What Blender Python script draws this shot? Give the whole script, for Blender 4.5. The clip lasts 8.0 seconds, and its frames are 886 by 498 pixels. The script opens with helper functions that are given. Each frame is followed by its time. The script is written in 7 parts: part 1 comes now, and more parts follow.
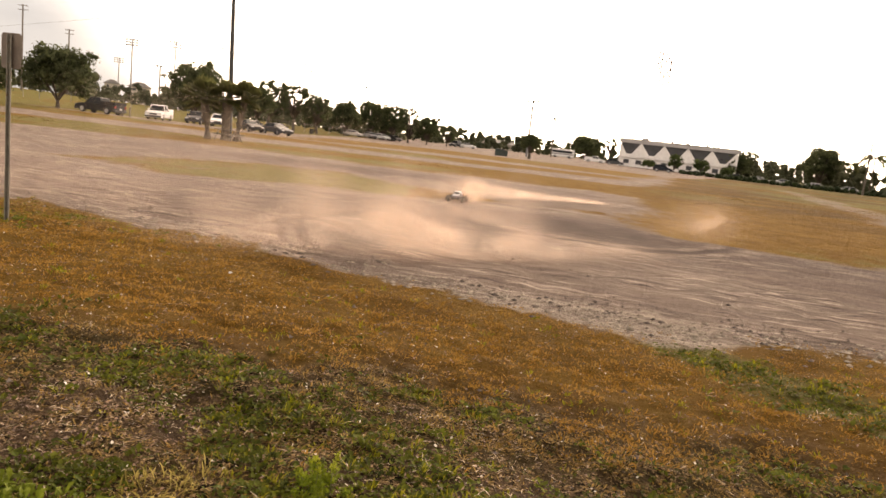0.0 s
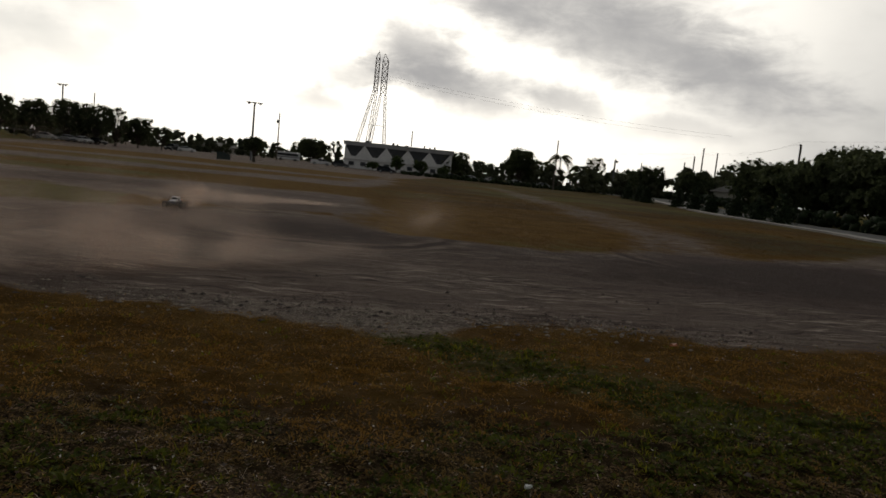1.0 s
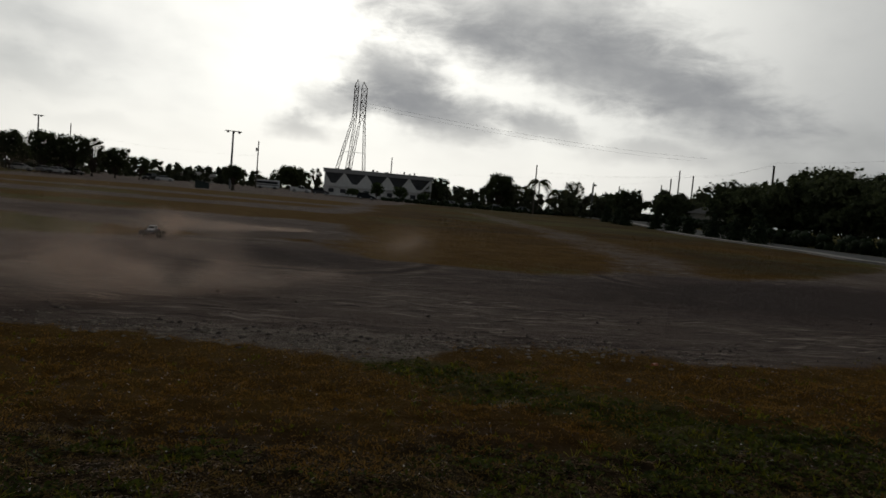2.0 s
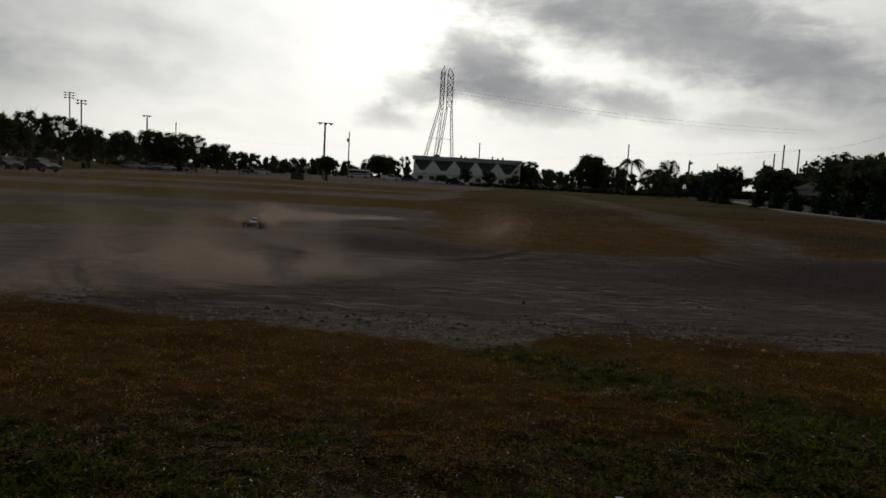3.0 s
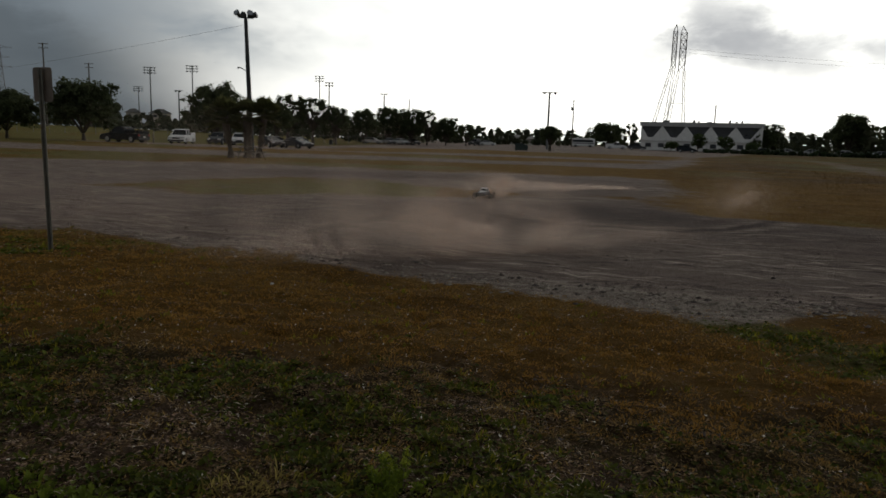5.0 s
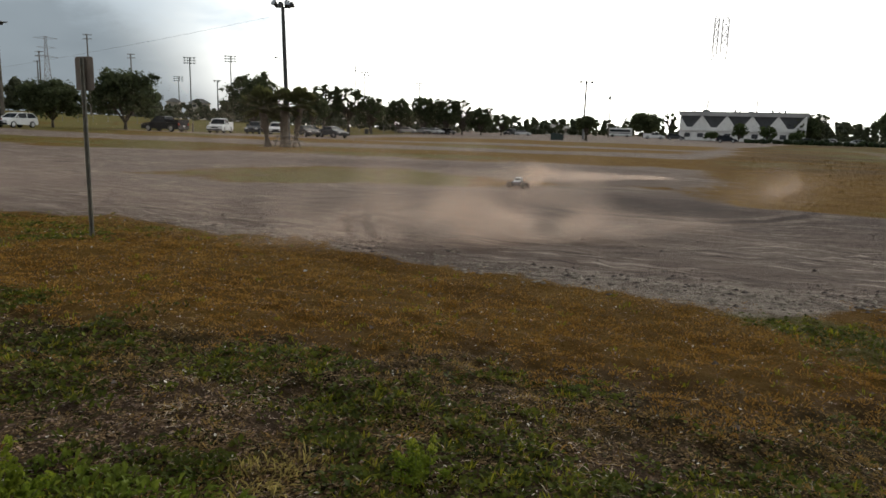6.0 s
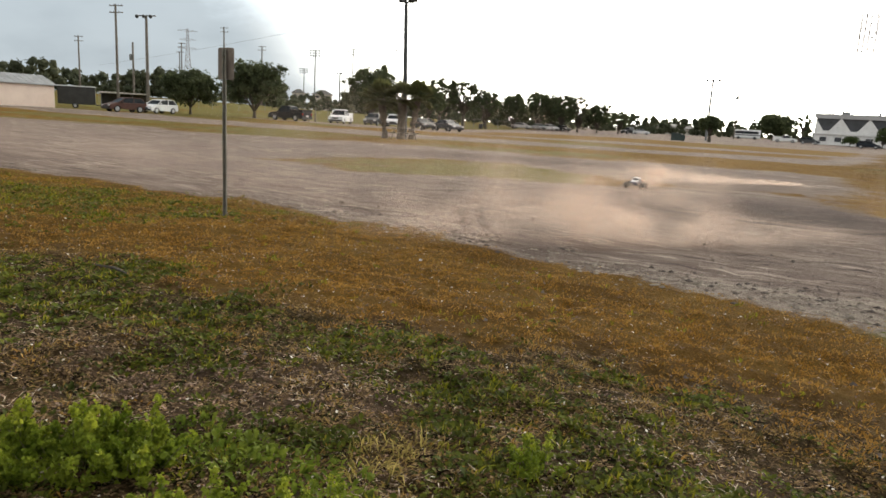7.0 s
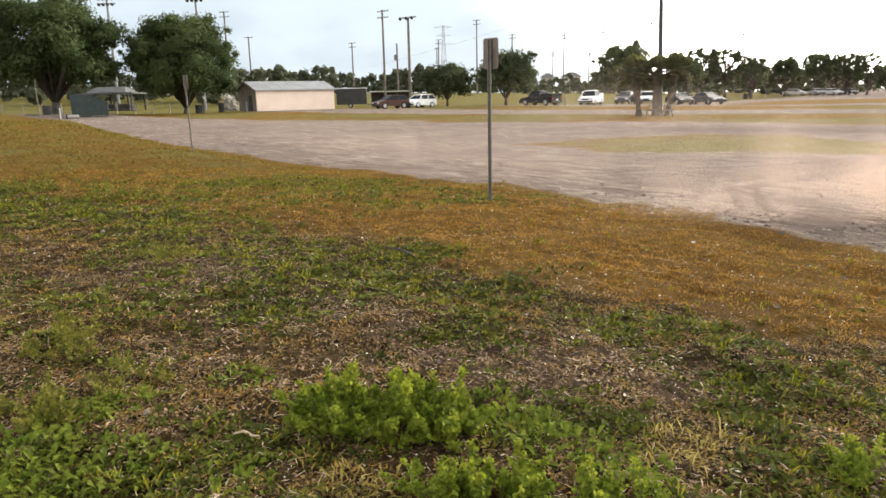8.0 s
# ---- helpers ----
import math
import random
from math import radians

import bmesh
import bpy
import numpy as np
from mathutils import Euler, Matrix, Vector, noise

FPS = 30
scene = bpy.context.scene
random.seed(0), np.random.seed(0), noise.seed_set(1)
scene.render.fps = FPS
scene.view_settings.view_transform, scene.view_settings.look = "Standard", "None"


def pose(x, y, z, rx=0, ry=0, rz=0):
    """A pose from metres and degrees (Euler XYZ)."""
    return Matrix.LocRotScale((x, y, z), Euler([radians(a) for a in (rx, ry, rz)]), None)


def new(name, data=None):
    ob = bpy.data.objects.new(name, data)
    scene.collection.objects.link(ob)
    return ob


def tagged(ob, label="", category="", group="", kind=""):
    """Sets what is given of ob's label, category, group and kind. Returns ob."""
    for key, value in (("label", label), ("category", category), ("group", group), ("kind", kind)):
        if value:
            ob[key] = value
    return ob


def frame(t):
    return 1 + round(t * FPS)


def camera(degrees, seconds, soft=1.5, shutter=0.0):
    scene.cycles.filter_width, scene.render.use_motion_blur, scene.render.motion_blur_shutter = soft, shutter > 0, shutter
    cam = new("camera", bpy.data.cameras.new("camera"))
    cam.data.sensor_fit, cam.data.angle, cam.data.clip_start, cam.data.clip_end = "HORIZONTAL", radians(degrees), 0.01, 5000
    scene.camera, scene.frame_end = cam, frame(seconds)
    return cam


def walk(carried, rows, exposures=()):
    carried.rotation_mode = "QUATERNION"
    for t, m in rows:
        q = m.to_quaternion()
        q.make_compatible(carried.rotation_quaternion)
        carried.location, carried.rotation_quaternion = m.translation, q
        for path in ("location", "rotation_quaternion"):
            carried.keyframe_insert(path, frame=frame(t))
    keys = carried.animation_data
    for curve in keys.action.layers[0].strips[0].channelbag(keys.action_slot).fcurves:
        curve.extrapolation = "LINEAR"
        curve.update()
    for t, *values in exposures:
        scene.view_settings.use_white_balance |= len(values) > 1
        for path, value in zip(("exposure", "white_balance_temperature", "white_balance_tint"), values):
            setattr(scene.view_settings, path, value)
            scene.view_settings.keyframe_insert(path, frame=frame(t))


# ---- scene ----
# camera: hand-held at chest height, turning on the spot
cam = camera(65.33, 8.0, soft=1.62)
# seconds, x, y, z, yaw, pitch, lean to the right
ROWS = [
    (0.0, 0.074, -0.039, 1.621, -0.27, -8.84, -6.5),
    (0.2, 0.101, -0.046, 1.613, -6.8, -7.92, -6.47),
    (0.5, 0.146, -0.042, 1.589, -15.48, -6.81, -6.95),
    (0.8, 0.153, -0.015, 1.584, -20.51, -6.56, -4.93),
    (1.0, 0.143, -0.027, 1.586, -22.24, -6.24, -5.78),
    (1.2, 0.17, -0.006, 1.589, -22.4, -5.41, -6.29),
    (2.3, 0.148, -0.034, 1.558, -23.87, -3.96, -4.7),
    (2.5, 0.123, -0.027, 1.584, -21.71, -4.96, -3.73),
    (3.0, 0.098, -0.031, 1.587, -16.26, -5.75, -3.12),
    (3.5, 0.063, -0.04, 1.554, -13.5, -7.23, -2.11),
    (4.0, 0.058, -0.045, 1.576, -10.34, -7.37, 0.12),
    (4.5, -0.011, -0.063, 1.576, -3.63, -8.12, -0.18),
    (4.7, -0.032, -0.057, 1.568, -0.74, -8.62, -0.78),
    (5.8, -0.015, 0.001, 1.564, 4.11, -9.39, -1.98),
    (6.0, -0.01, -0.024, 1.551, 4.84, -9.87, -1.63),
    (6.5, -0.045, -0.034, 1.543, 9.42, -10.45, -2.36),
    (7.0, -0.087, -0.041, 1.536, 13.83, -10.63, -3.15),
    (7.5, -0.138, -0.061, 1.526, 19.26, -10.8, -2.56),
    (7.7, -0.184, -0.063, 1.523, 23.47, -12.31, 0.23),
    (8.0, -0.242, -0.114, 1.524, 34.67, -12.34, 1.31),
]
EXPOSURES = [(0.0, 0.33, 9200, 22), (0.2, -0.07, 9000, 21), (0.5, -1.06, 8700, 21), (1.0, -2.6, 6900, 9), (2.5, -3.08, 6500, 7), (3.5, -3.05, 6500, 7), (4.0, -2.93, 6500, 7), (4.5, -2.82, 6500, 7), (5.8, -1.22, 6550, 6), (6.5, -0.44, 6850, 8), (7.0, -0.05, 6950, 8), (7.5, 0.10, 6900, 8), (8.0, 0.60, 6900, 10)]
walk(cam, [(t, pose(x, y, z, 0, 0, yaw) @ pose(0, 0, 0, 90 + pitch) @ pose(0, 0, 0, 0, 0, -lean))
           for t, x, y, z, yaw, pitch, lean in ROWS], EXPOSURES)

# ---- light: low sun behind broken cloud, ahead of the walker ----
SUN_AZ, SUN_EL = -13.0, 24.0
sun_way = Vector((math.sin(radians(-SUN_AZ)) * math.cos(radians(SUN_EL)), math.cos(radians(SUN_AZ)) * math.cos(radians(SUN_EL)), math.sin(radians(SUN_EL))))
sun = new("sun", bpy.data.lights.new("sun", "SUN"))
sun.data.energy, sun.data.angle, sun.data.color = 0.45, radians(14), (1.0, 0.93, 0.82)
sun.matrix_world = Matrix.Translation((0, 0, 60)) @ sun_way.to_track_quat("Z", "Y").to_matrix().to_4x4()


class Tree:
    """Short writing for node trees."""

    def __init__(self, tree):
        self.t = tree

    def link(self, a, b):
        self.t.links.new(a, b)

    def math(self, op, a, b=None, c=None):
        node = self.t.nodes.new("ShaderNodeMath")
        node.operation = op
        for i, v in enumerate((a, b, c)):
            if v is None:
                continue
            if isinstance(v, (int, float)):
                node.inputs[i].default_value = v
            else:
                self.link(v, node.inputs[i])
        return node.outputs[0]

    def vmath(self, op, a, b=None):
        node = self.t.nodes.new("ShaderNodeVectorMath")
        node.operation = op
        for i, v in enumerate((a, b)):
            if v is None:
                continue
            if isinstance(v, (tuple, list, Vector)):
                node.inputs[i].default_value = v
            else:
                self.link(v, node.inputs[i])
        return node.outputs["Value"] if op in ("DOT_PRODUCT", "LENGTH", "DISTANCE") else node.outputs[0]

    def noise(self, vec, scale, detail=4.0, rough=0.55, distort=0.0):
        node = self.t.nodes.new("ShaderNodeTexNoise")
        node.inputs["Scale"].default_value, node.inputs["Detail"].default_value = scale, detail
        node.inputs["Roughness"].default_value, node.inputs["Distortion"].default_value = rough, distort
        self.link(vec, node.inputs["Vector"])
        return node.outputs["Fac"]

    def smooth(self, v, lo, hi):
        node = self.t.nodes.new("ShaderNodeMapRange")
        node.interpolation_type = "SMOOTHSTEP"
        node.inputs["From Min"].default_value, node.inputs["From Max"].default_value = lo, hi
        self.link(v, node.inputs["Value"])
        return node.outputs["Result"]

    def mix(self, fac, a, b, blend="MIX"):
        node = self.t.nodes.new("ShaderNodeMix")
        node.data_type, node.blend_type = "RGBA", blend
        for sock, v in ((node.inputs[0], fac), (node.inputs[6], a), (node.inputs[7], b)):
            if isinstance(v, (int, float)):
                sock.default_value = v
            elif isinstance(v, tuple):
                sock.default_value = (*v, 1) if len(v) == 3 else v
            else:
                self.link(v, sock)
        return node.outputs[2]

    def mapped(self, vec, scale=(1, 1, 1), rot=(0, 0, 0)):
        node = self.t.nodes.new("ShaderNodeMapping")
        node.inputs["Scale"].default_value, node.inputs["Rotation"].default_value = scale, rot
        self.link(vec, node.inputs["Vector"])
        return node.outputs[0]


world = bpy.data.worlds.new("sky")
scene.world = world
world.use_nodes = True
world.node_tree.nodes.clear()
w = Tree(world.node_tree)
sky = world.node_tree.nodes.new("ShaderNodeTexSky")
sky.sky_type, sky.sun_disc = "NISHITA", False
sky.sun_elevation, sky.sun_rotation, sky.dust_density = radians(SUN_EL), radians(-SUN_AZ), 2.0
way = world.node_tree.nodes.new("ShaderNodeTexCoord").outputs["Generated"]
sep = world.node_tree.nodes.new("ShaderNodeSeparateXYZ")
w.link(way, sep.inputs[0])
up = w.math("MAXIMUM", sep.outputs[2], 0.0)
# flat cloud deck seen in perspective
inv = w.math("DIVIDE", 1.0, w.math("ADD", up, 0.42))
deck = world.node_tree.nodes.new("ShaderNodeCombineXYZ")
w.link(w.math("MULTIPLY", sep.outputs[0], inv), deck.inputs[0])
w.link(w.math("MULTIPLY", sep.outputs[1], inv), deck.inputs[1])
c_big = w.noise(deck.outputs[0], 1.15, 5.0, 0.5, 0.2)
c_fine = w.noise(deck.outputs[0], 4.0, 5.0, 0.55)
dens = w.math("ADD", w.math("MULTIPLY", c_big, 0.75), w.math("MULTIPLY", c_fine, 0.25))
near_sun = w.math("MAXIMUM", w.vmath("DOT_PRODUCT", way, sun_way), 0.0)
glow = w.math("POWER", near_sun, 40.0)
wide = w.smooth(near_sun, 0.69, 0.99)
right = w.math("MULTIPLY", w.smooth(sep.outputs[0], 0.25, 0.75), w.smooth(sep.outputs[1], 0.0, 0.5))


warp = world.node_tree.nodes.new("ShaderNodeTexNoise")
warp.inputs["Scale"].default_value, warp.inputs["Detail"].default_value, warp.inputs["Roughness"].default_value = 7.0, 6.0, 0.58
w.link(way, warp.inputs["Vector"])
bent = w.vmath("ADD", way, w.vmath("MULTIPLY", w.vmath("SUBTRACT", warp.outputs["Color"], (0.5, 0.5, 0.5)), (0.12, 0.12, 0.08)))
rags = w.noise(w.mapped(way, (1.0, 1.0, 2.6)), 13.0, 7.0, 0.6, 0.3)


def bank_of_cloud(az, el, ra, re, amount, tilt=0.0):
    """One separate cloud: a soft, ragged ellipse of the sky."""
    d = Vector((-math.sin(radians(az)) * math.cos(radians(el)), math.cos(radians(az)) * math.cos(radians(el)), math.sin(radians(el))))
    flat = Vector((math.cos(radians(az)), math.sin(radians(az)), 0))
    top = flat.cross(d)
    side = flat * math.cos(radians(tilt)) + top * math.sin(radians(tilt))
    rise = top * math.cos(radians(tilt)) - flat * math.sin(radians(tilt))
    off = w.vmath("SUBTRACT", bent, d)
    a = w.math("DIVIDE", w.vmath("DOT_PRODUCT", off, side), math.sin(radians(ra)))
    b = w.math("DIVIDE", w.vmath("DOT_PRODUCT", off, rise), math.sin(radians(re)))
    r = w.math("SQRT", w.math("ADD", w.math("MULTIPLY", a, a), w.math("MULTIPLY", b, b)))
    rag = w.math("ADD", r, w.math("MULTIPLY", w.math("SUBTRACT", rags, 0.5), 1.2))
    ahead = w.math("GREATER_THAN", w.vmath("DOT_PRODUCT", way, d), 0.5)
    return w.math("MULTIPLY", w.math("MULTIPLY", w.math("SUBTRACT", 1.0, w.smooth(rag, 0.12, 1.35)), amount), ahead)


# azimuth, elevation, half width, half height, thickness, tilt of each cloud
blobs = 0.0
for bank in ((-18.8, 9.2, 4.6, 2.6, 0.75, -14), (-21.8, 7.2, 6.6, 1.9, 0.75, -6), (-14.6, 7.4, 4.2, 1.3, 0.4, 0), (-11.8, 5.2, 3.2, 1.15, 0.62, -4),
             (-31.0, 6.8, 4.2, 1.1, 0.5, -6), (-39.5, 5.0, 5.2, 1.0, 0.3, 0), (-34.5, 11.6, 15.0, 2.8, 0.75, -10), (-43.5, 8.2, 7.0, 2.2, 0.55, -8), (-30.0, 14.8, 14.0, 3.0, 0.6, -6)):
    blobs = w.math("ADD", blobs, bank_of_cloud(*bank))
wisps = 0.0
for bank in ((8.5, 6.8, 7.5, 1.2, 0.22, -12), (3.5, 3.4, 4.5, 0.7, 0.18, -10), (17.5, 6.4, 8.0, 1.7, 0.4, -8), (26.0, 9.4, 11.0, 3.2, 0.55, -6), (13.5, 10.8, 9.0, 1.6, 0.25, -8)):
    wisps = w.math("ADD", wisps, bank_of_cloud(*bank))
thick = w.math("MULTIPLY", w.smooth(dens, 0.42, 0.66), 0.6)
clear = w.mix(0.4, sky.outputs[0], (4.0, 4.6, 5.2))
dark_cloud = w.mix(wide, w.mix(right, (3.0, 3.75, 4.7), (14.0, 14.7, 15.6)), (48.0, 48.0, 49.0))
bright = w.mix(wide, w.mix(right, (5.8, 6.8, 7.9), (42.0, 42.0, 42.0)), (98.0, 96.0, 92.0))
body = w.mix(thick, bright, dark_cloud)
body = w.mix(0.12, body, clear)
body = w.mix(1.0, body, w.mix(glow, (0.0, 0.0, 0.0), (40.0, 38.0, 35.0)), "ADD")
body = w.mix(w.math("MINIMUM", wisps, 1.0), body, (13.0, 15.0, 17.2))
soft = w.math("SUBTRACT", 1.0, w.math("POWER", 2.718, w.math("MULTIPLY", blobs, -2.0)))
body = w.mix(soft, body, (19.8, 20.2, 21.8))
# thin bright gap under the deck towards the sun
gap = w.math("MULTIPLY", w.math("SUBTRACT", 1.0, w.smooth(up, 0.03, 0.13)), w.smooth(near_sun, 0.72, 0.92))
body = w.mix(w.math("MULTIPLY", gap, 0.75), body, (86.0, 83.0, 78.0))
# unseen sky: dimmed overhead for contrast, brightened behind as fill light
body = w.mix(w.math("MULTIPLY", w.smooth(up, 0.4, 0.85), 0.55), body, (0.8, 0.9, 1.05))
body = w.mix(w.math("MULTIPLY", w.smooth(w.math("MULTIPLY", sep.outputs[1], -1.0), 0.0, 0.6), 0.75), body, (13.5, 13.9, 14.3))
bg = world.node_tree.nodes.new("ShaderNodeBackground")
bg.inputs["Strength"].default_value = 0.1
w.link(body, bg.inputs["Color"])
wo = world.node_tree.nodes.new("ShaderNodeOutputWorld")
w.link(bg.outputs[0], wo.inputs[0])


# ---- materials ----
def surface(name, c1, c2, scale=3.0, rough=0.8, metal=0.0, bump=0.25, fine=40.0, vary=0.0, island=0.0, through_light=0.0, c3=None):
    """Two-scale procedural surface: patches from c1 to c2, fine grain and relief; vary: by object, island: by loose piece."""
    m = bpy.data.materials.new(name)
    m.use_nodes = True
    t = Tree(m.node_tree)
    bsdf = m.node_tree.nodes["Principled BSDF"]
    co = m.node_tree.nodes.new("ShaderNodeTexCoord").outputs["Object"]
    big = t.noise(co, scale, 5.0, 0.6)
    small = t.noise(co, fine, 3.0, 0.6)
    col = t.mix(t.smooth(big, 0.3, 0.7), c1, c2)
    if c3:
        col = t.mix(t.smooth(t.noise(co, scale * 2.7, 6.0, 0.65, 0.5), 0.56, 0.7), col, c3)
    value = t.math("ADD", 0.78, t.math("MULTIPLY", small, 0.44))
    if vary:
        value = t.math("MULTIPLY", value, t.math("ADD", 1.0 - vary / 2, t.math("MULTIPLY", m.node_tree.nodes.new("ShaderNodeObjectInfo").outputs["Random"], vary)))
    if island:
        value = t.math("MULTIPLY", value, t.math("ADD", 1.0 - island / 2, t.math("MULTIPLY", m.node_tree.nodes.new("ShaderNodeNewGeometry").outputs["Random Per Island"], island)))
    hsv = m.node_tree.nodes.new("ShaderNodeHueSaturation")
    t.link(value, hsv.inputs["Value"])
    t.link(col, hsv.inputs["Color"])
    t.link(hsv.outputs[0], bsdf.inputs["Base Color"])
    bsdf.inputs["Metallic"].default_value = metal
    t.link(t.math("ADD", rough - 0.08, t.math("MULTIPLY", big, 0.16)), bsdf.inputs["Roughness"])
    if bump:
        b = m.node_tree.nodes.new("ShaderNodeBump")
        b.inputs["Strength"].default_value, b.inputs["Distance"].default_value = bump, 0.3 / fine
        t.link(small, b.inputs["Height"])
        t.link(b.outputs[0], bsdf.inputs["Normal"])
    if through_light:
        bsdf.inputs["Specular IOR Level"].default_value = 0.12
        tr = m.node_tree.nodes.new("ShaderNodeBsdfTranslucent")
        t.link(hsv.outputs[0], tr.inputs["Color"])
        mx = m.node_tree.nodes.new("ShaderNodeMixShader")
        mx.inputs[0].default_value = through_light
        t.link(bsdf.outputs[0], mx.inputs[1])
        t.link(tr.outputs[0], mx.inputs[2])
        t.link(mx.outputs[0], m.node_tree.nodes["Material Output"].inputs[0])
    return m


def ground_material():
    """Sandy dirt, dry grass and green grass in one sheet, after the cover and green of each place."""
    m = bpy.data.materials.new("field_ground")
    m.use_nodes = True
    t = Tree(m.node_tree)
    bsdf = m.node_tree.nodes["Principled BSDF"]
    co = m.node_tree.nodes.new("ShaderNodeTexCoord").outputs["Object"]

    def attr(name):
        a = m.node_tree.nodes.new("ShaderNodeAttribute")
        a.attribute_name = name
        return a.outputs["Fac"]

    patch = t.noise(co, 0.9, 7.0, 0.66, 0.4)
    mid = t.noise(co, 6.0, 5.0, 0.65)
    fine = t.noise(co, 60.0, 4.0, 0.7)
    wide_n = t.noise(co, 0.12, 4.0, 0.6)
    ruts = t.noise(t.mapped(t.mapped(co, (1, 1, 1), (0, 0, radians(20))), (0.5, 4.2, 1.0)), 1.0, 7.0, 0.74, 0.8)
    ruts2 = t.noise(t.mapped(t.mapped(co, (1, 1, 1), (0, 0, radians(8))), (0.2, 1.6, 1.0)), 1.0, 6.0, 0.68, 0.9)
    dirt = t.mix(t.math("ADD", t.math("MULTIPLY", t.smooth(ruts, 0.35, 0.68), 0.5), t.math("MULTIPLY", t.smooth(patch, 0.3, 0.7), 0.4)), (0.138, 0.103, 0.087), (0.27, 0.21, 0.178))
    dirt = t.mix(t.smooth(ruts2, 0.5, 0.72), dirt, (0.085, 0.064, 0.055))
    dirt = t.mix(t.smooth(wide_n, 0.45, 0.68), dirt, (0.16, 0.127, 0.110))
    dirt = t.mix(t.math("MULTIPLY", t.smooth(mid, 0.6, 0.75), 0.6), dirt, (0.075, 0.058, 0.05))
    ruts3 = t.noise(t.mapped(t.mapped(co, (1, 1, 1), (0, 0, radians(13))), (1.0, 8.5, 1.0)), 1.0, 8.0, 0.74, 0.08)
    broken = t.smooth(t.noise(co, 0.34, 5.0, 0.6, 0.6), 0.38, 0.60)
    dirt = t.mix(t.math("MULTIPLY", t.math("MULTIPLY", t.smooth(ruts3, 0.53, 0.61), broken), 0.95), dirt, (0.46, 0.385, 0.325))
    dirt = t.mix(t.math("MULTIPLY", t.math("SUBTRACT", 1.0, t.smooth(ruts3, 0.36, 0.46)), t.math("ADD", 0.3, t.math("MULTIPLY", broken, 0.6))), dirt, (0.036, 0.029, 0.025))
    dirt = t.mix(t.math("MULTIPLY", t.smooth(ruts, 0.50, 0.66), t.math("ADD", 0.2, t.math("MULTIPLY", broken, 0.5))), dirt, (0.33, 0.270, 0.230))
    dry = t.mix(t.smooth(patch, 0.35, 0.65), (0.126, 0.065, 0.012), (0.182, 0.104, 0.022))
    dry = t.mix(t.math("MULTIPLY", t.smooth(mid, 0.5, 0.8), 0.45), dry, (0.060, 0.034, 0.013))
    green = t.mix(t.smooth(mid, 0.35, 0.7), (0.104, 0.092, 0.026), (0.162, 0.140, 0.050))
    g = t.smooth(t.math("ADD", attr("green"), t.math("MULTIPLY", t.math("SUBTRACT", patch, 0.5), 1.1)), 0.35, 0.7)
    turf = t.mix(g, dry, green)
    # dark thatch and soil; shade between the blades is in this colour
    turf = t.mix(t.math("MULTIPLY", attr("thatch_shade"), 0.9), turf, t.mix(t.smooth(mid, 0.35, 0.7), (0.026, 0.017, 0.009), (0.096, 0.062, 0.036)))
    def chips(scale):
        v = m.node_tree.nodes.new("ShaderNodeTexVoronoi")
        v.inputs["Scale"].default_value, v.inputs["Randomness"].default_value = scale, 1.0
        t.link(t.vmath("ADD", co, t.vmath("MULTIPLY", litter_warp.outputs["Color"], (0.03, 0.03, 0.03))), v.inputs["Vector"])
        one = m.node_tree.nodes.new("ShaderNodeSeparateColor")
        t.link(v.outputs["Color"], one.inputs[0])
        return one.outputs[0], one.outputs[1], v.outputs["Distance"]

    litter_warp = m.node_tree.nodes.new("ShaderNodeTexNoise")
    litter_warp.inputs["Scale"].default_value = 45.0
    t.link(co, litter_warp.inputs["Vector"])
    c_a, c_b, c_far = chips(48.0)
    f_a = chips(105.0)[0]
    bare = t.smooth(t.math("ADD", attr("bare"), t.math("MULTIPLY", t.math("SUBTRACT", t.noise(co, 4.0, 6.0, 0.7, 0.6), 0.5), 1.8)), 0.45, 0.7)
    turf = t.mix(bare, turf, t.mix(t.smooth(mid, 0.3, 0.7), (0.048, 0.031, 0.020), (0.148, 0.098, 0.066)))
    strewn = t.mix(t.smooth(c_a, 0.34, 0.74), (0.012, 0.008, 0.004), (0.120, 0.076, 0.040))
    strewn = t.mix(t.math("MULTIPLY", t.smooth(f_a, 0.80, 0.84), 0.9), strewn, (0.36, 0.245, 0.125))
    strewn = t.mix(t.math("MULTIPLY", t.smooth(c_b, 0.84, 0.88), 0.8), strewn, (0.045, 0.058, 0.012))
    turf = t.mix(t.math("MULTIPLY", t.math("MULTIPLY", attr("thatch_shade"), t.smooth(attr("bank"), 0.2, 0.8)), t.smooth(mid, 0.36, 0.62)), turf, strewn)
    c = t.math("ADD", attr("cover"), t.math("MULTIPLY", t.math("SUBTRACT", t.noise(co, 1.7, 8.0, 0.72, 0.5), 0.5), 1.0))
    c = t.smooth(t.math("ADD", c, t.math("MULTIPLY", t.math("SUBTRACT", fine, 0.5), 0.5)), 0.30, 0.70)
    col = t.mix(c, dirt, turf)
    pale = t.math("MULTIPLY", t.smooth(t.math("ADD", attr("chalk"), t.math("MULTIPLY", t.math("SUBTRACT", mid, 0.5), 2.6)), 0.5, 1.1), 0.7)
    col = t.mix(pale, col, (0.33, 0.285, 0.235))
    # below zero, chalk marks a darker dirt colour
    darker = t.smooth(t.math("ADD", t.math("MULTIPLY", attr("chalk"), -1.0), t.math("MULTIPLY", t.math("SUBTRACT", patch, 0.5), 1.2)), 0.1, 0.9)
    col = t.mix(t.math("MULTIPLY", darker, t.math("SUBTRACT", 1.0, c)), col, (0.088, 0.068, 0.062))
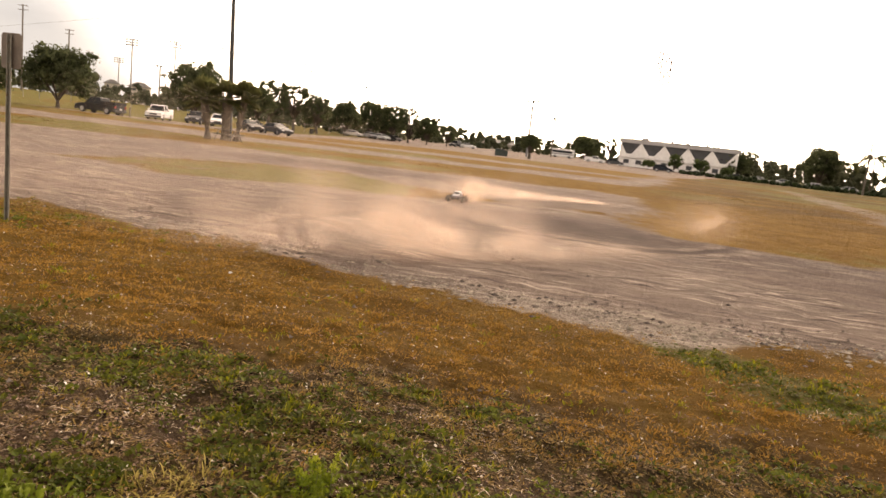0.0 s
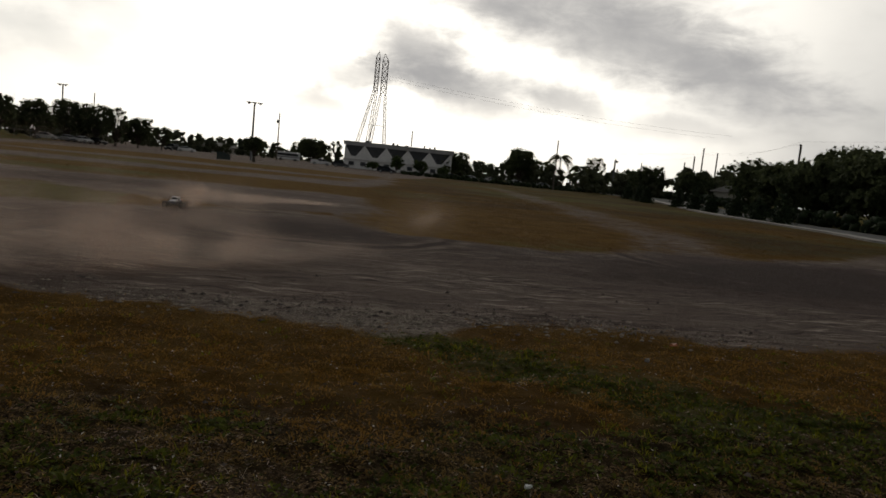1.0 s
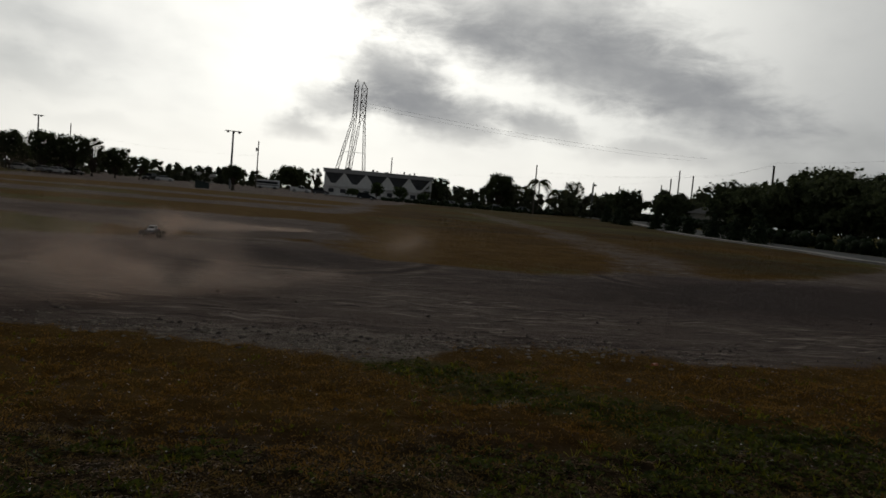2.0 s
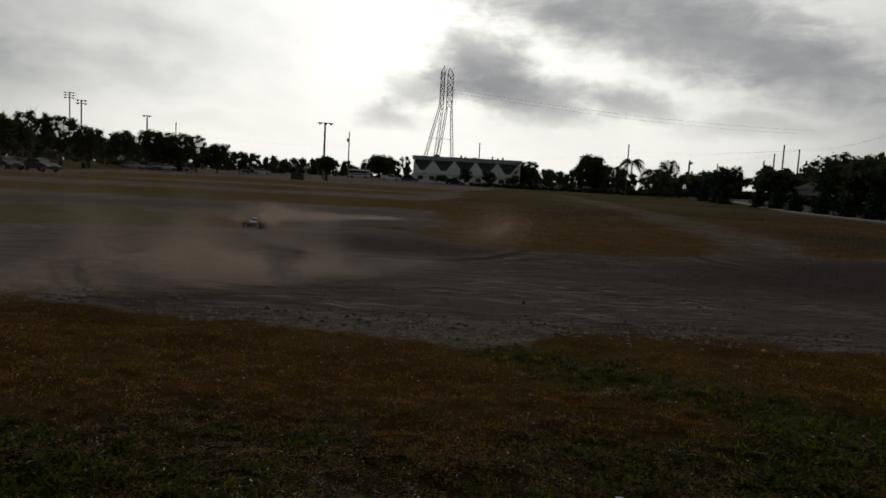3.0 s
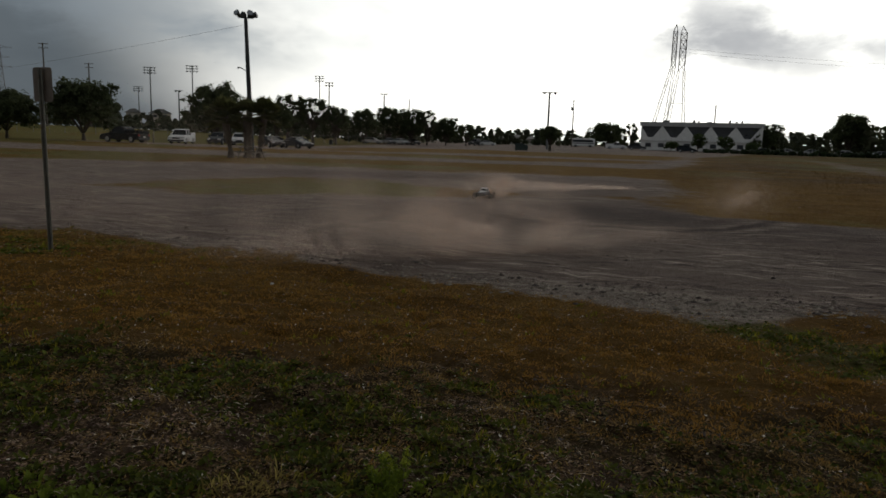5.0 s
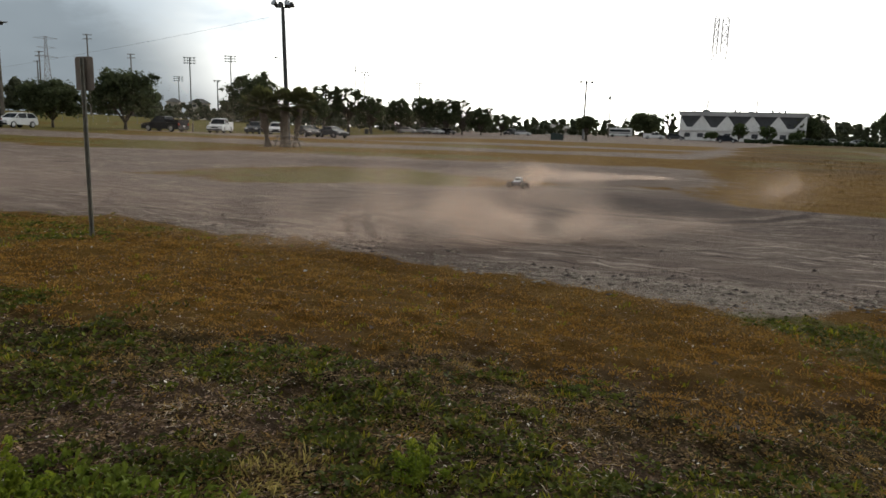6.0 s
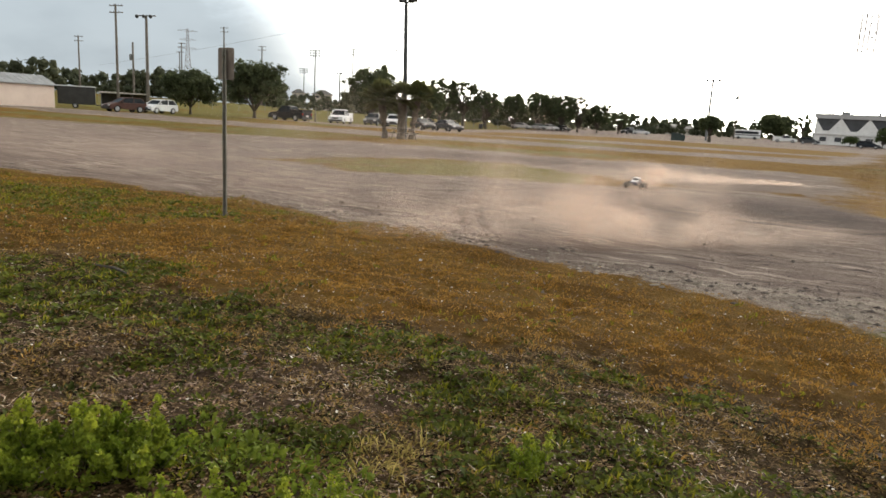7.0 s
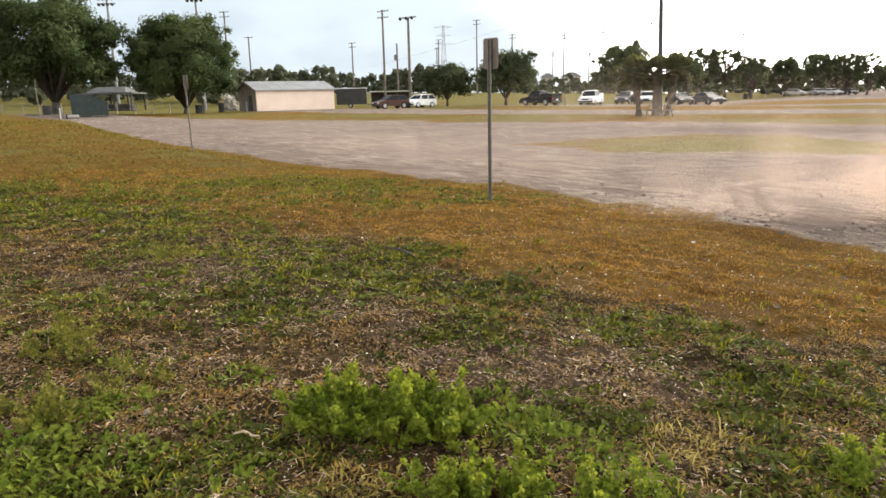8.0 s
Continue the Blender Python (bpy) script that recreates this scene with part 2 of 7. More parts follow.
    hsv = m.node_tree.nodes.new("ShaderNodeHueSaturation")
    t.link(t.math("ADD", 0.6, t.math("MULTIPLY", fine, 0.8)), hsv.inputs["Value"])
    t.link(col, hsv.inputs["Color"])
    t.link(hsv.outputs[0], bsdf.inputs["Base Color"])
    bsdf.inputs["Roughness"].default_value = 0.95
    bsdf.inputs["Specular IOR Level"].default_value = 0.02
    b = m.node_tree.nodes.new("ShaderNodeBump")
    b.inputs["Strength"].default_value, b.inputs["Distance"].default_value = 1.0, 0.05
    h = t.math("ADD", t.math("MULTIPLY", t.math("MULTIPLY", t.math("ADD", c_far, f_a), attr("bank")), 0.55), t.math("MULTIPLY", fine, 0.35))
    h = t.math("ADD", h, t.math("ADD", mid, t.math("ADD", t.math("MULTIPLY", ruts, 1.3), t.math("MULTIPLY", ruts3, 1.9))))
    t.link(h, b.inputs["Height"])
    t.link(b.outputs[0], bsdf.inputs["Normal"])
    return m


M_GROUND = ground_material()
M_BARK = surface("bark", (0.045, 0.036, 0.028), (0.10, 0.08, 0.06), 3, 0.9, bump=0.6, fine=25)
M_PALM_TRUNK = surface("palm_trunk", (0.07, 0.055, 0.042), (0.14, 0.11, 0.08), 4, 0.9, bump=0.7, fine=14)
M_LEAF = surface("oak_leaves", (0.056, 0.070, 0.034), (0.108, 0.124, 0.058), 0.25, 0.75, bump=0, island=0.35, through_light=0.5)
M_LEAF_LIGHT = surface("light_leaves", (0.044, 0.066, 0.024), (0.088, 0.112, 0.040), 0.25, 0.75, bump=0, island=0.3, through_light=0.4)
M_LEAF_FAR = surface("far_leaves", (0.05, 0.06, 0.036), (0.10, 0.105, 0.06), 0.1, 0.8, bump=0, island=0.3, through_light=0.25)
M_PALM = surface("palm_fronds", (0.075, 0.082, 0.030), (0.130, 0.130, 0.052), 1, 0.6, bump=0, island=0.6, through_light=0.6)
M_CONIFER = surface("cypress_leaves", (0.015, 0.026, 0.012), (0.035, 0.05, 0.02), 1, 0.7, bump=0, island=0.8, through_light=0.1)
M_WOOD_POLE = surface("weathered_pole_wood", (0.10, 0.085, 0.07), (0.18, 0.155, 0.13), 2, 0.9, fine=30)
M_GALV = surface("galvanised_steel", (0.15, 0.155, 0.16), (0.23, 0.235, 0.24), 5, 0.6, 0.4, 0.1)
M_DARKSTEEL = surface("dark_painted_steel", (0.03, 0.03, 0.032), (0.06, 0.06, 0.06), 6, 0.5, 0.4, 0.1)
M_LAMPGLASS = surface("floodlight_glass", (0.35, 0.37, 0.40), (0.45, 0.47, 0.5), 3, 0.2, 0.0, 0)
M_SIGNBACK = surface("sign_back_aluminium", (0.115, 0.090, 0.074), (0.165, 0.132, 0.108), 4, 0.6, 0.1, 0.1)
M_POST = surface("sign_post_green_steel", (0.135, 0.128, 0.108), (0.22, 0.205, 0.17), 9, 0.65, 0.3, 0.25, 60, c3=(0.16, 0.10, 0.06))


# ---- building blocks ----
class Geo:
    """Collects vertices and faces of one part."""

    def __init__(self):
        self.v, self.f = [], []

    def add(self, verts, faces):
        o = len(self.v)
        self.v += [tuple(p) for p in verts]
        self.f += [tuple(i + o for i in q) for q in faces]
        return self

    def box(self, sx, sy, sz, x=0.0, y=0.0, z=0.0, rz=0.0, m=None):
        """A box whose bottom centre stands at x, y, z."""
        c, s = math.cos(radians(rz)), math.sin(radians(rz))
        pts = []
        for k in (0, 1):
            for i, j in ((-1, -1), (1, -1), (1, 1), (-1, 1)):
                px, py = i * sx / 2, j * sy / 2
                pts.append(Vector((x + px * c - py * s, y + px * s + py * c, z + k * sz)))
        if m is not None:
            pts = [m @ p for p in pts]
        return self.add(pts, [(3, 2, 1, 0), (4, 5, 6, 7), (0, 1, 5, 4), (1, 2, 6, 5), (2, 3, 7, 6), (3, 0, 4, 7)])

    def tube(self, pts, radii, n=8, caps=True):
        pts = [Vector(p) for p in pts]
        if isinstance(radii, (int, float)):
            radii = [radii] * len(pts)
        o = len(self.v)
        for i, p in enumerate(pts):
            d = (pts[min(i + 1, len(pts) - 1)] - pts[max(i - 1, 0)]).normalized()
            a = d.orthogonal().normalized() if abs(d.z) < 0.99 else Vector((1, 0, 0)).cross(d).normalized()
            b = d.cross(a)
            for k in range(n):
                an = 2 * math.pi * k / n
                self.v.append(tuple(p + (a * math.cos(an) + b * math.sin(an)) * radii[i]))
        for i in range(len(pts) - 1):
            for k in range(n):
                self.f.append((o + i * n + k, o + i * n + (k + 1) % n, o + (i + 1) * n + (k + 1) % n, o + (i + 1) * n + k))
        if caps:
            self.f.append(tuple(o + k for k in reversed(range(n))))
            self.f.append(tuple(o + (len(pts) - 1) * n + k for k in range(n)))
        return self

    def wheel(self, x, y, z, r, width, n=18, round_r=0.25):
        """A disc with rounded shoulders, its axle along y."""
        o = len(self.v)
        prof = [(-0.5, 0.55), (-0.5, 1 - round_r), (-0.5 + round_r * 0.7, 1), (0.5 - round_r * 0.7, 1), (0.5, 1 - round_r), (0.5, 0.55)]
        for a, b in prof:
            for k in range(n):
                an = 2 * math.pi * k / n
                self.v.append((x + r * b * math.cos(an), y + a * width, z + r * b * math.sin(an)))
        for i in range(len(prof) - 1):
            for k in range(n):
                self.f.append((o + i * n + k, o + i * n + (k + 1) % n, o + (i + 1) * n + (k + 1) % n, o + (i + 1) * n + k))
        self.f.append(tuple(o + k for k in range(n)))
        self.f.append(tuple(o + (len(prof) - 1) * n + k for k in reversed(range(n))))
        return self

    def prism(self, profile, y0, y1):
        """The outline (x, z), drawn from y0 to y1."""
        n = len(profile)
        pts = [(x, y0, z) for x, z in profile] + [(x, y1, z) for x, z in profile]
        faces = [tuple(range(n)), tuple(n + k for k in reversed(range(n)))]
        faces += [((k + 1) % n, k, n + k, n + (k + 1) % n) for k in range(n)]
        return self.add(pts, faces)

    def loft(self, rings):
        n, o = len(rings[0]), len(self.v)
        for r in rings:
            self.v += [tuple(p) for p in r]
        for i in range(len(rings) - 1):
            for k in range(n):
                self.f.append((o + i * n + k, o + i * n + (k + 1) % n, o + (i + 1) * n + (k + 1) % n, o + (i + 1) * n + k))
        self.f.append(tuple(o + k for k in reversed(range(n))))
        self.f.append(tuple(o + (len(rings) - 1) * n + k for k in range(n)))
        return self


def mesh_of(name, geo, material, bevel=0.0, smooth=False):
    me = bpy.data.meshes.new(name)
    me.from_pydata(geo.v, [], geo.f)
    if bevel:
        bm = bmesh.new()
        bm.from_mesh(me)
        bmesh.ops.recalc_face_normals(bm, faces=bm.faces)
        sharp = [e for e in bm.edges if len(e.link_faces) == 2 and e.calc_face_angle(0) > 0.6]
        bmesh.ops.bevel(bm, geom=sharp, offset=bevel, segments=2, affect="EDGES", profile=0.6)
        bm.to_mesh(me)
        bm.free()
    if smooth:
        me.polygons.foreach_set("use_smooth", [True] * len(me.polygons))
    me.materials.append(material)
    me.update()
    return me


def part(name, geo, material, parent=None, label="", bevel=0.0, smooth=False, at=None):
    ob = new(name, mesh_of(name, geo, material, bevel, smooth))
    if parent is not None:
        ob.parent = parent
    if at is not None:
        ob.matrix_basis = at
    if label:
        tagged(ob, label)
    return ob


# ---- the lie of the land ----
def step(a, b, x):
    t = np.clip((np.asarray(x, float) - a) / (b - a), 0, 1)
    return t * t * (3 - 2 * t)


EDGE_X = (-400, -100, -52, -24.5, -16.4, -11, -8.4, -6.2, -3.9, -2.1, -0.6, 0.7, 1.7, 2.7, 4.0, 5.2, 6.4, 12, 30, 400)
EDGE_Y = (130, 42, 28, 16.4, 13.6, 11.6, 11.1, 10.5, 9.5, 8.6, 7.8, 7.15, 6.75, 6.5, 6.35, 6.05, 5.8, 5.0, 3.0, -30)


def grain(x, y, cell, seed):
    """Smooth value noise, 0 to 1."""
    x, y = np.asarray(x, float) / cell + seed * 17.3, np.asarray(y, float) / cell - seed * 9.1
    ix, iy = np.floor(x), np.floor(y)
    fx, fy = x - ix, y - iy
    fx, fy = fx * fx * (3 - 2 * fx), fy * fy * (3 - 2 * fy)

    def rnd(a, b):
        v = np.sin(a * 127.1 + b * 311.7 + seed * 74.7) * 43758.5453
        return v - np.floor(v)

    return (rnd(ix, iy) * (1 - fx) + rnd(ix + 1, iy) * fx) * (1 - fy) + (rnd(ix, iy + 1) * (1 - fx) + rnd(ix + 1, iy + 1) * fx) * fy


def inside(x, y):
    """Metres from the edge of the dirt track into the near bank of grass."""
    return np.interp(x, EDGE_X, EDGE_Y) * 0.94 - np.asarray(y, float) * 0.94


def height(x, y):
    x, y = np.asarray(x, float), np.asarray(y, float)
    d, az = np.hypot(x, y), np.degrees(np.arctan2(-x, y))
    k = inside(x, y)
    z = step(0, 2.5, k) * np.interp(-x, (-8, 0, 5, 18, 39, 60), (0.02, 0.03, 0.12, 0.22, 0.70, 0.70)) * (1 - step(60, 110, d)) + step(1.5, 6.5, k) * 0.16 * (1 - step(20, 40, d))
    z = z + 0.36 * step(62, 92, d) * step(8, 34, az) * step(-60, 0, -np.abs(az - 60) + 60) + 0.35 * step(60, 90, d) * step(56, 63, az)
    z = z + 0.5 * step(140, 220, d) + 0.9 * step(85, 140, d) * step(-30, -42, az)
    rough = (grain(x, y, 2.3, 1) - 0.5) * 0.05 + (grain(x, y, 0.6, 2) - 0.5) * 0.045 + (grain(x, y, 0.22, 3) - 0.5) * 0.040 * (d < 14) + (grain(x, y, 0.10, 4) - 0.5) * 0.030 * (1 - step(7, 10, d)) * step(0.5, 2.0, k)
    z = z + np.interp(az, (3, 15, 30, 45, 60, 80), (0, 0.8, 1.8, 2.8, 3.2, 3.2)) * step(122, 200, d)
    return z + rough * (1 - 0.6 * step(25, 60, d))


def gz(x, y):
    return float(height(x, y))


def band(v, lo, hi, soft):
    return step(lo - soft, lo + soft, v) * (1 - step(hi - soft, hi + soft, v))


def cover_of(x, y):
    """How far grass covers the place (0 dirt, 1 turf), how green it is, how bare the turf, and the chalky rim of the track."""
    wob = (grain(x, y, 7, 5) - 0.5) * 3.0 + (grain(x, y, 2.2, 6) - 0.5) * 1.4
    k = inside(x, y) + (grain(x, y, 1.3, 7) - 0.5) * 0.7 + (grain(x, y, 0.45, 8) - 0.5) * 0.35
    near = step(-0.35, 0.55, k)
    az = np.degrees(np.arctan2(-x, y))
    # strips of grass across the field
    mid_y = np.interp(x, (-12, -8, -4, 0, 4, 8), (19.5, 21.5, 22.5, 21.0, 20.8, 21.5))
    half = np.interp(x, (-12.5, -10.5, -7, -4, 0, 4.0, 5.0), (0, 1.6, 4.6, 4.0, 1.6, 1.0, 0))
    strip1 = (0.8 + 0.2 * grain(x, y, 2.5, 20)) * step(-1.2, 1.4, half - np.abs(y - mid_y) + wob * 0.8 - 0.2) * (half > 0.05) * (0.68 + 0.32 * step(0.3, 0.6, grain(x, y * 2.5, 2.0, 29)))
    strip2 = band(y + wob + 0.12 * x, 35, 50, 2.0) * (1 - step(4, 12, x - (y - 30) * 0.36)) * (0.7 + 0.3 * step(0.3, 0.6, grain(x, y * 2.2, 9, 11)))
    strip3 = band(y + 1.5 * wob + 0.15 * x, 60, 74, 2.5) * (1 - step(0, 10, x - (y - 30) * 0.36)) * 0.8
    strip4 = band(y + wob + 0.55 * np.abs(x), 88, 125, 4) * step(-30, -8, x) * (1 - step(0, 10, x - (y - 30) * 0.36))
    # the wide dry meadow, with a track through it
    left_of = np.interp(y, (12, 16, 20, 34, 110, 200), (9.0, 4.4, 5.2, 9.0, 37, 80))
    floor_y = np.interp(x, (4, 6, 9, 12, 15, 20, 30, 40), (15.8, 14.6, 13.7, 14.4, 14.3, 15.8, 20, 26))
    meadow = step(-2.2, 2.4, x - left_of + wob * 0.8) * step(-1.4, 2.0, y - floor_y + wob * 0.6) * (0.84 + 0.16 * step(0.25, 0.6, grain(x, y, 5, 19)))
    track_x = np.interp(y, (14, 21, 34, 38, 123, 220), (12.0, 18.0, 22.5, 25.0, 57, 95))
    track = band(x - track_x + wob * 0.4, -1.8, 2.6, 1.5) * (1 - step(95, 125, y))
    curb_x = np.interp(y, (10, 30, 36, 43, 56, 80, 133, 220), (37, 41, 45, 48.4, 54, 67, 94, 135))
    meadow = meadow * (1 - 0.5 * track) * (1 - step(-0.6, 0.6, x - curb_x))
    beyond = step(0, 4, x - curb_x - 9)
    park = step(-2, 4, np.hypot(x, y) - np.interp(az, (5, 15, 30, 45, 60, 70), (175, 99, 96, 98, 92, 95))) * step(3, 10, az)
    field = np.clip(strip1 + strip2 + strip3 + strip4 + meadow + beyond + park, 0, 1)
    cover = np.where(k > -1.0, near, field)
    cover = np.maximum(near, field * (1 - step(-2.5, -1.0, k)))
    d = np.hypot(x, y)
    # the near bank: bare soil, then a green belt, then orange dry grass; greener to the left, one dark green streak to the right
    w1 = (grain(x, y, 0.9, 12) - 0.5) * 0.9 + (grain(x, y, 0.35, 27) - 0.5) * 0.5
    belt = np.interp(x, (-9, -4.5, -3, 0, 2, 5), (4.2, 3.9, 3.7, 3.5, 3.2, 2.6))
    green = 0.05 + 0.60 * band(y + w1 - belt, -0.62, 0.55, 0.3) * (1 - 0.7 * step(1.2, 2.6, x))
    green = green + 0.44 * (1 - step(2.4, 3.3, d + w1)) + step(0.4, 2.0, k) * step(3.6, 5.4, -x + w1) * (0.04 + 0.34 * step(6, 12, d)) + 0.16 * step(1.2, 2.4, x) * (1 - step(3.4, 4.4, y + w1))
    along = np.clip(((x - 2.45) * 0.559 - (y - 5.9) * 0.829) / 3.4, 0, 1)
    streak = np.exp(-(((x - 2.45 - 1.9 * along) ** 2 + (y - 5.9 + 2.82 * along) ** 2) / (0.66 + 0.25 * (grain(x, y, 0.8, 28) - 0.5)) ** 2))
    rim = band(k, -0.25, 0.7, 0.3) * (grain(x, y, 1.8, 14) > 0.55) * 0.08
    green = np.where(near > 0.4, green + 0.75 * streak + rim + 0.18 * band(x, -6.0, -1.0, 0.7) * band(y, 2.7, 4.3, 0.4) + 0.26 * (grain(x, y, 2.6, 13) - 0.45), 0.16 + 0.5 * strip1 * (x < -1) + 0.38 * (strip2 + strip3) * step(-8, 4, -x) + 0.26 * step(14, 26, x - 0.15 * y) + 0.1 * step(4, 9, x) * step(26, 40, y) + 0.25 * beyond + 0.5 * park + 0.55 * (grain(x, y, 6, 15) - 0.4))
    soil = band(y + 0.7 * w1, 2.25, 3.25, 0.3) * band(x, -5.2, 1.3, 0.6) * 0.6 + 0.26 * (1 - step(3.0, 3.9, d + w1)) + 0.40 * step(2.4, 3.6, -x) * (1 - step(0.2, 0.9, y - belt + w1)) * (1 - step(6.5, 9, d))
    bare = np.where(near > 0.4, soil * (0.25 + 0.8 * step(0.3, 0.62, 0.6 * grain(x, y, 0.6, 16) + 0.4 * grain(x, y, 0.22, 30))) + 0.05 * grain(x, y, 0.8, 17), 0.12 * grain(x, y, 6, 18))
    chalk = band(k, -1.0, 0.25, 0.35) * np.interp(x, (-9, -5, 0, 1, 2.8, 3.6), (0.25, 0.4, 0.5, 0.85, 0.9, 0.1))
    # three broad areas of darker dirt
    chalk = chalk - 0.9 * np.exp(-((x - 1.5) / 5.5) ** 2 - ((y - 15.8) / 3.2) ** 2) - 0.7 * np.exp(-((x + 4) / 9) ** 2 - ((y - 30) / 4.0) ** 2) - 1.2 * np.exp(-((x - 15) / 8) ** 2 - ((y - 11) / 4.0) ** 2)
    # wheel marks: wide arcs and near-straight runs along the track
    rng = np.random.default_rng(15)
    for i in range(16):
        cx, cy, rr = rng.uniform(-14, 16), rng.uniform(9, 26), rng.choice([3.5, 6.0, 14.0, 30.0])
        ta = rng.uniform(0, 6.283)
        ox, oy = cx + rr * np.cos(ta), cy + rr * np.sin(ta)
        off = np.abs(np.hypot(x - ox, y - oy) - rr)
        part_of = np.exp(-((x - cx) ** 2 + (y - cy) ** 2) / rng.uniform(9, 40))
        chalk = chalk + part_of * (0.5 * np.exp(-((off - 0.34) / 0.12) ** 2) - 0.6 * np.exp(-(off / 0.10) ** 2)) * step(0.3, 1.2, -k)
    # two dark skid marks across the track
    for sx, top_y in ((-2.12, 14.0), (-1.80, 15.2)):
        off = np.abs(x - sx + 0.235 * (y - 9.5) + 0.06 * np.sin(y * 1.3))
        chalk = chalk - 1.5 * np.exp(-(off / (0.07 + 0.012 * (y - 9))) ** 2) * step(8.9, 9.6, y) * (1 - step(11.0, top_y, y)) * (0.5 + 0.5 * grain(x, y, 0.5, 45))
    thatch_shade = near * (1 - 0.45 * step(9, 30, d)) * (1 - 0.72 * step(0.3, 1.5, y - belt + w1))
    # the far meadow is darkened too: its dim, backlit tone put into colour
    thatch_shade = thatch_shade + (0.36 + 0.22 * step(12, 24, x)) * meadow * step(5, 16, x) * (1 - near) * (0.25 + 1.2 * step(0.2, 0.8, 0.6 * grain(x, y * 2.0, 7, 44) + 0.4 * grain(x, y * 2.5, 2.2, 46)))
    return cover, green, bare, chalk, thatch_shade, near * (1 - step(12, 22, d)) * (1 - 0.8 * step(0.3, 1.0, y - belt + w1))


def build_ground():
    # rings about the standing place, close near it and wide far off
    ang = np.radians(np.concatenate([np.arange(-80, 85, 0.54), np.arange(85, 280, 3.0)]))
    rad = [0.25]
    while rad[-1] < 4200:
        r = rad[-1]
        rad.append(r + (0.055 if r < 10 else 0.009 * r if r < 30 else 0.014 * r if r < 220 else 0.08 * r))
    rad = np.array(rad)
    A, R = np.meshgrid(ang, rad)
    X, Y = (-np.sin(A) * R).ravel(), (np.cos(A) * R).ravel()
    Z = height(X, Y)
    na, nr = len(ang), len(rad)
    i = np.arange(nr - 1)[:, None] * na
    j = np.arange(na)[None, :]
    j2 = (j + 1) % na
    quads = np.stack([i + j, i + na + j, i + na + j2, i + j2], -1).reshape(-1, 4)
    verts = np.column_stack([X, Y, Z])
    verts = np.vstack([verts, [[0, 0, gz(0, 0)]]])
    me = bpy.data.meshes.new("ground")
    tris = [(na * nr, int(a), int(b)) for a, b in zip(np.arange(na), (np.arange(na) + 1) % na)]
    me.vertices.add(len(verts))
    me.vertices.foreach_set("co", verts.ravel())
    loops = np.concatenate([quads.ravel(), np.array(tris).ravel()])
    me.loops.add(len(loops))
    me.loops.foreach_set("vertex_index", loops.astype(np.int32))
    starts = np.concatenate([np.arange(len(quads)) * 4, len(quads) * 4 + np.arange(len(tris)) * 3])
    me.polygons.add(len(starts))
    me.polygons.foreach_set("loop_start", starts.astype(np.int32))
    me.polygons.foreach_set("use_smooth", np.ones(len(starts), bool))
    me.update(calc_edges=True)
    vals = cover_of(np.append(X, 0.0), np.append(Y, 0.0))
    for name, v in zip(("cover", "green", "bare", "chalk", "thatch_shade", "bank"), vals):
        a = me.attributes.new(name, "FLOAT", "POINT")
        a.data.foreach_set("value", np.asarray(v, np.float32))
    me.materials.append(M_GROUND)
    me.validate()
    return tagged(new("ground", me), "open field of sandy dirt and patchy dry grass", "ground", kind="structure")


build_ground()


def thing(name, x, y, rz=0.0, label="", category="", group="", z=None, scale=1.0, kind=""):
    ob = new(name)
    ob.empty_display_size = 0.2
    ob.matrix_basis = pose(x, y, gz(x, y) - 0.02 if z is None else z, 0, 0, rz) @ Matrix.Diagonal((scale, scale, scale, 1))
    return tagged(ob, label, category, group, kind)


# ---- trees ----
def ball(rings, sides):
    """Points and faces of a unit ball."""
    pts, faces = [(0, 0, -1)], []
    for i in range(1, rings):
        e = -math.pi / 2 + math.pi * i / rings
        pts += [(math.cos(e) * math.cos(2 * math.pi * k / sides), math.cos(e) * math.sin(2 * math.pi * k / sides), math.sin(e)) for k in range(sides)]
    pts.append((0, 0, 1))
    last = len(pts) - 1
    for k in range(sides):
        m = (k + 1) % sides
        faces.append((0, 1 + m, 1 + k))
        for i in range(rings - 2):
            a, b = 1 + i * sides, 1 + (i + 1) * sides
            faces.append((a + k, a + m, b + m, b + k))
        faces.append((last, last - sides + k, last - sides + m))
    return np.array(pts), faces


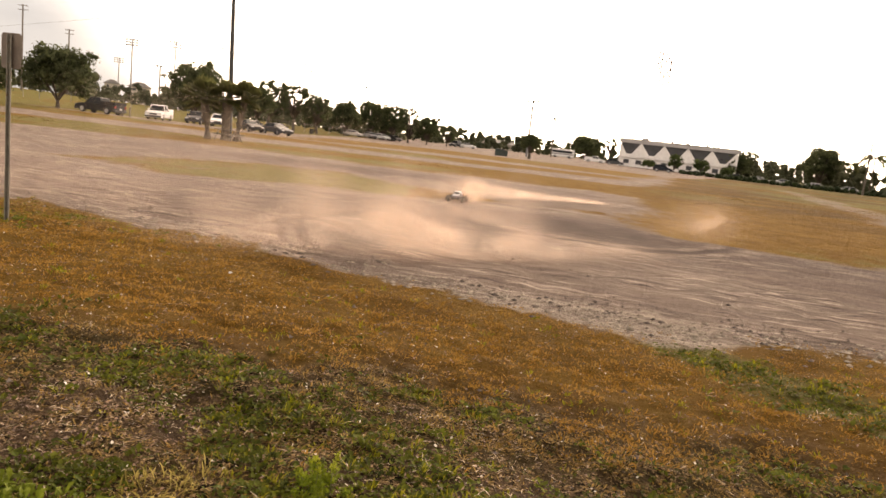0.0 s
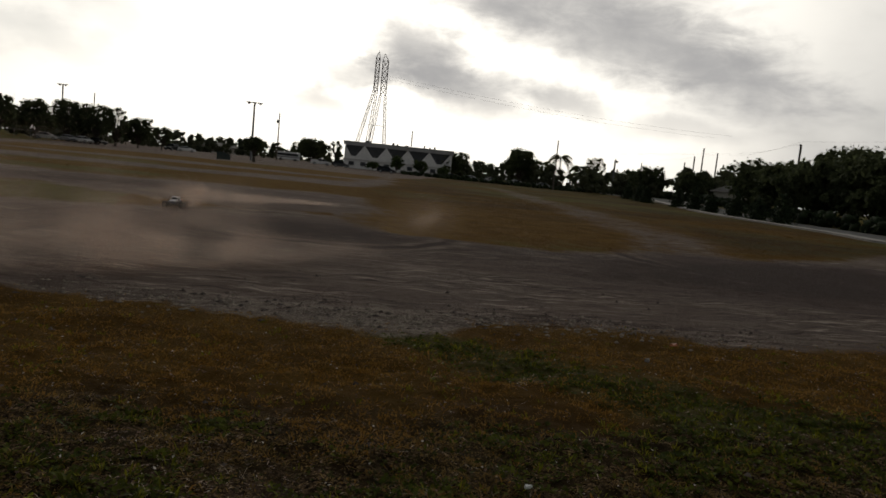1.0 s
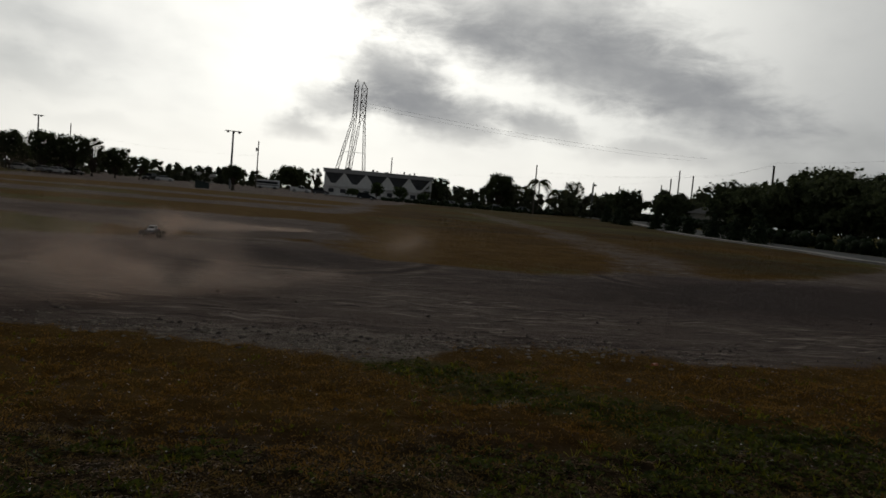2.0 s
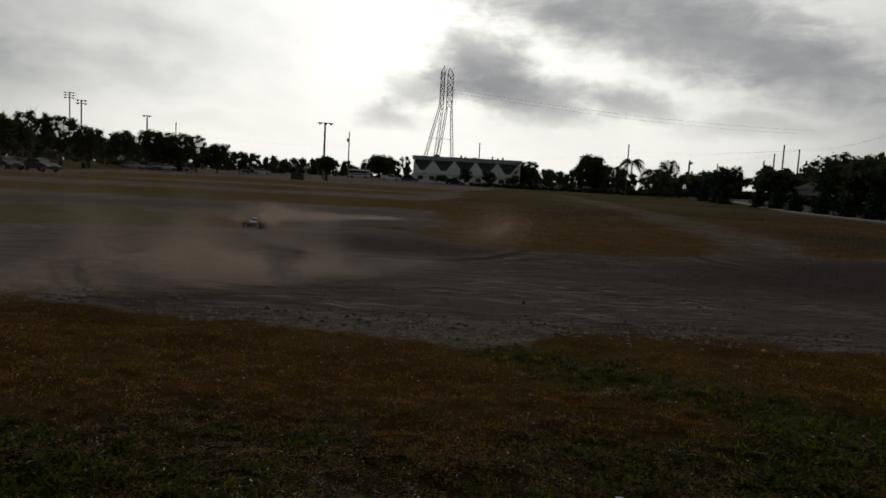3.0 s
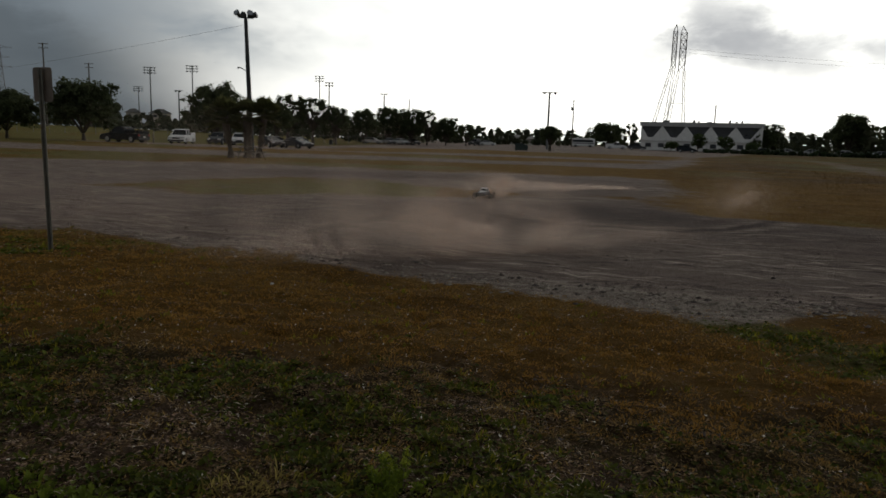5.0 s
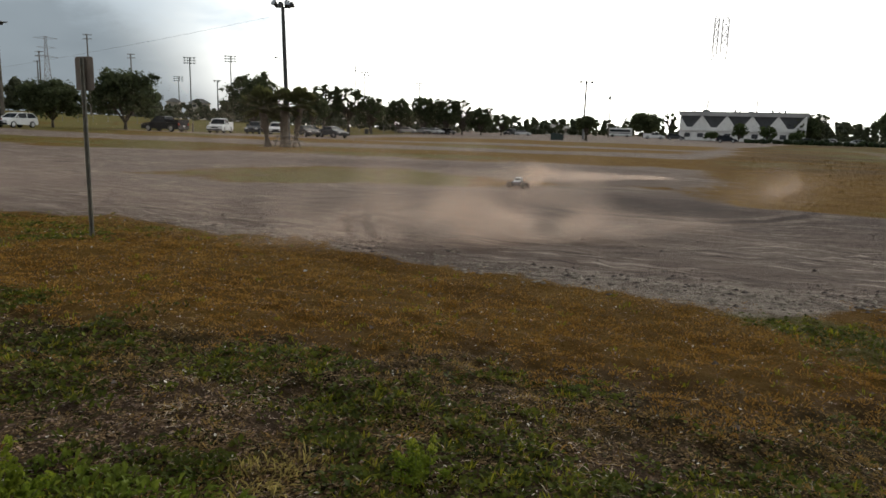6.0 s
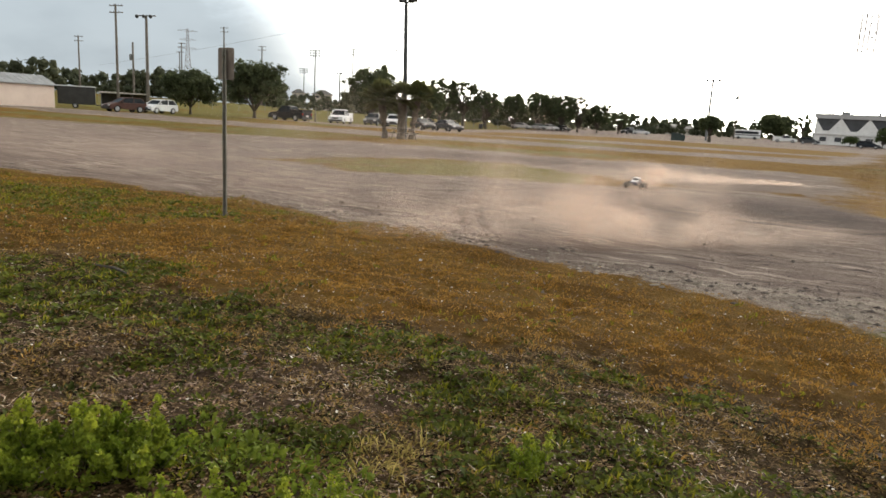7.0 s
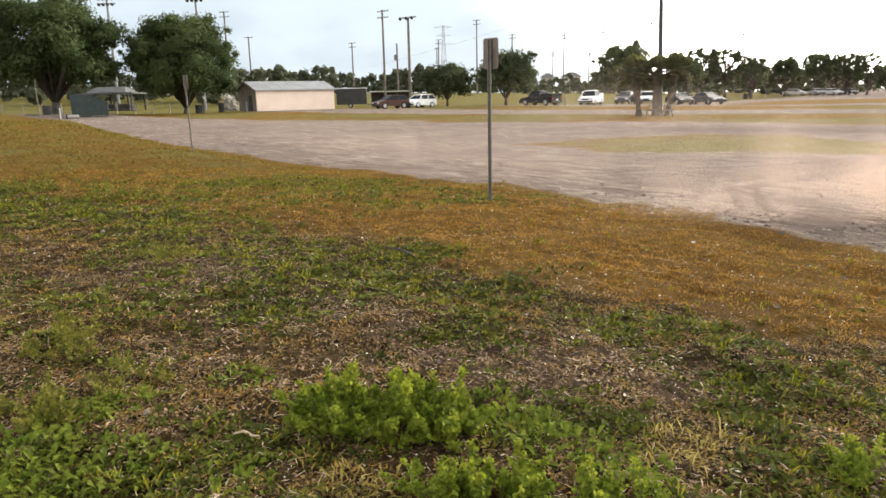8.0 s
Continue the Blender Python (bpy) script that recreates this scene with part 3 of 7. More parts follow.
def leaf_cloud(name, centres, radii, count, size, material, rng, flat=0.75, fill=0.35, loose=0.6, core=0.0, rings=5):
    """Many small folded leaves round the given clumps, as one mesh; core: the share of each clump that is closed foliage."""
    centres, radii = np.array(centres, float), np.array(radii, float)
    pick = rng.choice(len(centres), count, p=radii ** 2 / np.sum(radii ** 2))
    v = rng.normal(size=(count, 3))
    v /= np.linalg.norm(v, axis=1)[:, None]
    outer = 0.62 + (0.5 if count > 15000 else 0.72) * rng.random(count) ** 1.7
    inner = np.minimum(np.abs(rng.normal(size=count)) * 0.62, 0.6 + 0.55 * rng.random(count))
    r = np.where(rng.random(count) < (fill * 0.35 if core else fill), inner, outer)
    p = centres[pick] + v * (radii[pick] * r)[:, None] * np.array([1, 1, flat])
    # leaves face roughly out of their clump
    face = v + np.array([0, 0, 0.35]) + rng.normal(size=(count, 3)) * loose
    a = np.cross(face, rng.normal(size=(count, 3)))
    a /= np.linalg.norm(a, axis=1)[:, None]
    b = np.cross(a, face)
    b /= np.linalg.norm(b, axis=1)[:, None]
    s = (size * 1.1 * (0.55 + 0.9 * rng.random(count)))[:, None]
    verts = np.stack([p - a * s, p + b * s * 0.5, p + a * s, p - b * s * 0.5], 1).reshape(-1, 3)
    faces = (np.arange(count)[:, None] * 4 + np.array([[0, 1, 2, 3]])).tolist()
    verts = [verts]
    if core:
        unit, cells = ball(rings, rings + 3)
        o = count * 4
        for c, q in zip(centres, radii):
            lump = unit * (core * q * (0.6 + 0.75 * rng.random((len(unit), 1)))) * np.array([1, 1, flat])
            verts.append(lump + c)
            faces += [tuple(i + o for i in cell) for cell in cells]
            o += len(unit)
    me = bpy.data.meshes.new(name)
    me.from_pydata(np.vstack(verts).tolist(), [], faces)
    me.polygons.foreach_set("use_smooth", [True] * len(faces))
    me.materials.append(material)
    return me


def tree(x, y, tall, wide, base, count, size, seed, label, material=None, clumps=14, open_crown=False, lean=0.0, group="", trunk_r=None, flat=0.75, z=None, name="tree", lobe=0.74, core=0.47):
    """A tapered trunk, limbs that reach the clumps of the crown, and leaves."""
    rng = np.random.default_rng(seed)
    t = thing(name, x, y, label=label, category="tree", group=group, z=z)
    tr = trunk_r or tall * 0.028
    clumps = int(clumps * 1.9) if open_crown else clumps if count > 15000 else clumps + 9
    fork = base * (0.8 if not open_crown else 0.9)
    cs, rs = [], []
    mid, ch = (base + tall) / 2, (tall - base) / 2
    for i in range(clumps):
        u = rng.random()
        an = 2.39996 * i + rng.random()
        zz = -0.62 + 1.5 * (i + 0.5) / clumps
        rad = wide * math.sqrt(max(0.05, 1 - max(-0.9, min(0.92, zz)) ** 2)) * (0.45 + 0.35 * u)
        cr = wide * (0.30 + 0.22 * rng.random()) * (0.42 if open_crown else lobe)
        cz = min(mid + zz * ch * 0.9, tall - cr * flat * 0.95)
        cs.append((math.cos(an) * rad + lean * cz * 0.05, math.sin(an) * rad, max(cz, base + cr * flat * 0.4)))
        rs.append(cr)
    if not open_crown:
        for c, r in list(zip(cs, rs)):
            for k in range(4 if count < 15000 else 1):
                out = rng.normal(size=3) * np.array([1, 1, 0.7])
                out = out / np.linalg.norm(out) + np.array(c) / (wide * 1.6) * np.array([1, 1, 0])
                cs.append(tuple(np.array(c) + out * r * np.array([0.85, 0.85, 0.85 * flat])))
                rs.append(r * (0.24 + 0.28 * rng.random()))
        cs.append((0, 0, mid - 0.05 * ch))
        rs.append(min(wide * 0.56, ch * 1.0))
    g = Geo()
    g.tube([(0, 0, -0.15), (0, 0, 0.12), (lean * 0.03, 0.02, fork * 0.5), (lean * 0.06, 0, fork)], [tr * 1.7, tr * 1.2, tr, tr * 0.85], 9)
    for i, (c, r) in enumerate(zip(cs, rs)):
        c = Vector(c)
        if i % (1 if open_crown else 2) or i >= clumps:
            continue
        root = Vector((lean * 0.06, 0, fork * (0.85 + 0.15 * rng.random())))
        knee = root.lerp(c, 0.5) + Vector((rng.normal() * 0.1 * wide * 0.4, rng.normal() * 0.1 * wide * 0.4, 0.08 * tall))
        g.tube([root, knee, c], [tr * 0.55, tr * 0.33, tr * 0.12], 6)
        for k in range(6 if open_crown else 3):
            tip = c + Vector(rng.normal(size=3)) * r * (0.9 if open_crown else 0.5)
            g.tube([knee.lerp(c, 0.5), tip], [tr * 0.16, tr * 0.04], 4)
    part("trunk", g, M_BARK, t, smooth=True)
    crown = new("crown", leaf_cloud("crown", cs, rs, count, size, material or M_LEAF, rng, flat, 0.6 if open_crown else 0.5, 0.45 if count > 15000 else 0.6, 0.0 if open_crown else core, 5 if count > 15000 else 4))
    crown.parent = t
    return t


OAK = "dark green spreading oak on a short trunk beside the car park"
tree(-80.3, 40.4, 12.6, 9.6, 1.7, 44000, 0.165, 11, "large leafy oak with a broad open crown and thick trunk", M_LEAF_LIGHT, clumps=56, trunk_r=0.42, flat=0.62, lobe=0.52, core=0.46)
tree(-74.9, 53.3, 11.7, 7.0, 0.8, 46000, 0.15, 12, "large rounded oak with a dense green crown", M_LEAF_LIGHT, clumps=58, trunk_r=0.3, flat=0.8, lobe=0.66, core=0.55)
tree(-56.2, 82.7, 5.8, 3.8, 1.2, 6000, 0.19, 13, OAK, group="oaks along the car park", clumps=16)
tree(-48.2, 85.3, 7.4, 4.1, 1.2, 7000, 0.19, 14, OAK, group="oaks along the car park", clumps=18)
tree(-43.3, 117.2, 9.8, 5.0, 1.2, 8000, 0.22, 15, OAK, group="oaks along the car park", clumps=18)
tree(-33.7, 120.3, 6.9, 3.2, 2.2, 2600, 0.26, 16, OAK, group="oaks along the car park", clumps=10)
SPARSE = "thin-leaved tree with an open crown beyond the parked cars"
tree(-35.8, 135.7, 9.8, 4.4, 2.6, 3000, 0.21, 17, SPARSE, clumps=18, open_crown=True, lean=2.0, group="open trees behind the car park")
tree(-31.0, 136.5, 9.4, 4.0, 2.8, 2600, 0.21, 18, SPARSE, clumps=16, open_crown=True, group="open trees behind the car park")
tree(-26.6, 137.3, 7.8, 3.4, 1.8, 2800, 0.21, 19, SPARSE, clumps=14, open_crown=True, group="open trees behind the car park")
ROWT = "dark oak in a row behind parked cars"
for i, (tx, ty, th, tw) in enumerate(((-24.3, 158.1, 8.0, 3.3), (-20.0, 168.7, 9.2, 3.5), (-14.5, 169.4, 9.0, 3.6), (-10.6, 170.0, 9.0, 3.0), (-6.2, 174.8, 7.0, 3.0), (-1.2, 179.9, 5.8, 3.0), (-31, 158, 7.2, 3.6), (-17.5, 176, 7.0, 3.6))):
    tree(tx, ty, th, tw * 1.15, 1.0, 1900 if i in (3, 5) else 6600, 0.19, 30 + i, ROWT, clumps=16, group="row of oaks", open_crown=i in (3, 5), lobe=0.62, core=0.38)
tree(15.7, 139.0, 5.0, 2.0, 1.5, 2200, 0.22, 41, "small round-headed palm-like tree alone in the field", M_LEAF, clumps=12, trunk_r=0.28)
tree(45.0, 235.6, 8.2, 6.0, 0.9, 3600, 0.38, 42, "broad dark tree beside the white building", clumps=14)
tree(53.5, 236.5, 8.6, 3.0, 3.5, 700, 0.3, 43, "thin open tree behind the white building", open_crown=True, clumps=10)
tree(80.0, 190.0, 8.0, 4.2, 3.0, 1100, 0.3, 44, "thin open tree beside the white building", open_crown=True, clumps=12)
tree(76.5, 187.5, 6.4, 4.0, 0.8, 2400, 0.32, 45, "dark tree beside the white building", clumps=10)
tree(88.8, 167.8, 10.0, 4.6, 1.6, 4200, 0.32, 46, "dark full-crowned tree at the end of the field", clumps=16)
tree(122, 182, 10.5, 5.0, 4.0, 900, 0.26, 47, "nearly bare tree at the end of the field", open_crown=True, clumps=16)
# small trees in front of the white building
for i, (tx, ty, th) in enumerate(((56.5, 176, 4.6), (62.5, 174, 4.2), (68.0, 171, 2.6), (50.5, 178, 2.4))):
    tree(tx, ty, th, 1.9, 0.7, 900, 0.24, 50 + i, "small bushy tree in front of the white building", M_LEAF_LIGHT, clumps=8, group="trees before the building")
# the dark belt along the road
BELT = "large dark tree in the belt along the road"
for i, (tx, ty, th, tw) in enumerate(((80, 76, 7.4, 5.0), (74, 66, 7.2, 4.6), (70, 58, 7.4, 4.6), (77, 60, 9.6, 5.0), (69, 50.5, 8.0, 4.6), (66, 43, 7.2, 4.6), (74, 46, 9.0, 5.0), (68, 35, 8.4, 4.8), (66, 27, 8.0, 4.8))):
    tree(tx, ty, th, tw, 0.9, 6000, 0.27, 60 + i, BELT, clumps=22, group="tree belt", trunk_r=0.2)
for i, (tx, ty, th, tw) in enumerate(((95, 121, 6.6, 3.8), (100, 133, 6.0, 3.6), (101, 110, 5.6, 3.6), (90, 102, 5.4, 3.0), (112, 128, 6.4, 4.0), (96, 143, 4.6, 3.6), (112, 150, 5.4, 4.6))):
    tree(tx, ty, th, tw, 1.0, 2400, 0.3, 75 + i, "dark tree behind the roadside hedge", clumps=11, group="trees behind the hedge")


def cypress(x, y, tall, wide, seed):
    rng = np.random.default_rng(seed)
    t = thing("conical_shrub", x, y, label="dark clipped conical shrub in the roadside bed", category="shrub", group="conical shrubs")
    g = Geo().tube([(0, 0, -0.1), (0, 0, tall * 0.6)], [0.09, 0.03], 6)
    part("stem", g, M_BARK, t)
    zs = np.linspace(0.06, 0.95, 14)
    cs = [(rng.normal() * 0.06 * wide, rng.normal() * 0.06 * wide, tall * a) for a in zs]
    rs = [max(0.12, wide * (1 - a) ** 0.75 * 0.95) for a in zs]
    c = new("foliage", leaf_cloud("foliage", cs, rs, 1500, 0.13, M_CONIFER, rng, 0.5, 0.2))
    c.parent = t


for i, (tx, ty) in enumerate(((66, 84), (65, 76), (63.5, 71), (62, 66.5), (68.5, 89), (60.5, 61), (57.2, 54.5), (71.5, 96), (55.2, 49.6))):
    cypress(tx, ty, 2.7 + 0.35 * (i % 3), 1.15, 90 + i)


def fan_palm(x, y, trunk_h, crown_r, seed, label, tilt=0.0, trunk_r=0.24):
    """A cabbage palm: a boot-covered trunk and a ball of folded fans."""
    rng = np.random.default_rng(seed)
    t = thing("cabbage_palm", x, y, label=label, category="palm tree", group="clump of cabbage palms")
    g = Geo()
    top = Vector((tilt, 0, trunk_h))
    g.tube([(0, 0, -0.15), (0.02, 0, 0.25), (tilt * 0.4, 0, trunk_h * 0.5), top], [trunk_r * 1.35, trunk_r, trunk_r * 0.95, trunk_r * 1.15], 12)
    for k in range(36):
        a, h = rng.random() * 6.283, trunk_h * (0.35 + 0.65 * rng.random())
        c = Vector((tilt * h / trunk_h, 0, h))
        out = Vector((math.cos(a), math.sin(a), 0))
        g.tube([c + out * trunk_r * 0.8, c + out * trunk_r * 1.35 + Vector((0, 0, 0.22))], [0.045, 0.02], 4)
    part("trunk", g, M_PALM_TRUNK, t)
    f = Geo()
    for k in range(58):
        a, el = 2.39996 * k, radians(-42 + 124 * ((k * 7) % 58) / 58)
        way_out = Vector((math.cos(a) * math.cos(el), math.sin(a) * math.cos(el), math.sin(el)))
        side = way_out.cross(Vector((0, 0, 1)))
        side = side.normalized() if side.length > 0.05 else Vector((1, 0, 0))
        hub = top + way_out * crown_r * 0.45
        f.tube([top, hub], [0.02, 0.012], 3, False)
        upv = side.cross(way_out)
        n = 9
        for i in range(n):
            s = (i - (n - 1) / 2) / ((n - 1) / 2)
            d = (way_out * (1 - 0.35 * abs(s)) + side * s * 0.95 + upv * 0.06).normalized()
            ln = crown_r * (0.62 - 0.16 * abs(s)) * (0.85 + 0.3 * rng.random())
            tip = hub + d * ln - Vector((0, 0, 0.08 * ln * (0.5 + rng.random())))
            b = d.cross(upv).normalized() * crown_r * 0.07
            m = hub + d * ln * 0.55
            f.add([hub, m + b, tip, m - b], [(0, 1, 2, 3)])
    part("fronds", f, M_PALM, t)


fan_palm(-16.4, 47.1, 2.7, 1.55, 201, "cabbage palm with a rough trunk at the lamp post", -0.35, 0.23)
fan_palm(-15.35, 47.5, 2.8, 1.35, 202, "cabbage palm with a thick rough trunk at the lamp post", 0.05, 0.3)
fan_palm(-14.7, 47.9, 3.0, 1.3, 203, "leaning cabbage palm with a pale trunk at the lamp post", 0.45, 0.2)


def feather_palm(x, y, trunk_h, frond, seed, z=None):
    rng = np.random.default_rng(seed)
    t = thing("feather_palm", x, y, label="tall palm with a thin trunk and arching feathered fronds", category="palm tree", group="tall palms", z=z)
    g = Geo().tube([(0, 0, -0.15), (0.08, 0, trunk_h * 0.5), (0, 0, trunk_h)], [0.22, 0.16, 0.14], 8)
    part("trunk", g, M_PALM_TRUNK, t)
    f = Geo()
    for k in range(15):
        a = 2.39996 * k
        lift = 0.9 - 1.5 * ((k * 4) % 15) / 15
        out = Vector((math.cos(a), math.sin(a), 0))
        pts = [Vector((0, 0, trunk_h)) + out * frond * u + Vector((0, 0, frond * (lift * u - 1.05 * u * u))) for u in (0, 0.25, 0.5, 0.75, 1.0)]
        f.tube(pts, [0.05, 0.04, 0.03, 0.02, 0.01], 3, False)
        sd = Vector((-out.y, out.x, 0))
        for i in range(22):
            u = 0.12 + 0.86 * i / 21
            q = pts[int(u * 3.999)].lerp(pts[min(4, int(u * 3.999) + 1)], u * 4 - int(u * 3.999))
            ln = frond * 0.32 * math.sin(math.pi * (0.15 + 0.8 * u))
            for s in (-1, 1):
                tip = q + sd * s * ln * 0.75 - Vector((0, 0, ln * (0.55 + 0.3 * rng.random()))) + out * ln * 0.25
                f.add([q, q + out * 0.24, tip], [(0, 1, 2)])
    part("fronds", f, M_PALM, t)


feather_palm(103.2, 171.2, 9.0, 4.0, 211)
feather_palm(101.5, 178.0, 7.0, 3.2, 212)
feather_palm(102.8, 159.7, 6.2, 3.8, 213)
feather_palm(99.0, 176.0, 5.6, 2.4, 214)


def far_woods():
    """Woods on the skyline, too far off to count."""
    rng = np.random.default_rng(7)
    cs, rs = [], []
    # azimuth from, to, distance, height of the tops
    for a0, a1, d, h in ((27, 70, 215, 9.0), (33, 52, 200, 9.4), (46, 72, 165, 8.4), (13, 30, 240, 7.0), (20, 30, 200, 5.5), (2, 21, 255, 8.0), (4, 23, 195, 6.4), (-9, 2, 262, 6.2), (-14, 0, 330, 5.2), (-29, -21, 245, 7.5), (-36, -28, 205, 6.2), (-30, -20, 205, 6.0), (-60, -41, 150, 8.0), (-44, -33, 160, 6.0), (70, 110, 150, 10.0), (-95, -60, 130, 9.0)):
        n = int((a1 - a0) * d * 0.0175 / 1.9)
        for i in range(n):
            a = radians(a0 + (a1 - a0) * (i + rng.random()) / n)
            dd = d + rng.normal() * 8
            top = h * (0.70 + 0.36 * grain(math.degrees(a) * 1.0, d, 2.1, 21)) * (0.9 + 0.2 * rng.random()) - gz(-math.sin(a) * dd, math.cos(a) * dd) * 0.8
            for k in range(4):
                r = top * (0.17 + 0.1 * rng.random())
                cs.append((-math.sin(a) * dd + rng.normal() * 1.2, math.cos(a) * dd, gz(-math.sin(a) * dd, math.cos(a) * dd) + max(r, top * (0.1 + 0.3 * k) - r * 0.4)))
                rs.append(r)
    ob = new("far_woods", leaf_cloud("far_woods", cs, rs, 52000, 0.72, M_LEAF_FAR, rng, 0.9, 0.4, core=0.78, rings=4))
    return tagged(ob, "distant belt of mixed green trees on the skyline", "trees", kind="stuff")


far_woods()


# ---- poles and towers ----
def insulated_pole(x, y, tall, arms, label, group="utility poles", rz=0.0, can=False, z=None):
    t = thing("utility_pole", x, y, rz, label, "utility pole", group, z=z)
    tall = tall - (gz(x, y) if z is None else z) + 0.3
    part("pole", Geo().tube([(0, 0, -0.3), (0, 0, tall)], [0.20, 0.14], 10), M_WOOD_POLE, t)
    for k in range(arms):
        zz = tall - 0.25 - 0.9 * k
        arm = part("crossarm", Geo().box(2.2, 0.1, 0.12, 0, 0.12, zz), M_WOOD_POLE, t)
        for xx in (-0.95, -0.4, 0.4, 0.95):
            part("insulator", Geo().tube([(xx, 0.12, zz + 0.12), (xx, 0.12, zz + 0.2), (xx, 0.12, zz + 0.26)], [0.03, 0.055, 0.03], 6), M_GALV, arm)
    if can:
        part("transformer", Geo().tube([(-0.42, 0, tall - 2.9), (-0.42, 0, tall - 2.0), (-0.42, 0, tall - 1.9)], [0.26, 0.26, 0.1], 12), M_GALV, t)
    return t


def flood_rack(x, y, tall, cols, rows_n, label, rz=0.0, w=3.2, group="sports field lights", z=None, steel=True):
    """A tall pole with rows of floodlights on crossbars."""
    t = thing("floodlight_pole", x, y, rz, label, "light pole", group, z=z)
    tall = tall - (gz(x, y) if z is None else z) + 0.3
    part("pole", Geo().tube([(0, 0, -0.3), (0, 0, tall)], [0.28, 0.19], 10), M_GALV if steel else M_WOOD_POLE, t)
    for r in range(rows_n):
        zz = tall - 0.15 - 0.95 * r
        bar = part("crossbar", Geo().box(w, 0.18, 0.18, 0, -0.12, zz), M_GALV, t)
        for c in range(cols):
            xx = -w / 2 + w * (c + 0.5) / cols
            g = Geo().tube([(xx, -0.2, zz + 0.08), (xx, -0.42, zz - 0.02), (xx, -0.62, zz - 0.1)], [0.1, 0.24, 0.3], 8)
            part("floodlight", g, M_DARKSTEEL, bar)
    return t


insulated_pole(-69.5, 85.3, 14.4, 2, "tall wooden pole with two rows of lamps and crossarms", can=False)
flood_rack(-72.5, 95.7, 14.4, 3, 1, "tall wooden pole with a bar of floodlights", 0, 3.6, steel=False)
insulated_pole(-80.2, 102.3, 11.0, 0, "plain wooden utility pole with a transformer can", can=True)
insulated_pole(-112.9, 127.1, 14.4, 2, "wooden utility pole with crossarms")
insulated_pole(-94.6, 153.2, 20.0, 2, "tall utility pole with two crossarms")
insulated_pole(-96.6, 175.1, 18.0, 2, "tall utility pole with two crossarms")
insulated_pole(-114.0, 164.4, 17.2, 2, "tall utility pole with two crossarms")
insulated_pole(-120.1, 172.3, 15.6, 1, "tall utility pole with one crossarm")
insulated_pole(-117.0, 94.2, 19.0, 2, "tall utility pole behind the oaks", rz=20)
insulated_pole(-121.8, 104.0, 15.0, 1, "utility pole behind the shed", rz=20)
flood_rack(-104.1, 78.1, 19.4, 4, 2, "tall floodlight pole rising behind the oaks", 30)
flood_rack(-120.3, 71.9, 19.6, 4, 2, "tall floodlight pole rising behind the oaks", 30)
flood_rack(-104.2, 259.9, 26.0, 4, 3, "far sports floodlight mast with three rows of lamps", 10, 4.6)
flood_rack(-117.5, 254.2, 24.6, 4, 3, "far sports floodlight mast with three rows of lamps", 10, 4.6)
flood_rack(-164.5, 342.6, 23.3, 4, 3, "far sports floodlight mast with three rows of lamps", 10, 5.0)
flood_rack(-89.3, 211.9, 14.0, 2, 1, "far light pole with two lamps", 0, 2.6)
insulated_pole(-86.5, 214.0, 10.5, 0, "far plain wooden utility pole")
flood_rack(-63.7, 293.1, 26.2, 3, 3, "far sports floodlight mast with three rows of lamps", 0, 4.0)
flood_rack(-49.9, 244.9, 20.0, 3, 2, "far sports floodlight mast with two rows of lamps", 20, 3.2)
flood_rack(-28.5, 228.2, 15.6, 2, 1, "far light pole with two lamps", 0, 2.8)
insulated_pole(-20.4, 229.1, 14.2, 0, "far plain wooden utility pole")
flood_rack(17.3, 159.0, 12.5, 3, 1, "light pole with three lamps in the open field", 0, 3.6)
insulated_pole(28.4, 197.9, 13.3, 0, "tall plain pole with a lamp bracket", can=True)
insulated_pole(88.5, 148.8, 12.0, 0, "plain pole beyond the palms", z=0.5)
insulated_pole(65.0, 190.5, 12.4, 0, "thin pole beside the white building", z=0.4)
insulated_pole(82.5, 72.9, 10.3, 1, "wooden utility pole above the tree belt", rz=40)
insulated_pole(113.6, 126.6, 12.9, 0, "plain wooden pole above the trees")
insulated_pole(112.3, 127.8, 10.9, 0, "plain wooden pole above the trees")
insulated_pole(115.9, 124.6, 11.9, 1, "wooden pole with one crossarm above the trees", rz=50)
insulated_pole(110.8, 129.1, 9.3, 0, "plain wooden pole above the trees")
flood_rack(100.5, 141.5, 8.4, 2, 1, "short lamp post above the trees", 40, 1.4)
insulated_pole(107.0, 150.5, 9.4, 0, "plain pole beyond the palms")
insulated_pole(111.0, 145.0, 8.8, 0, "plain pole beyond the palms")


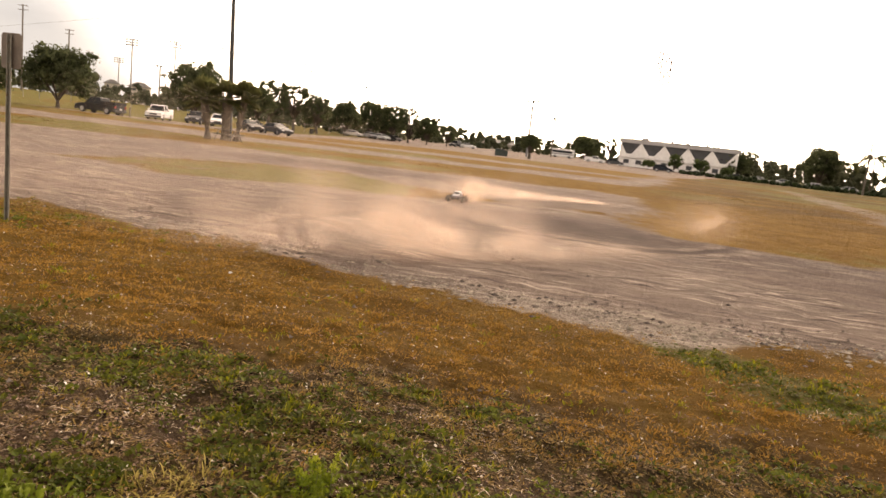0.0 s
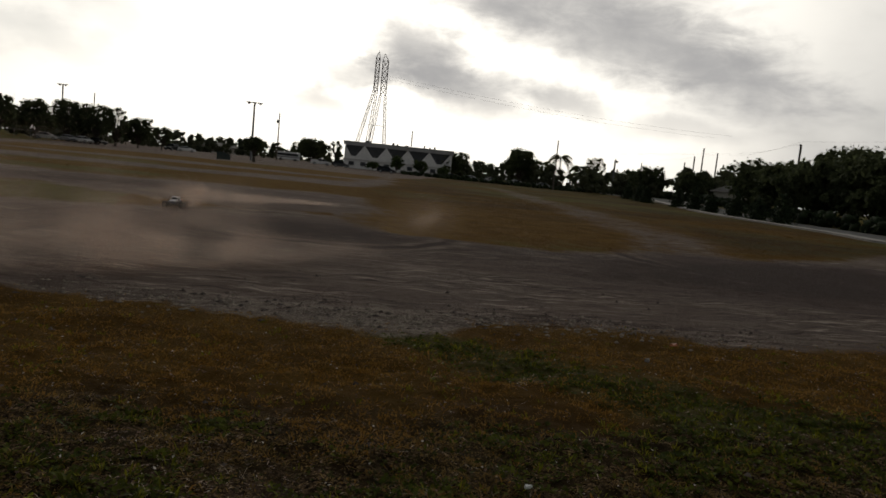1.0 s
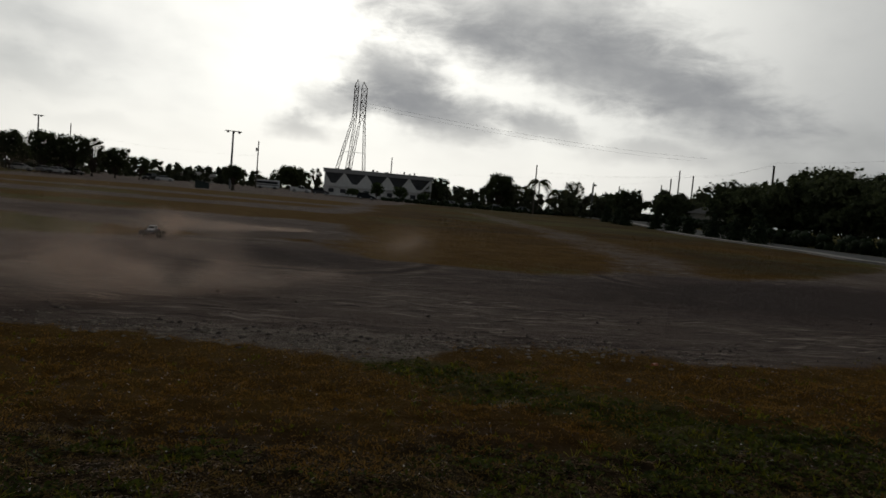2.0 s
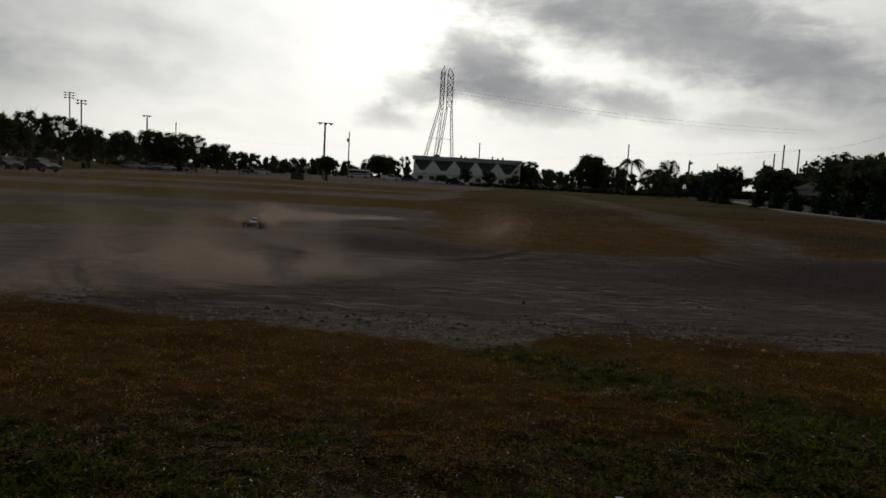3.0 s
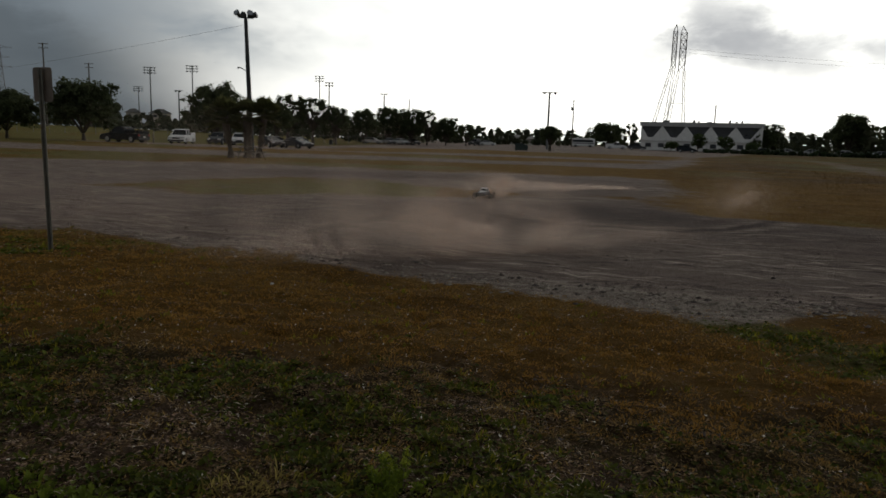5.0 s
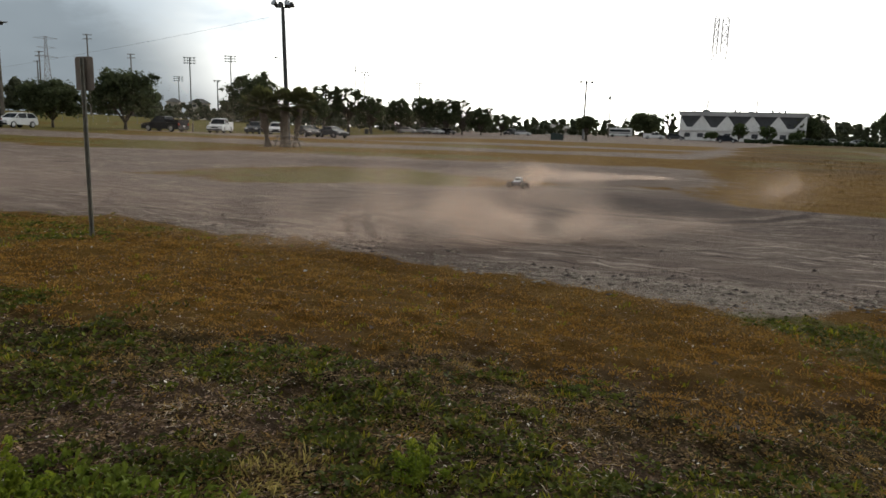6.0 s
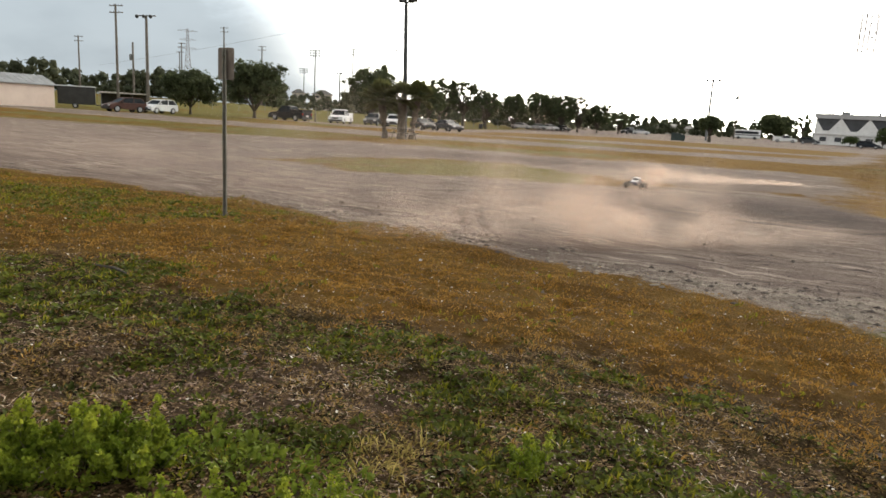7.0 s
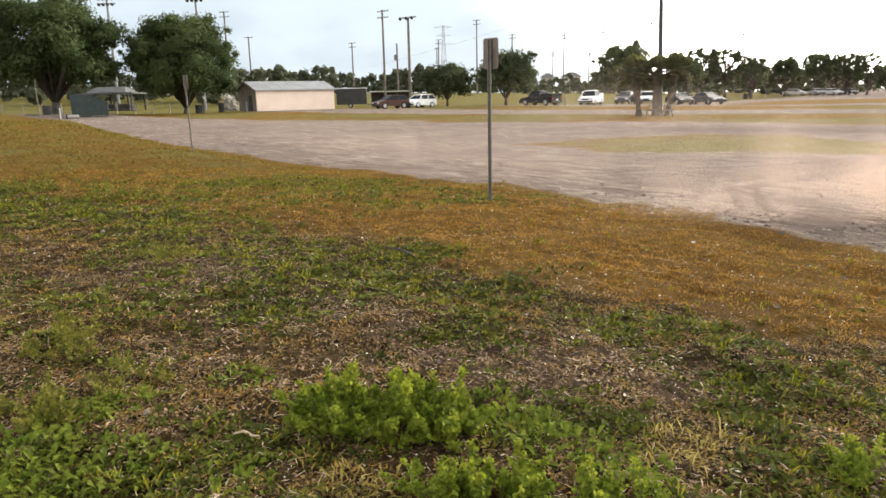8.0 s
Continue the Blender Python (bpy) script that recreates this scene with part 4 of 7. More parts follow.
def big_lamp_post():
    t = thing("lamp_post", -16.6, 51.4, 12, "tall tapered steel post with four floodlights among the palms", "light pole")
    part("pole", Geo().tube([(0.3, 0, -0.3), (0, 0, 9.97)], [0.2, 0.13], 14, True), M_DARKSTEEL, t, smooth=False)
    part("crossarm", Geo().box(1.0, 0.09, 0.09, 0, 0, 9.92), M_DARKSTEEL, t)
    for xx, yy, turn in ((-0.50, -0.2, -35), (-0.28, 0.3, 150), (0.30, -0.25, 20), (0.52, 0.2, 110)):
        m = Matrix.Translation((xx, yy, 10.15)) @ Euler((radians(62), 0, radians(turn))).to_matrix().to_4x4()
        bell = [m @ Vector(q) for q in ((0, 0, -0.26), (0, 0, -0.16), (0, 0, 0.06), (0, 0, 0.2), (0, 0, 0.24))]
        f = Geo().tube([(xx, yy, 9.95), (xx, yy, 10.11)], 0.05, 6).tube([(xx, yy, 9.97), (xx * 0.8, 0, 9.95)], 0.035, 5)
        f.tube(bell, [0.09, 0.13, 0.17, 0.23, 0.23], 12)
        fl = part("floodlight", f, M_DARKSTEEL, t)
        part("lens", Geo().tube([m @ Vector((0, 0, 0.241)), m @ Vector((0, 0, 0.256))], 0.20, 12), M_LAMPGLASS, fl)
    part("bracket_lamp", Geo().tube([(0, 0, 6.2), (-0.45, 0, 6.45), (-0.62, 0, 6.4)], [0.03, 0.03, 0.09], 8), M_DARKSTEEL, t)


big_lamp_post()


def lattice(g, corners_low, corners_high, bays, r, thick=1.0):
    """Four tapering legs with crossed bracing."""
    for k in range(4):
        a, b = Vector(corners_low[k]), Vector(corners_high[k])
        g.tube([a, b], [r * thick, r * 0.8 * thick], 4)
        a2, b2 = Vector(corners_low[(k + 1) % 4]), Vector(corners_high[(k + 1) % 4])
        for i in range(bays):
            u, v = i / bays, (i + 1) / bays
            g.tube([a.lerp(b, u), a2.lerp(b2, v)], r * 0.5, 3, False)
            g.tube([a2.lerp(b2, u), a.lerp(b, v)], r * 0.5, 3, False)
            g.tube([a.lerp(b, v), a2.lerp(b2, v)], r * 0.5, 3, False)


def square(cx, cy, half, z):
    return [(cx - half, cy - half, z), (cx + half, cy - half, z), (cx + half, cy + half, z), (cx - half, cy + half, z)]


M_TOWER = surface("tower_steel", (0.16, 0.13, 0.12), (0.26, 0.21, 0.19), 2, 0.7, 0.3, 0)


def twin_tower():
    t = thing("transmission_tower", 90.3, 317.2, -16, "tall rust-grey lattice power tower with two upright masts", "tower")
    # x of the foot, y of the foot, x of the joint
    for fx, fy, jx in ((-11.2, -4.5, -2.7), (-5.2, 4.5, -1.5), (-4.0, -4.5, 0.4), (4.8, 4.5, 2.6)):
        leg = Geo()
        lattice(leg, square(fx, fy, 0.75, -0.5), square(jx, 0, 0.5, 36.0 if jx < 0 else 34.0), 11, 0.14, 1.2)
        part("leg", leg, M_TOWER, t)
    for cx, top, rr, low in ((-2.1, 53.8, 1.1, 36.0), (1.5, 53.0, 1.6, 34.0)):
        mast = Geo()
        lattice(mast, square(cx, 0, rr * 0.8, low), square(cx, 0, rr * 0.8, top - 3), 5, 0.17, 1.35)
        for p in square(cx, 0, rr * 0.8, top - 3):
            mast.tube([p, (cx + (-0.6 if cx > 0 else 0.3), 0, top)], 0.15, 4)
        part("mast", mast, M_TOWER, t)
    for z, x0, x1 in ((20.0, -7.4, 3.6), (10.0, -10.0, 4.2)):
        part("brace", Geo().tube([(x0, 0, z), (x1, 0, z)], 0.12, 4), M_TOWER, t)


def far_pylon():
    t = thing("transmission_tower", -253.5, 371.8, 35, "very distant grey lattice pylon with three crossarms", "tower")
    g = Geo()
    lattice(g, square(0, 0, 3.2, -0.5), square(0, 0, 0.9, 31), 10, 0.13)
    lattice(g, square(0, 0, 0.9, 31), square(0, 0, 0.4, 42.5), 5, 0.11)
    part("mast", g, M_TOWER, t)
    for z, hw in ((31, 5.6), (36, 4.6), (41, 5.8)):
        a = Geo()
        for s in (-1, 1):
            a.tube([(0, -0.5, z), (s * hw, 0, z + 0.5)], [0.12, 0.07], 4)
            a.tube([(0, 0.5, z + 1.3), (s * hw, 0, z + 0.5)], [0.12, 0.07], 4)
        part("crossarm", a, M_TOWER, t)


twin_tower()
far_pylon()


def wires(name, label, runs, r=0.009):
    for a, b, sag in runs:
        a, b = Vector(a), Vector(b)
        pts = [a.lerp(b, u / 16) - Vector((0, 0, sag * 4 * (u / 16) * (1 - u / 16))) for u in range(17)]
        tagged(part(name, Geo().tube(pts, r, 4), M_DARKSTEEL), label, "cable", group="overhead wires")


wires("overhead_wire", "thin black overhead wire between poles", (
    ((-16.6, 51.4, 9.45), (-73.0, 86.0, 6.5), 0.3),
    ((82.5, 72.9, 11.0), (115.9, 124.6, 12.2), 1.0), ((82.5, 72.9, 10.7), (113.6, 126.6, 12.6), 1.0),
    ((115.9, 124.6, 12.2), (88.5, 148.8, 10.6), 0.6), ((115.9, 124.6, 12.0), (111.0, 145.0, 9.6), 0.3),
    ((82.5, 72.9, 11.0), (70, 20, 11.5), 0.8), ((28.4, 197.9, 9.5), (-20.4, 229.1, 12.0), 1.2),
    ((115.9, 124.6, 12.0), (65.0, 190.5, 8.5), 0.8)))
wires("power_line", "heavy power cable strung from the tower", (
    ((91.0, 317.0, 44.0), (330, 345, 43.0), 3.0), ((87.0, 318.0, 43.0), (330, 360, 42.0), 3.0)), 0.04)


# ---- signs beside the track ----
def road_sign(x, y, rz, tall, label, lean_x=0.0, pw=0.27, ph=0.40):
    """A steel channel post with a plate seen from behind."""
    t = thing("road_sign", x, y, rz, label, "sign", "signs along the track")
    post = Geo()
    prof = [(-0.032, 0.0), (-0.032, 0.006), (-0.014, 0.012), (-0.010, 0.034), (0.010, 0.034), (0.014, 0.012), (0.032, 0.006), (0.032, 0.0), (0.018, -0.002), (0.014, 0.026), (-0.014, 0.026), (-0.018, -0.002)]
    post.loft([[(a + lean_x * z, b, z) for a, b in prof] for z in (-0.3, tall * 0.33, tall * 0.66, tall - 0.02)])
    part("post", post, M_POST, t, "dull green-grey steel channel post")
    plate = Geo()
    ring, c = [], 0.035
    for cx, cz, a0 in ((pw / 2 - c, ph - c, 0), (-pw / 2 + c, ph - c, 90), (-pw / 2 + c, c, 180), (pw / 2 - c, c, 270)):
        for k in range(5):
            a = radians(a0 + 22.5 * k)
            ring.append((cx + c * math.cos(a), cz + c * math.sin(a)))
    ox = lean_x * (tall - ph / 2)
    plate.prism([(p + ox, q + tall - ph) for p, q in ring], 0.036, 0.040)
    pl = part("plate", plate, M_SIGNBACK, t, "bare metal back of a rectangular sign")
    for z in (0.08, ph - 0.08):
        part("bolt", Geo().tube([(ox, 0.030, tall - ph + z), (ox, 0.018, tall - ph + z)], 0.011, 6), M_GALV, pl)
    return t


road_sign(-5.11, 8.10, -12, 2.20, "metal sign on a thin steel post in dry grass")
road_sign(-18.17, 12.78, -6, 2.26, "leaning metal sign on a thin post at the grass edge", -0.03)
road_sign(-39.0, 18.6, -10, 2.25, "far metal sign on a thin post on the grass bank", -0.05)


# ---- buildings and enclosures ----
M_WHITE_WALL = surface("white_building_wall", (0.70, 0.69, 0.68), (0.80, 0.79, 0.78), 0.4, 0.8, bump=0.1, fine=8, c3=(0.60, 0.59, 0.58))
M_DARK_RECESS = surface("dark_glazed_recess", (0.022, 0.024, 0.03), (0.045, 0.048, 0.055), 0.6, 0.3, bump=0)
M_ROOF_GREY = surface("grey_roof_edge", (0.32, 0.31, 0.31), (0.42, 0.41, 0.41), 0.5, 0.7, fine=6)
M_SHED_WALL = surface("beige_shed_boards", (0.72, 0.57, 0.47), (0.80, 0.65, 0.54), 0.5, 0.8, bump=0.1, fine=9)
# shade of the shed's end and rear walls is put into this brown
M_SHED_END = surface("shaded_brown_boards", (0.16, 0.13, 0.10), (0.24, 0.20, 0.16), 1.2, 0.8, bump=0.2, fine=9)
M_SHED_ROOF = surface("grey_metal_roofing", (0.20, 0.205, 0.21), (0.28, 0.285, 0.29), 0.8, 0.75, 0.1, 0.2, 12, c3=(0.24, 0.22, 0.20))
M_GREEN_BIN = surface("dark_green_painted_steel", (0.014, 0.028, 0.026), (0.028, 0.046, 0.042), 2, 0.55, 0.2, 0.2, 20, c3=(0.09, 0.07, 0.05))
M_BLACK = surface("black_plastic", (0.012, 0.012, 0.013), (0.03, 0.03, 0.03), 6, 0.55, bump=0.1)
M_TRAILER = surface("dark_trailer_sheet", (0.02, 0.019, 0.017), (0.036, 0.034, 0.03), 1, 0.4, 0.2, 0.1)
M_WHITE = surface("white_paint", (0.62, 0.62, 0.62), (0.74, 0.74, 0.74), 2, 0.4, bump=0.05)
M_TYRE = surface("tyre_rubber", (0.010, 0.010, 0.010), (0.024, 0.023, 0.022), 9, 0.85, bump=0.3, fine=40)
M_RIM = surface("alloy_rim", (0.32, 0.32, 0.33), (0.45, 0.45, 0.46), 5, 0.35, 0.8, 0)
M_GLASS = surface("dark_car_glass", (0.012, 0.014, 0.017), (0.022, 0.026, 0.03), 2, 0.2, bump=0)
M_REDLAMP = surface("red_tail_lamp", (0.20, 0.012, 0.01), (0.3, 0.02, 0.015), 8, 0.25, bump=0)
M_HEADLAMP = surface("clear_head_lamp", (0.5, 0.5, 0.5), (0.65, 0.65, 0.65), 8, 0.15, bump=0)
M_CONCRETE = surface("pale_concrete", (0.24, 0.225, 0.205), (0.32, 0.30, 0.275), 1.5, 0.9, bump=0.4, fine=30, c3=(0.26, 0.24, 0.21))
M_ASPHALT = surface("asphalt", (0.045, 0.045, 0.046), (0.07, 0.068, 0.066), 0.6, 0.9, bump=0.5, fine=60)
M_FENCE = surface("pale_fence_post", (0.40, 0.37, 0.32), (0.55, 0.51, 0.45), 4, 0.8, fine=25)


def white_building():
    """A long hall: white gable panels between dark valleys, under a flat roof edge."""
    a, b = Vector((46.6, 194.5, 0)), Vector((75.8, 185.0, 0))
    ang = math.degrees(math.atan2(b.y - a.y, b.x - a.x))
    L = (b - a).length
    t = thing("hall", a.x, a.y, ang, "long white hall with a saw-toothed front and flat roof", "building", z=0.35)
    part("wall", Geo().box(L, 16.0, 4.0, L / 2, 8.4, -0.4), M_WHITE_WALL, t)
    part("recess", Geo().box(L - 0.4, 0.3, 3.0, L / 2, 0.55, 3.55), M_DARK_RECESS, t, "dark glazing behind the gables")
    part("rear_wall", Geo().box(L - 0.2, 15.0, 2.9, L / 2, 8.6, 3.61), M_WHITE_WALL, t)
    part("roof", Geo().box(L + 0.8, 17.4, 0.3, L / 2, 8.2, 7.36), M_ROOF_GREY, t)
    part("fascia", Geo().box(L + 0.6, 0.3, 1.0, L / 2, -0.35, 6.5), M_ROOF_GREY, t)
    n = 5
    w1 = L / n
    for i in range(-1, n):
        x0, x1, x2 = w1 * (i + 0.42), w1 * (i + 0.92), w1 * (i + 1.42)
        pts = [(x0, 2.6), (x2, 2.6), (x1 + 0.15, 6.5), (x1 - 0.15, 6.5)]
        if i == -1:
            pts = [(0.05, 2.6), (x2, 2.6), (0.25, 6.2), (0.05, 6.3)]
        if i == n - 1:
            pts = [(x0, 2.6), (L - 0.05, 2.6), (L - 0.05, 6.4), (x1 - 0.15, 6.5)]
        part("gable_panel", Geo().prism(pts, -0.06, 0.34), M_WHITE_WALL, t)
    for i in range(9):
        part("window", Geo().box(1.5, 0.1, 1.1, w1 * 0.35 + i * L / 9.2, 0.36, 0.9), M_DARK_RECESS, t)
    for x, s, h in ((6.4, 1.7, 0.55), (13.6, 0.6, 0.7), (14.8, 0.5, 0.45), (17.5, 1.2, 0.3), (22.6, 0.45, 0.8), (24.2, 0.5, 0.45), (25.6, 0.45, 0.7)):
        part("roof_vent", Geo().box(s, s, h, x, 2.5, 7.66), M_GALV, t, bevel=0.04)


white_building()


def shed():
    a, b = Vector((-68.3, 58.7, 0)), Vector((-64.7, 68.7, 0))
    ang = math.degrees(math.atan2(b.y - a.y, b.x - a.x))
    L, D, H, R = (b - a).length, 6.2, 2.6, 3.6
    t = thing("storage_shed", a.x, a.y, ang, "low beige storage shed with a grey metal gable roof", "shed", z=gz(-66, 64) + 0.05)
    part("wall", Geo().box(L, 0.2, H, L / 2, 0.1, 0), M_SHED_WALL, t, "plain beige front wall")
    part("wall", Geo().box(L, 0.2, H, L / 2, D - 0.1, 0), M_SHED_END, t)
    for x in (0.1, L - 0.1):
        part("end_wall", Geo().add([(x - 0.1, 0.2, 0), (x + 0.1, 0.2, 0), (x + 0.1, D - 0.2, 0), (x - 0.1, D - 0.2, 0), (x - 0.1, 0.2, H), (x + 0.1, 0.2, H), (x + 0.1, D - 0.2, H), (x - 0.1, D - 0.2, H), (x - 0.1, D / 2, R - 0.1), (x + 0.1, D / 2, R - 0.1)],
                            [(3, 2, 1, 0), (0, 1, 5, 4), (2, 3, 7, 6), (0, 4, 8, 7, 3), (1, 2, 6, 9, 5), (4, 5, 9, 8), (6, 7, 8, 9)]), M_SHED_END, t, "end wall in shaded brown")
    for s in (0, 1):
        y0, y1 = (-0.3, D / 2) if not s else (D + 0.3, D / 2)
        z0 = H - 0.12
        g = Geo().add([(-0.3, y0, z0), (L + 0.3, y0, z0), (L + 0.3, y1, R), (-0.3, y1, R), (-0.3, y0, z0 + 0.08), (L + 0.3, y0, z0 + 0.08), (L + 0.3, y1, R + 0.08), (-0.3, y1, R + 0.08)],
                      [(0, 1, 2, 3), (7, 6, 5, 4), (0, 4, 5, 1), (1, 5, 6, 2), (2, 6, 7, 3), (3, 7, 4, 0)])
        roof = part("roof", g, M_SHED_ROOF, t, "weathered grey metal roof slope")
        for k in range(16):
            x = -0.2 + (L + 0.4) * k / 15
            part("seam", Geo().tube([(x, y0, z0 + 0.09), (x, y1, R + 0.09)], 0.025, 4), M_SHED_ROOF, roof)
    door = part("door", Geo().box(0.06, 1.1, 1.9, -0.04, 2.0, 0), M_BLACK, t, "dark door in the end wall")
    part("door_handle", Geo().box(0.06, 0.05, 0.14, -0.09, 1.6, 0.95), M_GALV, door)
    part("pipe", Geo().tube([(-0.08, 3.3, 0), (-0.08, 3.3, 1.2)], 0.06, 6), M_WHITE, t)


shed()


M_SHELTER = surface("weathered_grey_boards", (0.06, 0.062, 0.06), (0.105, 0.105, 0.10), 1.0, 0.85, bump=0.2, fine=9)
M_SHELTER_POST = surface("dark_stained_posts", (0.03, 0.027, 0.022), (0.055, 0.048, 0.04), 1.5, 0.85, bump=0.2, fine=12)
M_FAR_ROOF = surface("dark_shingle_roof", (0.09, 0.085, 0.08), (0.15, 0.14, 0.13), 0.5, 0.85, bump=0.2, fine=6)


def shelter():
    t = thing("picnic_shelter", -112.2, 66.0, 30, "low open shelter with a weathered grey flat roof under the oaks", "shelter")
    part("roof", Geo().box(9.6, 5.0, 0.22, 0, 0, 2.7), M_SHELTER, t, bevel=0.05)
    part("upper_roof", Geo().loft([[(-3.4, -2, 3.0), (3.4, -2, 3.0), (3.4, 2, 3.0), (-3.4, 2, 3.0)], [(-2.6, -0.2, 3.9), (2.6, -0.2, 3.9), (2.6, 0.2, 3.9), (-2.6, 0.2, 3.9)]]), M_SHELTER, t)
    for x in (-4.4, -1.5, 1.5, 4.4):
        for y in (-2.2, 2.2):
            part("column", Geo().box(0.22, 0.22, 2.75, x, y, 0), M_SHELTER_POST, t)
    part("counter", Geo().box(6.0, 2.0, 1.1, 0, 0.6, 0), M_SHELTER_POST, t)


shelter()


def dumpster(x, y, rz, label, w1=3.3, d1=1.9, h0=1.3, h1=2.2):
    """A steel waste bin whose back stands higher than its front."""
    t = thing("dumpster", x, y, rz, label, "dumpster")
    body = Geo().add([(-w1 / 2, -d1 / 2, 0.12), (w1 / 2, -d1 / 2, 0.12), (w1 / 2, d1 / 2, 0.12), (-w1 / 2, d1 / 2, 0.12), (-w1 / 2, -d1 / 2, h1), (w1 / 2, -d1 / 2, h0), (w1 / 2, d1 / 2, h0), (-w1 / 2, d1 / 2, h1), (0, -d1 / 2, h1), (0, d1 / 2, h1)],
                     [(3, 2, 1, 0), (0, 1, 5, 8, 4), (1, 2, 6, 5), (2, 3, 7, 9, 6), (3, 0, 4, 7), (4, 8, 9, 7), (8, 5, 6, 9)])
    part("body", body, M_GREEN_BIN, t, bevel=0.02)
    lid = Geo().add([(0.02, -d1 / 2 - 0.04, h1 + 0.02), (w1 / 2 + 0.06, -d1 / 2 - 0.04, h0 + 0.02), (w1 / 2 + 0.06, d1 / 2 + 0.04, h0 + 0.02), (0.02, d1 / 2 + 0.04, h1 + 0.02),
                     (0.02, -d1 / 2 - 0.04, h1 + 0.07), (w1 / 2 + 0.06, -d1 / 2 - 0.04, h0 + 0.07), (w1 / 2 + 0.06, d1 / 2 + 0.04, h0 + 0.07), (0.02, d1 / 2 + 0.04, h1 + 0.07)],
                    [(3, 2, 1, 0), (4, 5, 6, 7), (0, 1, 5, 4), (1, 2, 6, 5), (2, 3, 7, 6), (3, 0, 4, 7)])
    part("lid", lid, M_BLACK, t, "black plastic lid")
    for x1 in (-w1 * 0.35, 0, w1 * 0.35):
        part("rib", Geo().box(0.09, 0.06, h0 - 0.2, x1, -d1 / 2 - 0.03, 0.14), M_GREEN_BIN, t)
    part("fork_pocket", Geo().box(0.16, d1 * 0.8, 0.14, w1 / 2 + 0.08, 0, 0.55), M_GREEN_BIN, t)
    for x1 in (-w1 / 2 + 0.2, w1 / 2 - 0.2):
        part("skid", Geo().box(0.12, d1, 0.14, x1, 0, 0), M_BLACK, t)


dumpster(-70.2, 38.7, 58, "dark green steel dumpster with a sloping front")
dumpster(9.4, 129.6, -4, "dark low dumpster standing alone in the far field", 2.3, 1.5, 1.0, 1.4)


def barrel(x, y, label, r=0.36, h=0.9, material=None):
    t = thing("trash_barrel", x, y, label=label, category="trash barrel", group="trash barrels")
    part("drum", Geo().tube([(0, 0, 0), (0, 0, h * 0.33), (0, 0, h * 0.34), (0, 0, h * 0.36), (0, 0, h * 0.66), (0, 0, h * 0.68), (0, 0, h * 0.7), (0, 0, h)], [r, r, r * 1.04, r, r, r * 1.04, r, r], 16), material or M_BLACK, t)
    part("rim", Geo().tube([(0, 0, h - 0.02), (0, 0, h + 0.03)], r * 1.05, 16), M_DARKSTEEL, t)


barrel(-79.1, 38.8, "black trash barrel under the big oak", 0.45, 0.95)
barrel(-74.2, 54.6, "black trash barrel beside the fence", 0.42, 0.95)
barrel(-72.6, 56.7, "tall black trash barrel beside the shed", 0.34, 1.15)
barrel(-27.5, 137.0, "black trash barrel beneath open trees", 0.4, 0.95)


def post_thing(name, x, y, h, r, material, cap, label, cat):
    t = thing(name, x, y, label=label, category=cat)
    part("post", Geo().tube([(0, 0, -0.2), (0, 0, h)], [r, r * 0.9], 8), material, t)
    part("cap", Geo().tube([(0, 0, h), (0, 0, h + 0.28), (0, 0, h + 0.34)], [r * 0.95, r * 0.9, r * 0.3], 8), cap, t)


post_thing("marker_post", -73.8, 55.1, 1.7, 0.16, M_SHED_END, M_WHITE, "thick brown post with a white top by the fence", "post")
post_thing("gate_post", -68.2, 34.6, 0.75, 0.06, M_WHITE, M_WHITE, "short white leaning post by the big oak", "post")
post_thing("gate_post", -38.6, 83.7, 0.8, 0.12, M_SHED_END, M_SHED_END, "short brown post on the grass verge", "post")
post_thing("gate_post", -39.4, 83.5, 0.8, 0.12, M_SHED_END, M_SHED_END, "short brown post on the grass verge", "post")


def dugout():
    t = thing("dugout", -78.2, 97.5, 38.7, "long low open dugout with a pale roof behind parked cars", "shelter", z=gz(-78.2, 97.5))
    part("roof", Geo().box(7.4, 3.2, 0.22, 0, 0, 2.35), M_FENCE, t, "pale flat roof", bevel=0.04)
    part("rear_wall", Geo().box(7.0, 0.2, 2.36, 0, 1.3, 0), M_SHELTER_POST, t)
    part("bench", Geo().box(6.4, 0.4, 0.45, 0, 0.8, 0), M_SHELTER_POST, t)
    for x in (-3.4, -1.1, 1.1, 3.4):
        part("post", Geo().tube([(x, -1.4, 0), (x, -1.4, 2.36)], 0.06, 6), M_GALV, t)


dugout()


def fallen_drum():
    t = thing("drain_pipe", -67.4, 35.4, 60, "short white pipe with a dark mouth lying by the dumpster", "pipe")
    part("pipe", Geo().tube([(-0.5, 0, 0.2), (0.5, 0, 0.2)], 0.2, 14), M_CONCRETE, t)
    part("mouth", Geo().tube([(-0.62, 0, 0.24), (-0.5, 0, 0.24)], 0.25, 14), M_BLACK, t)


fallen_drum()


def hay_heap():
    t = thing("brush_pile", -82.1, 65.6, 0, "tan heap of dry brush beside the shed", "brush pile")
    rng = np.random.default_rng(5)
    me = leaf_cloud("brush", [(-0.4, 0, 0.6), (0.5, 0.2, 0.8), (0, 0, 1.5), (0.3, 0, 0.4)], [0.8, 0.9, 0.8, 0.9], 1600, 0.18, M_FENCE, rng, 0.9, 0.4)
    new("brush", me).parent = t


hay_heap()


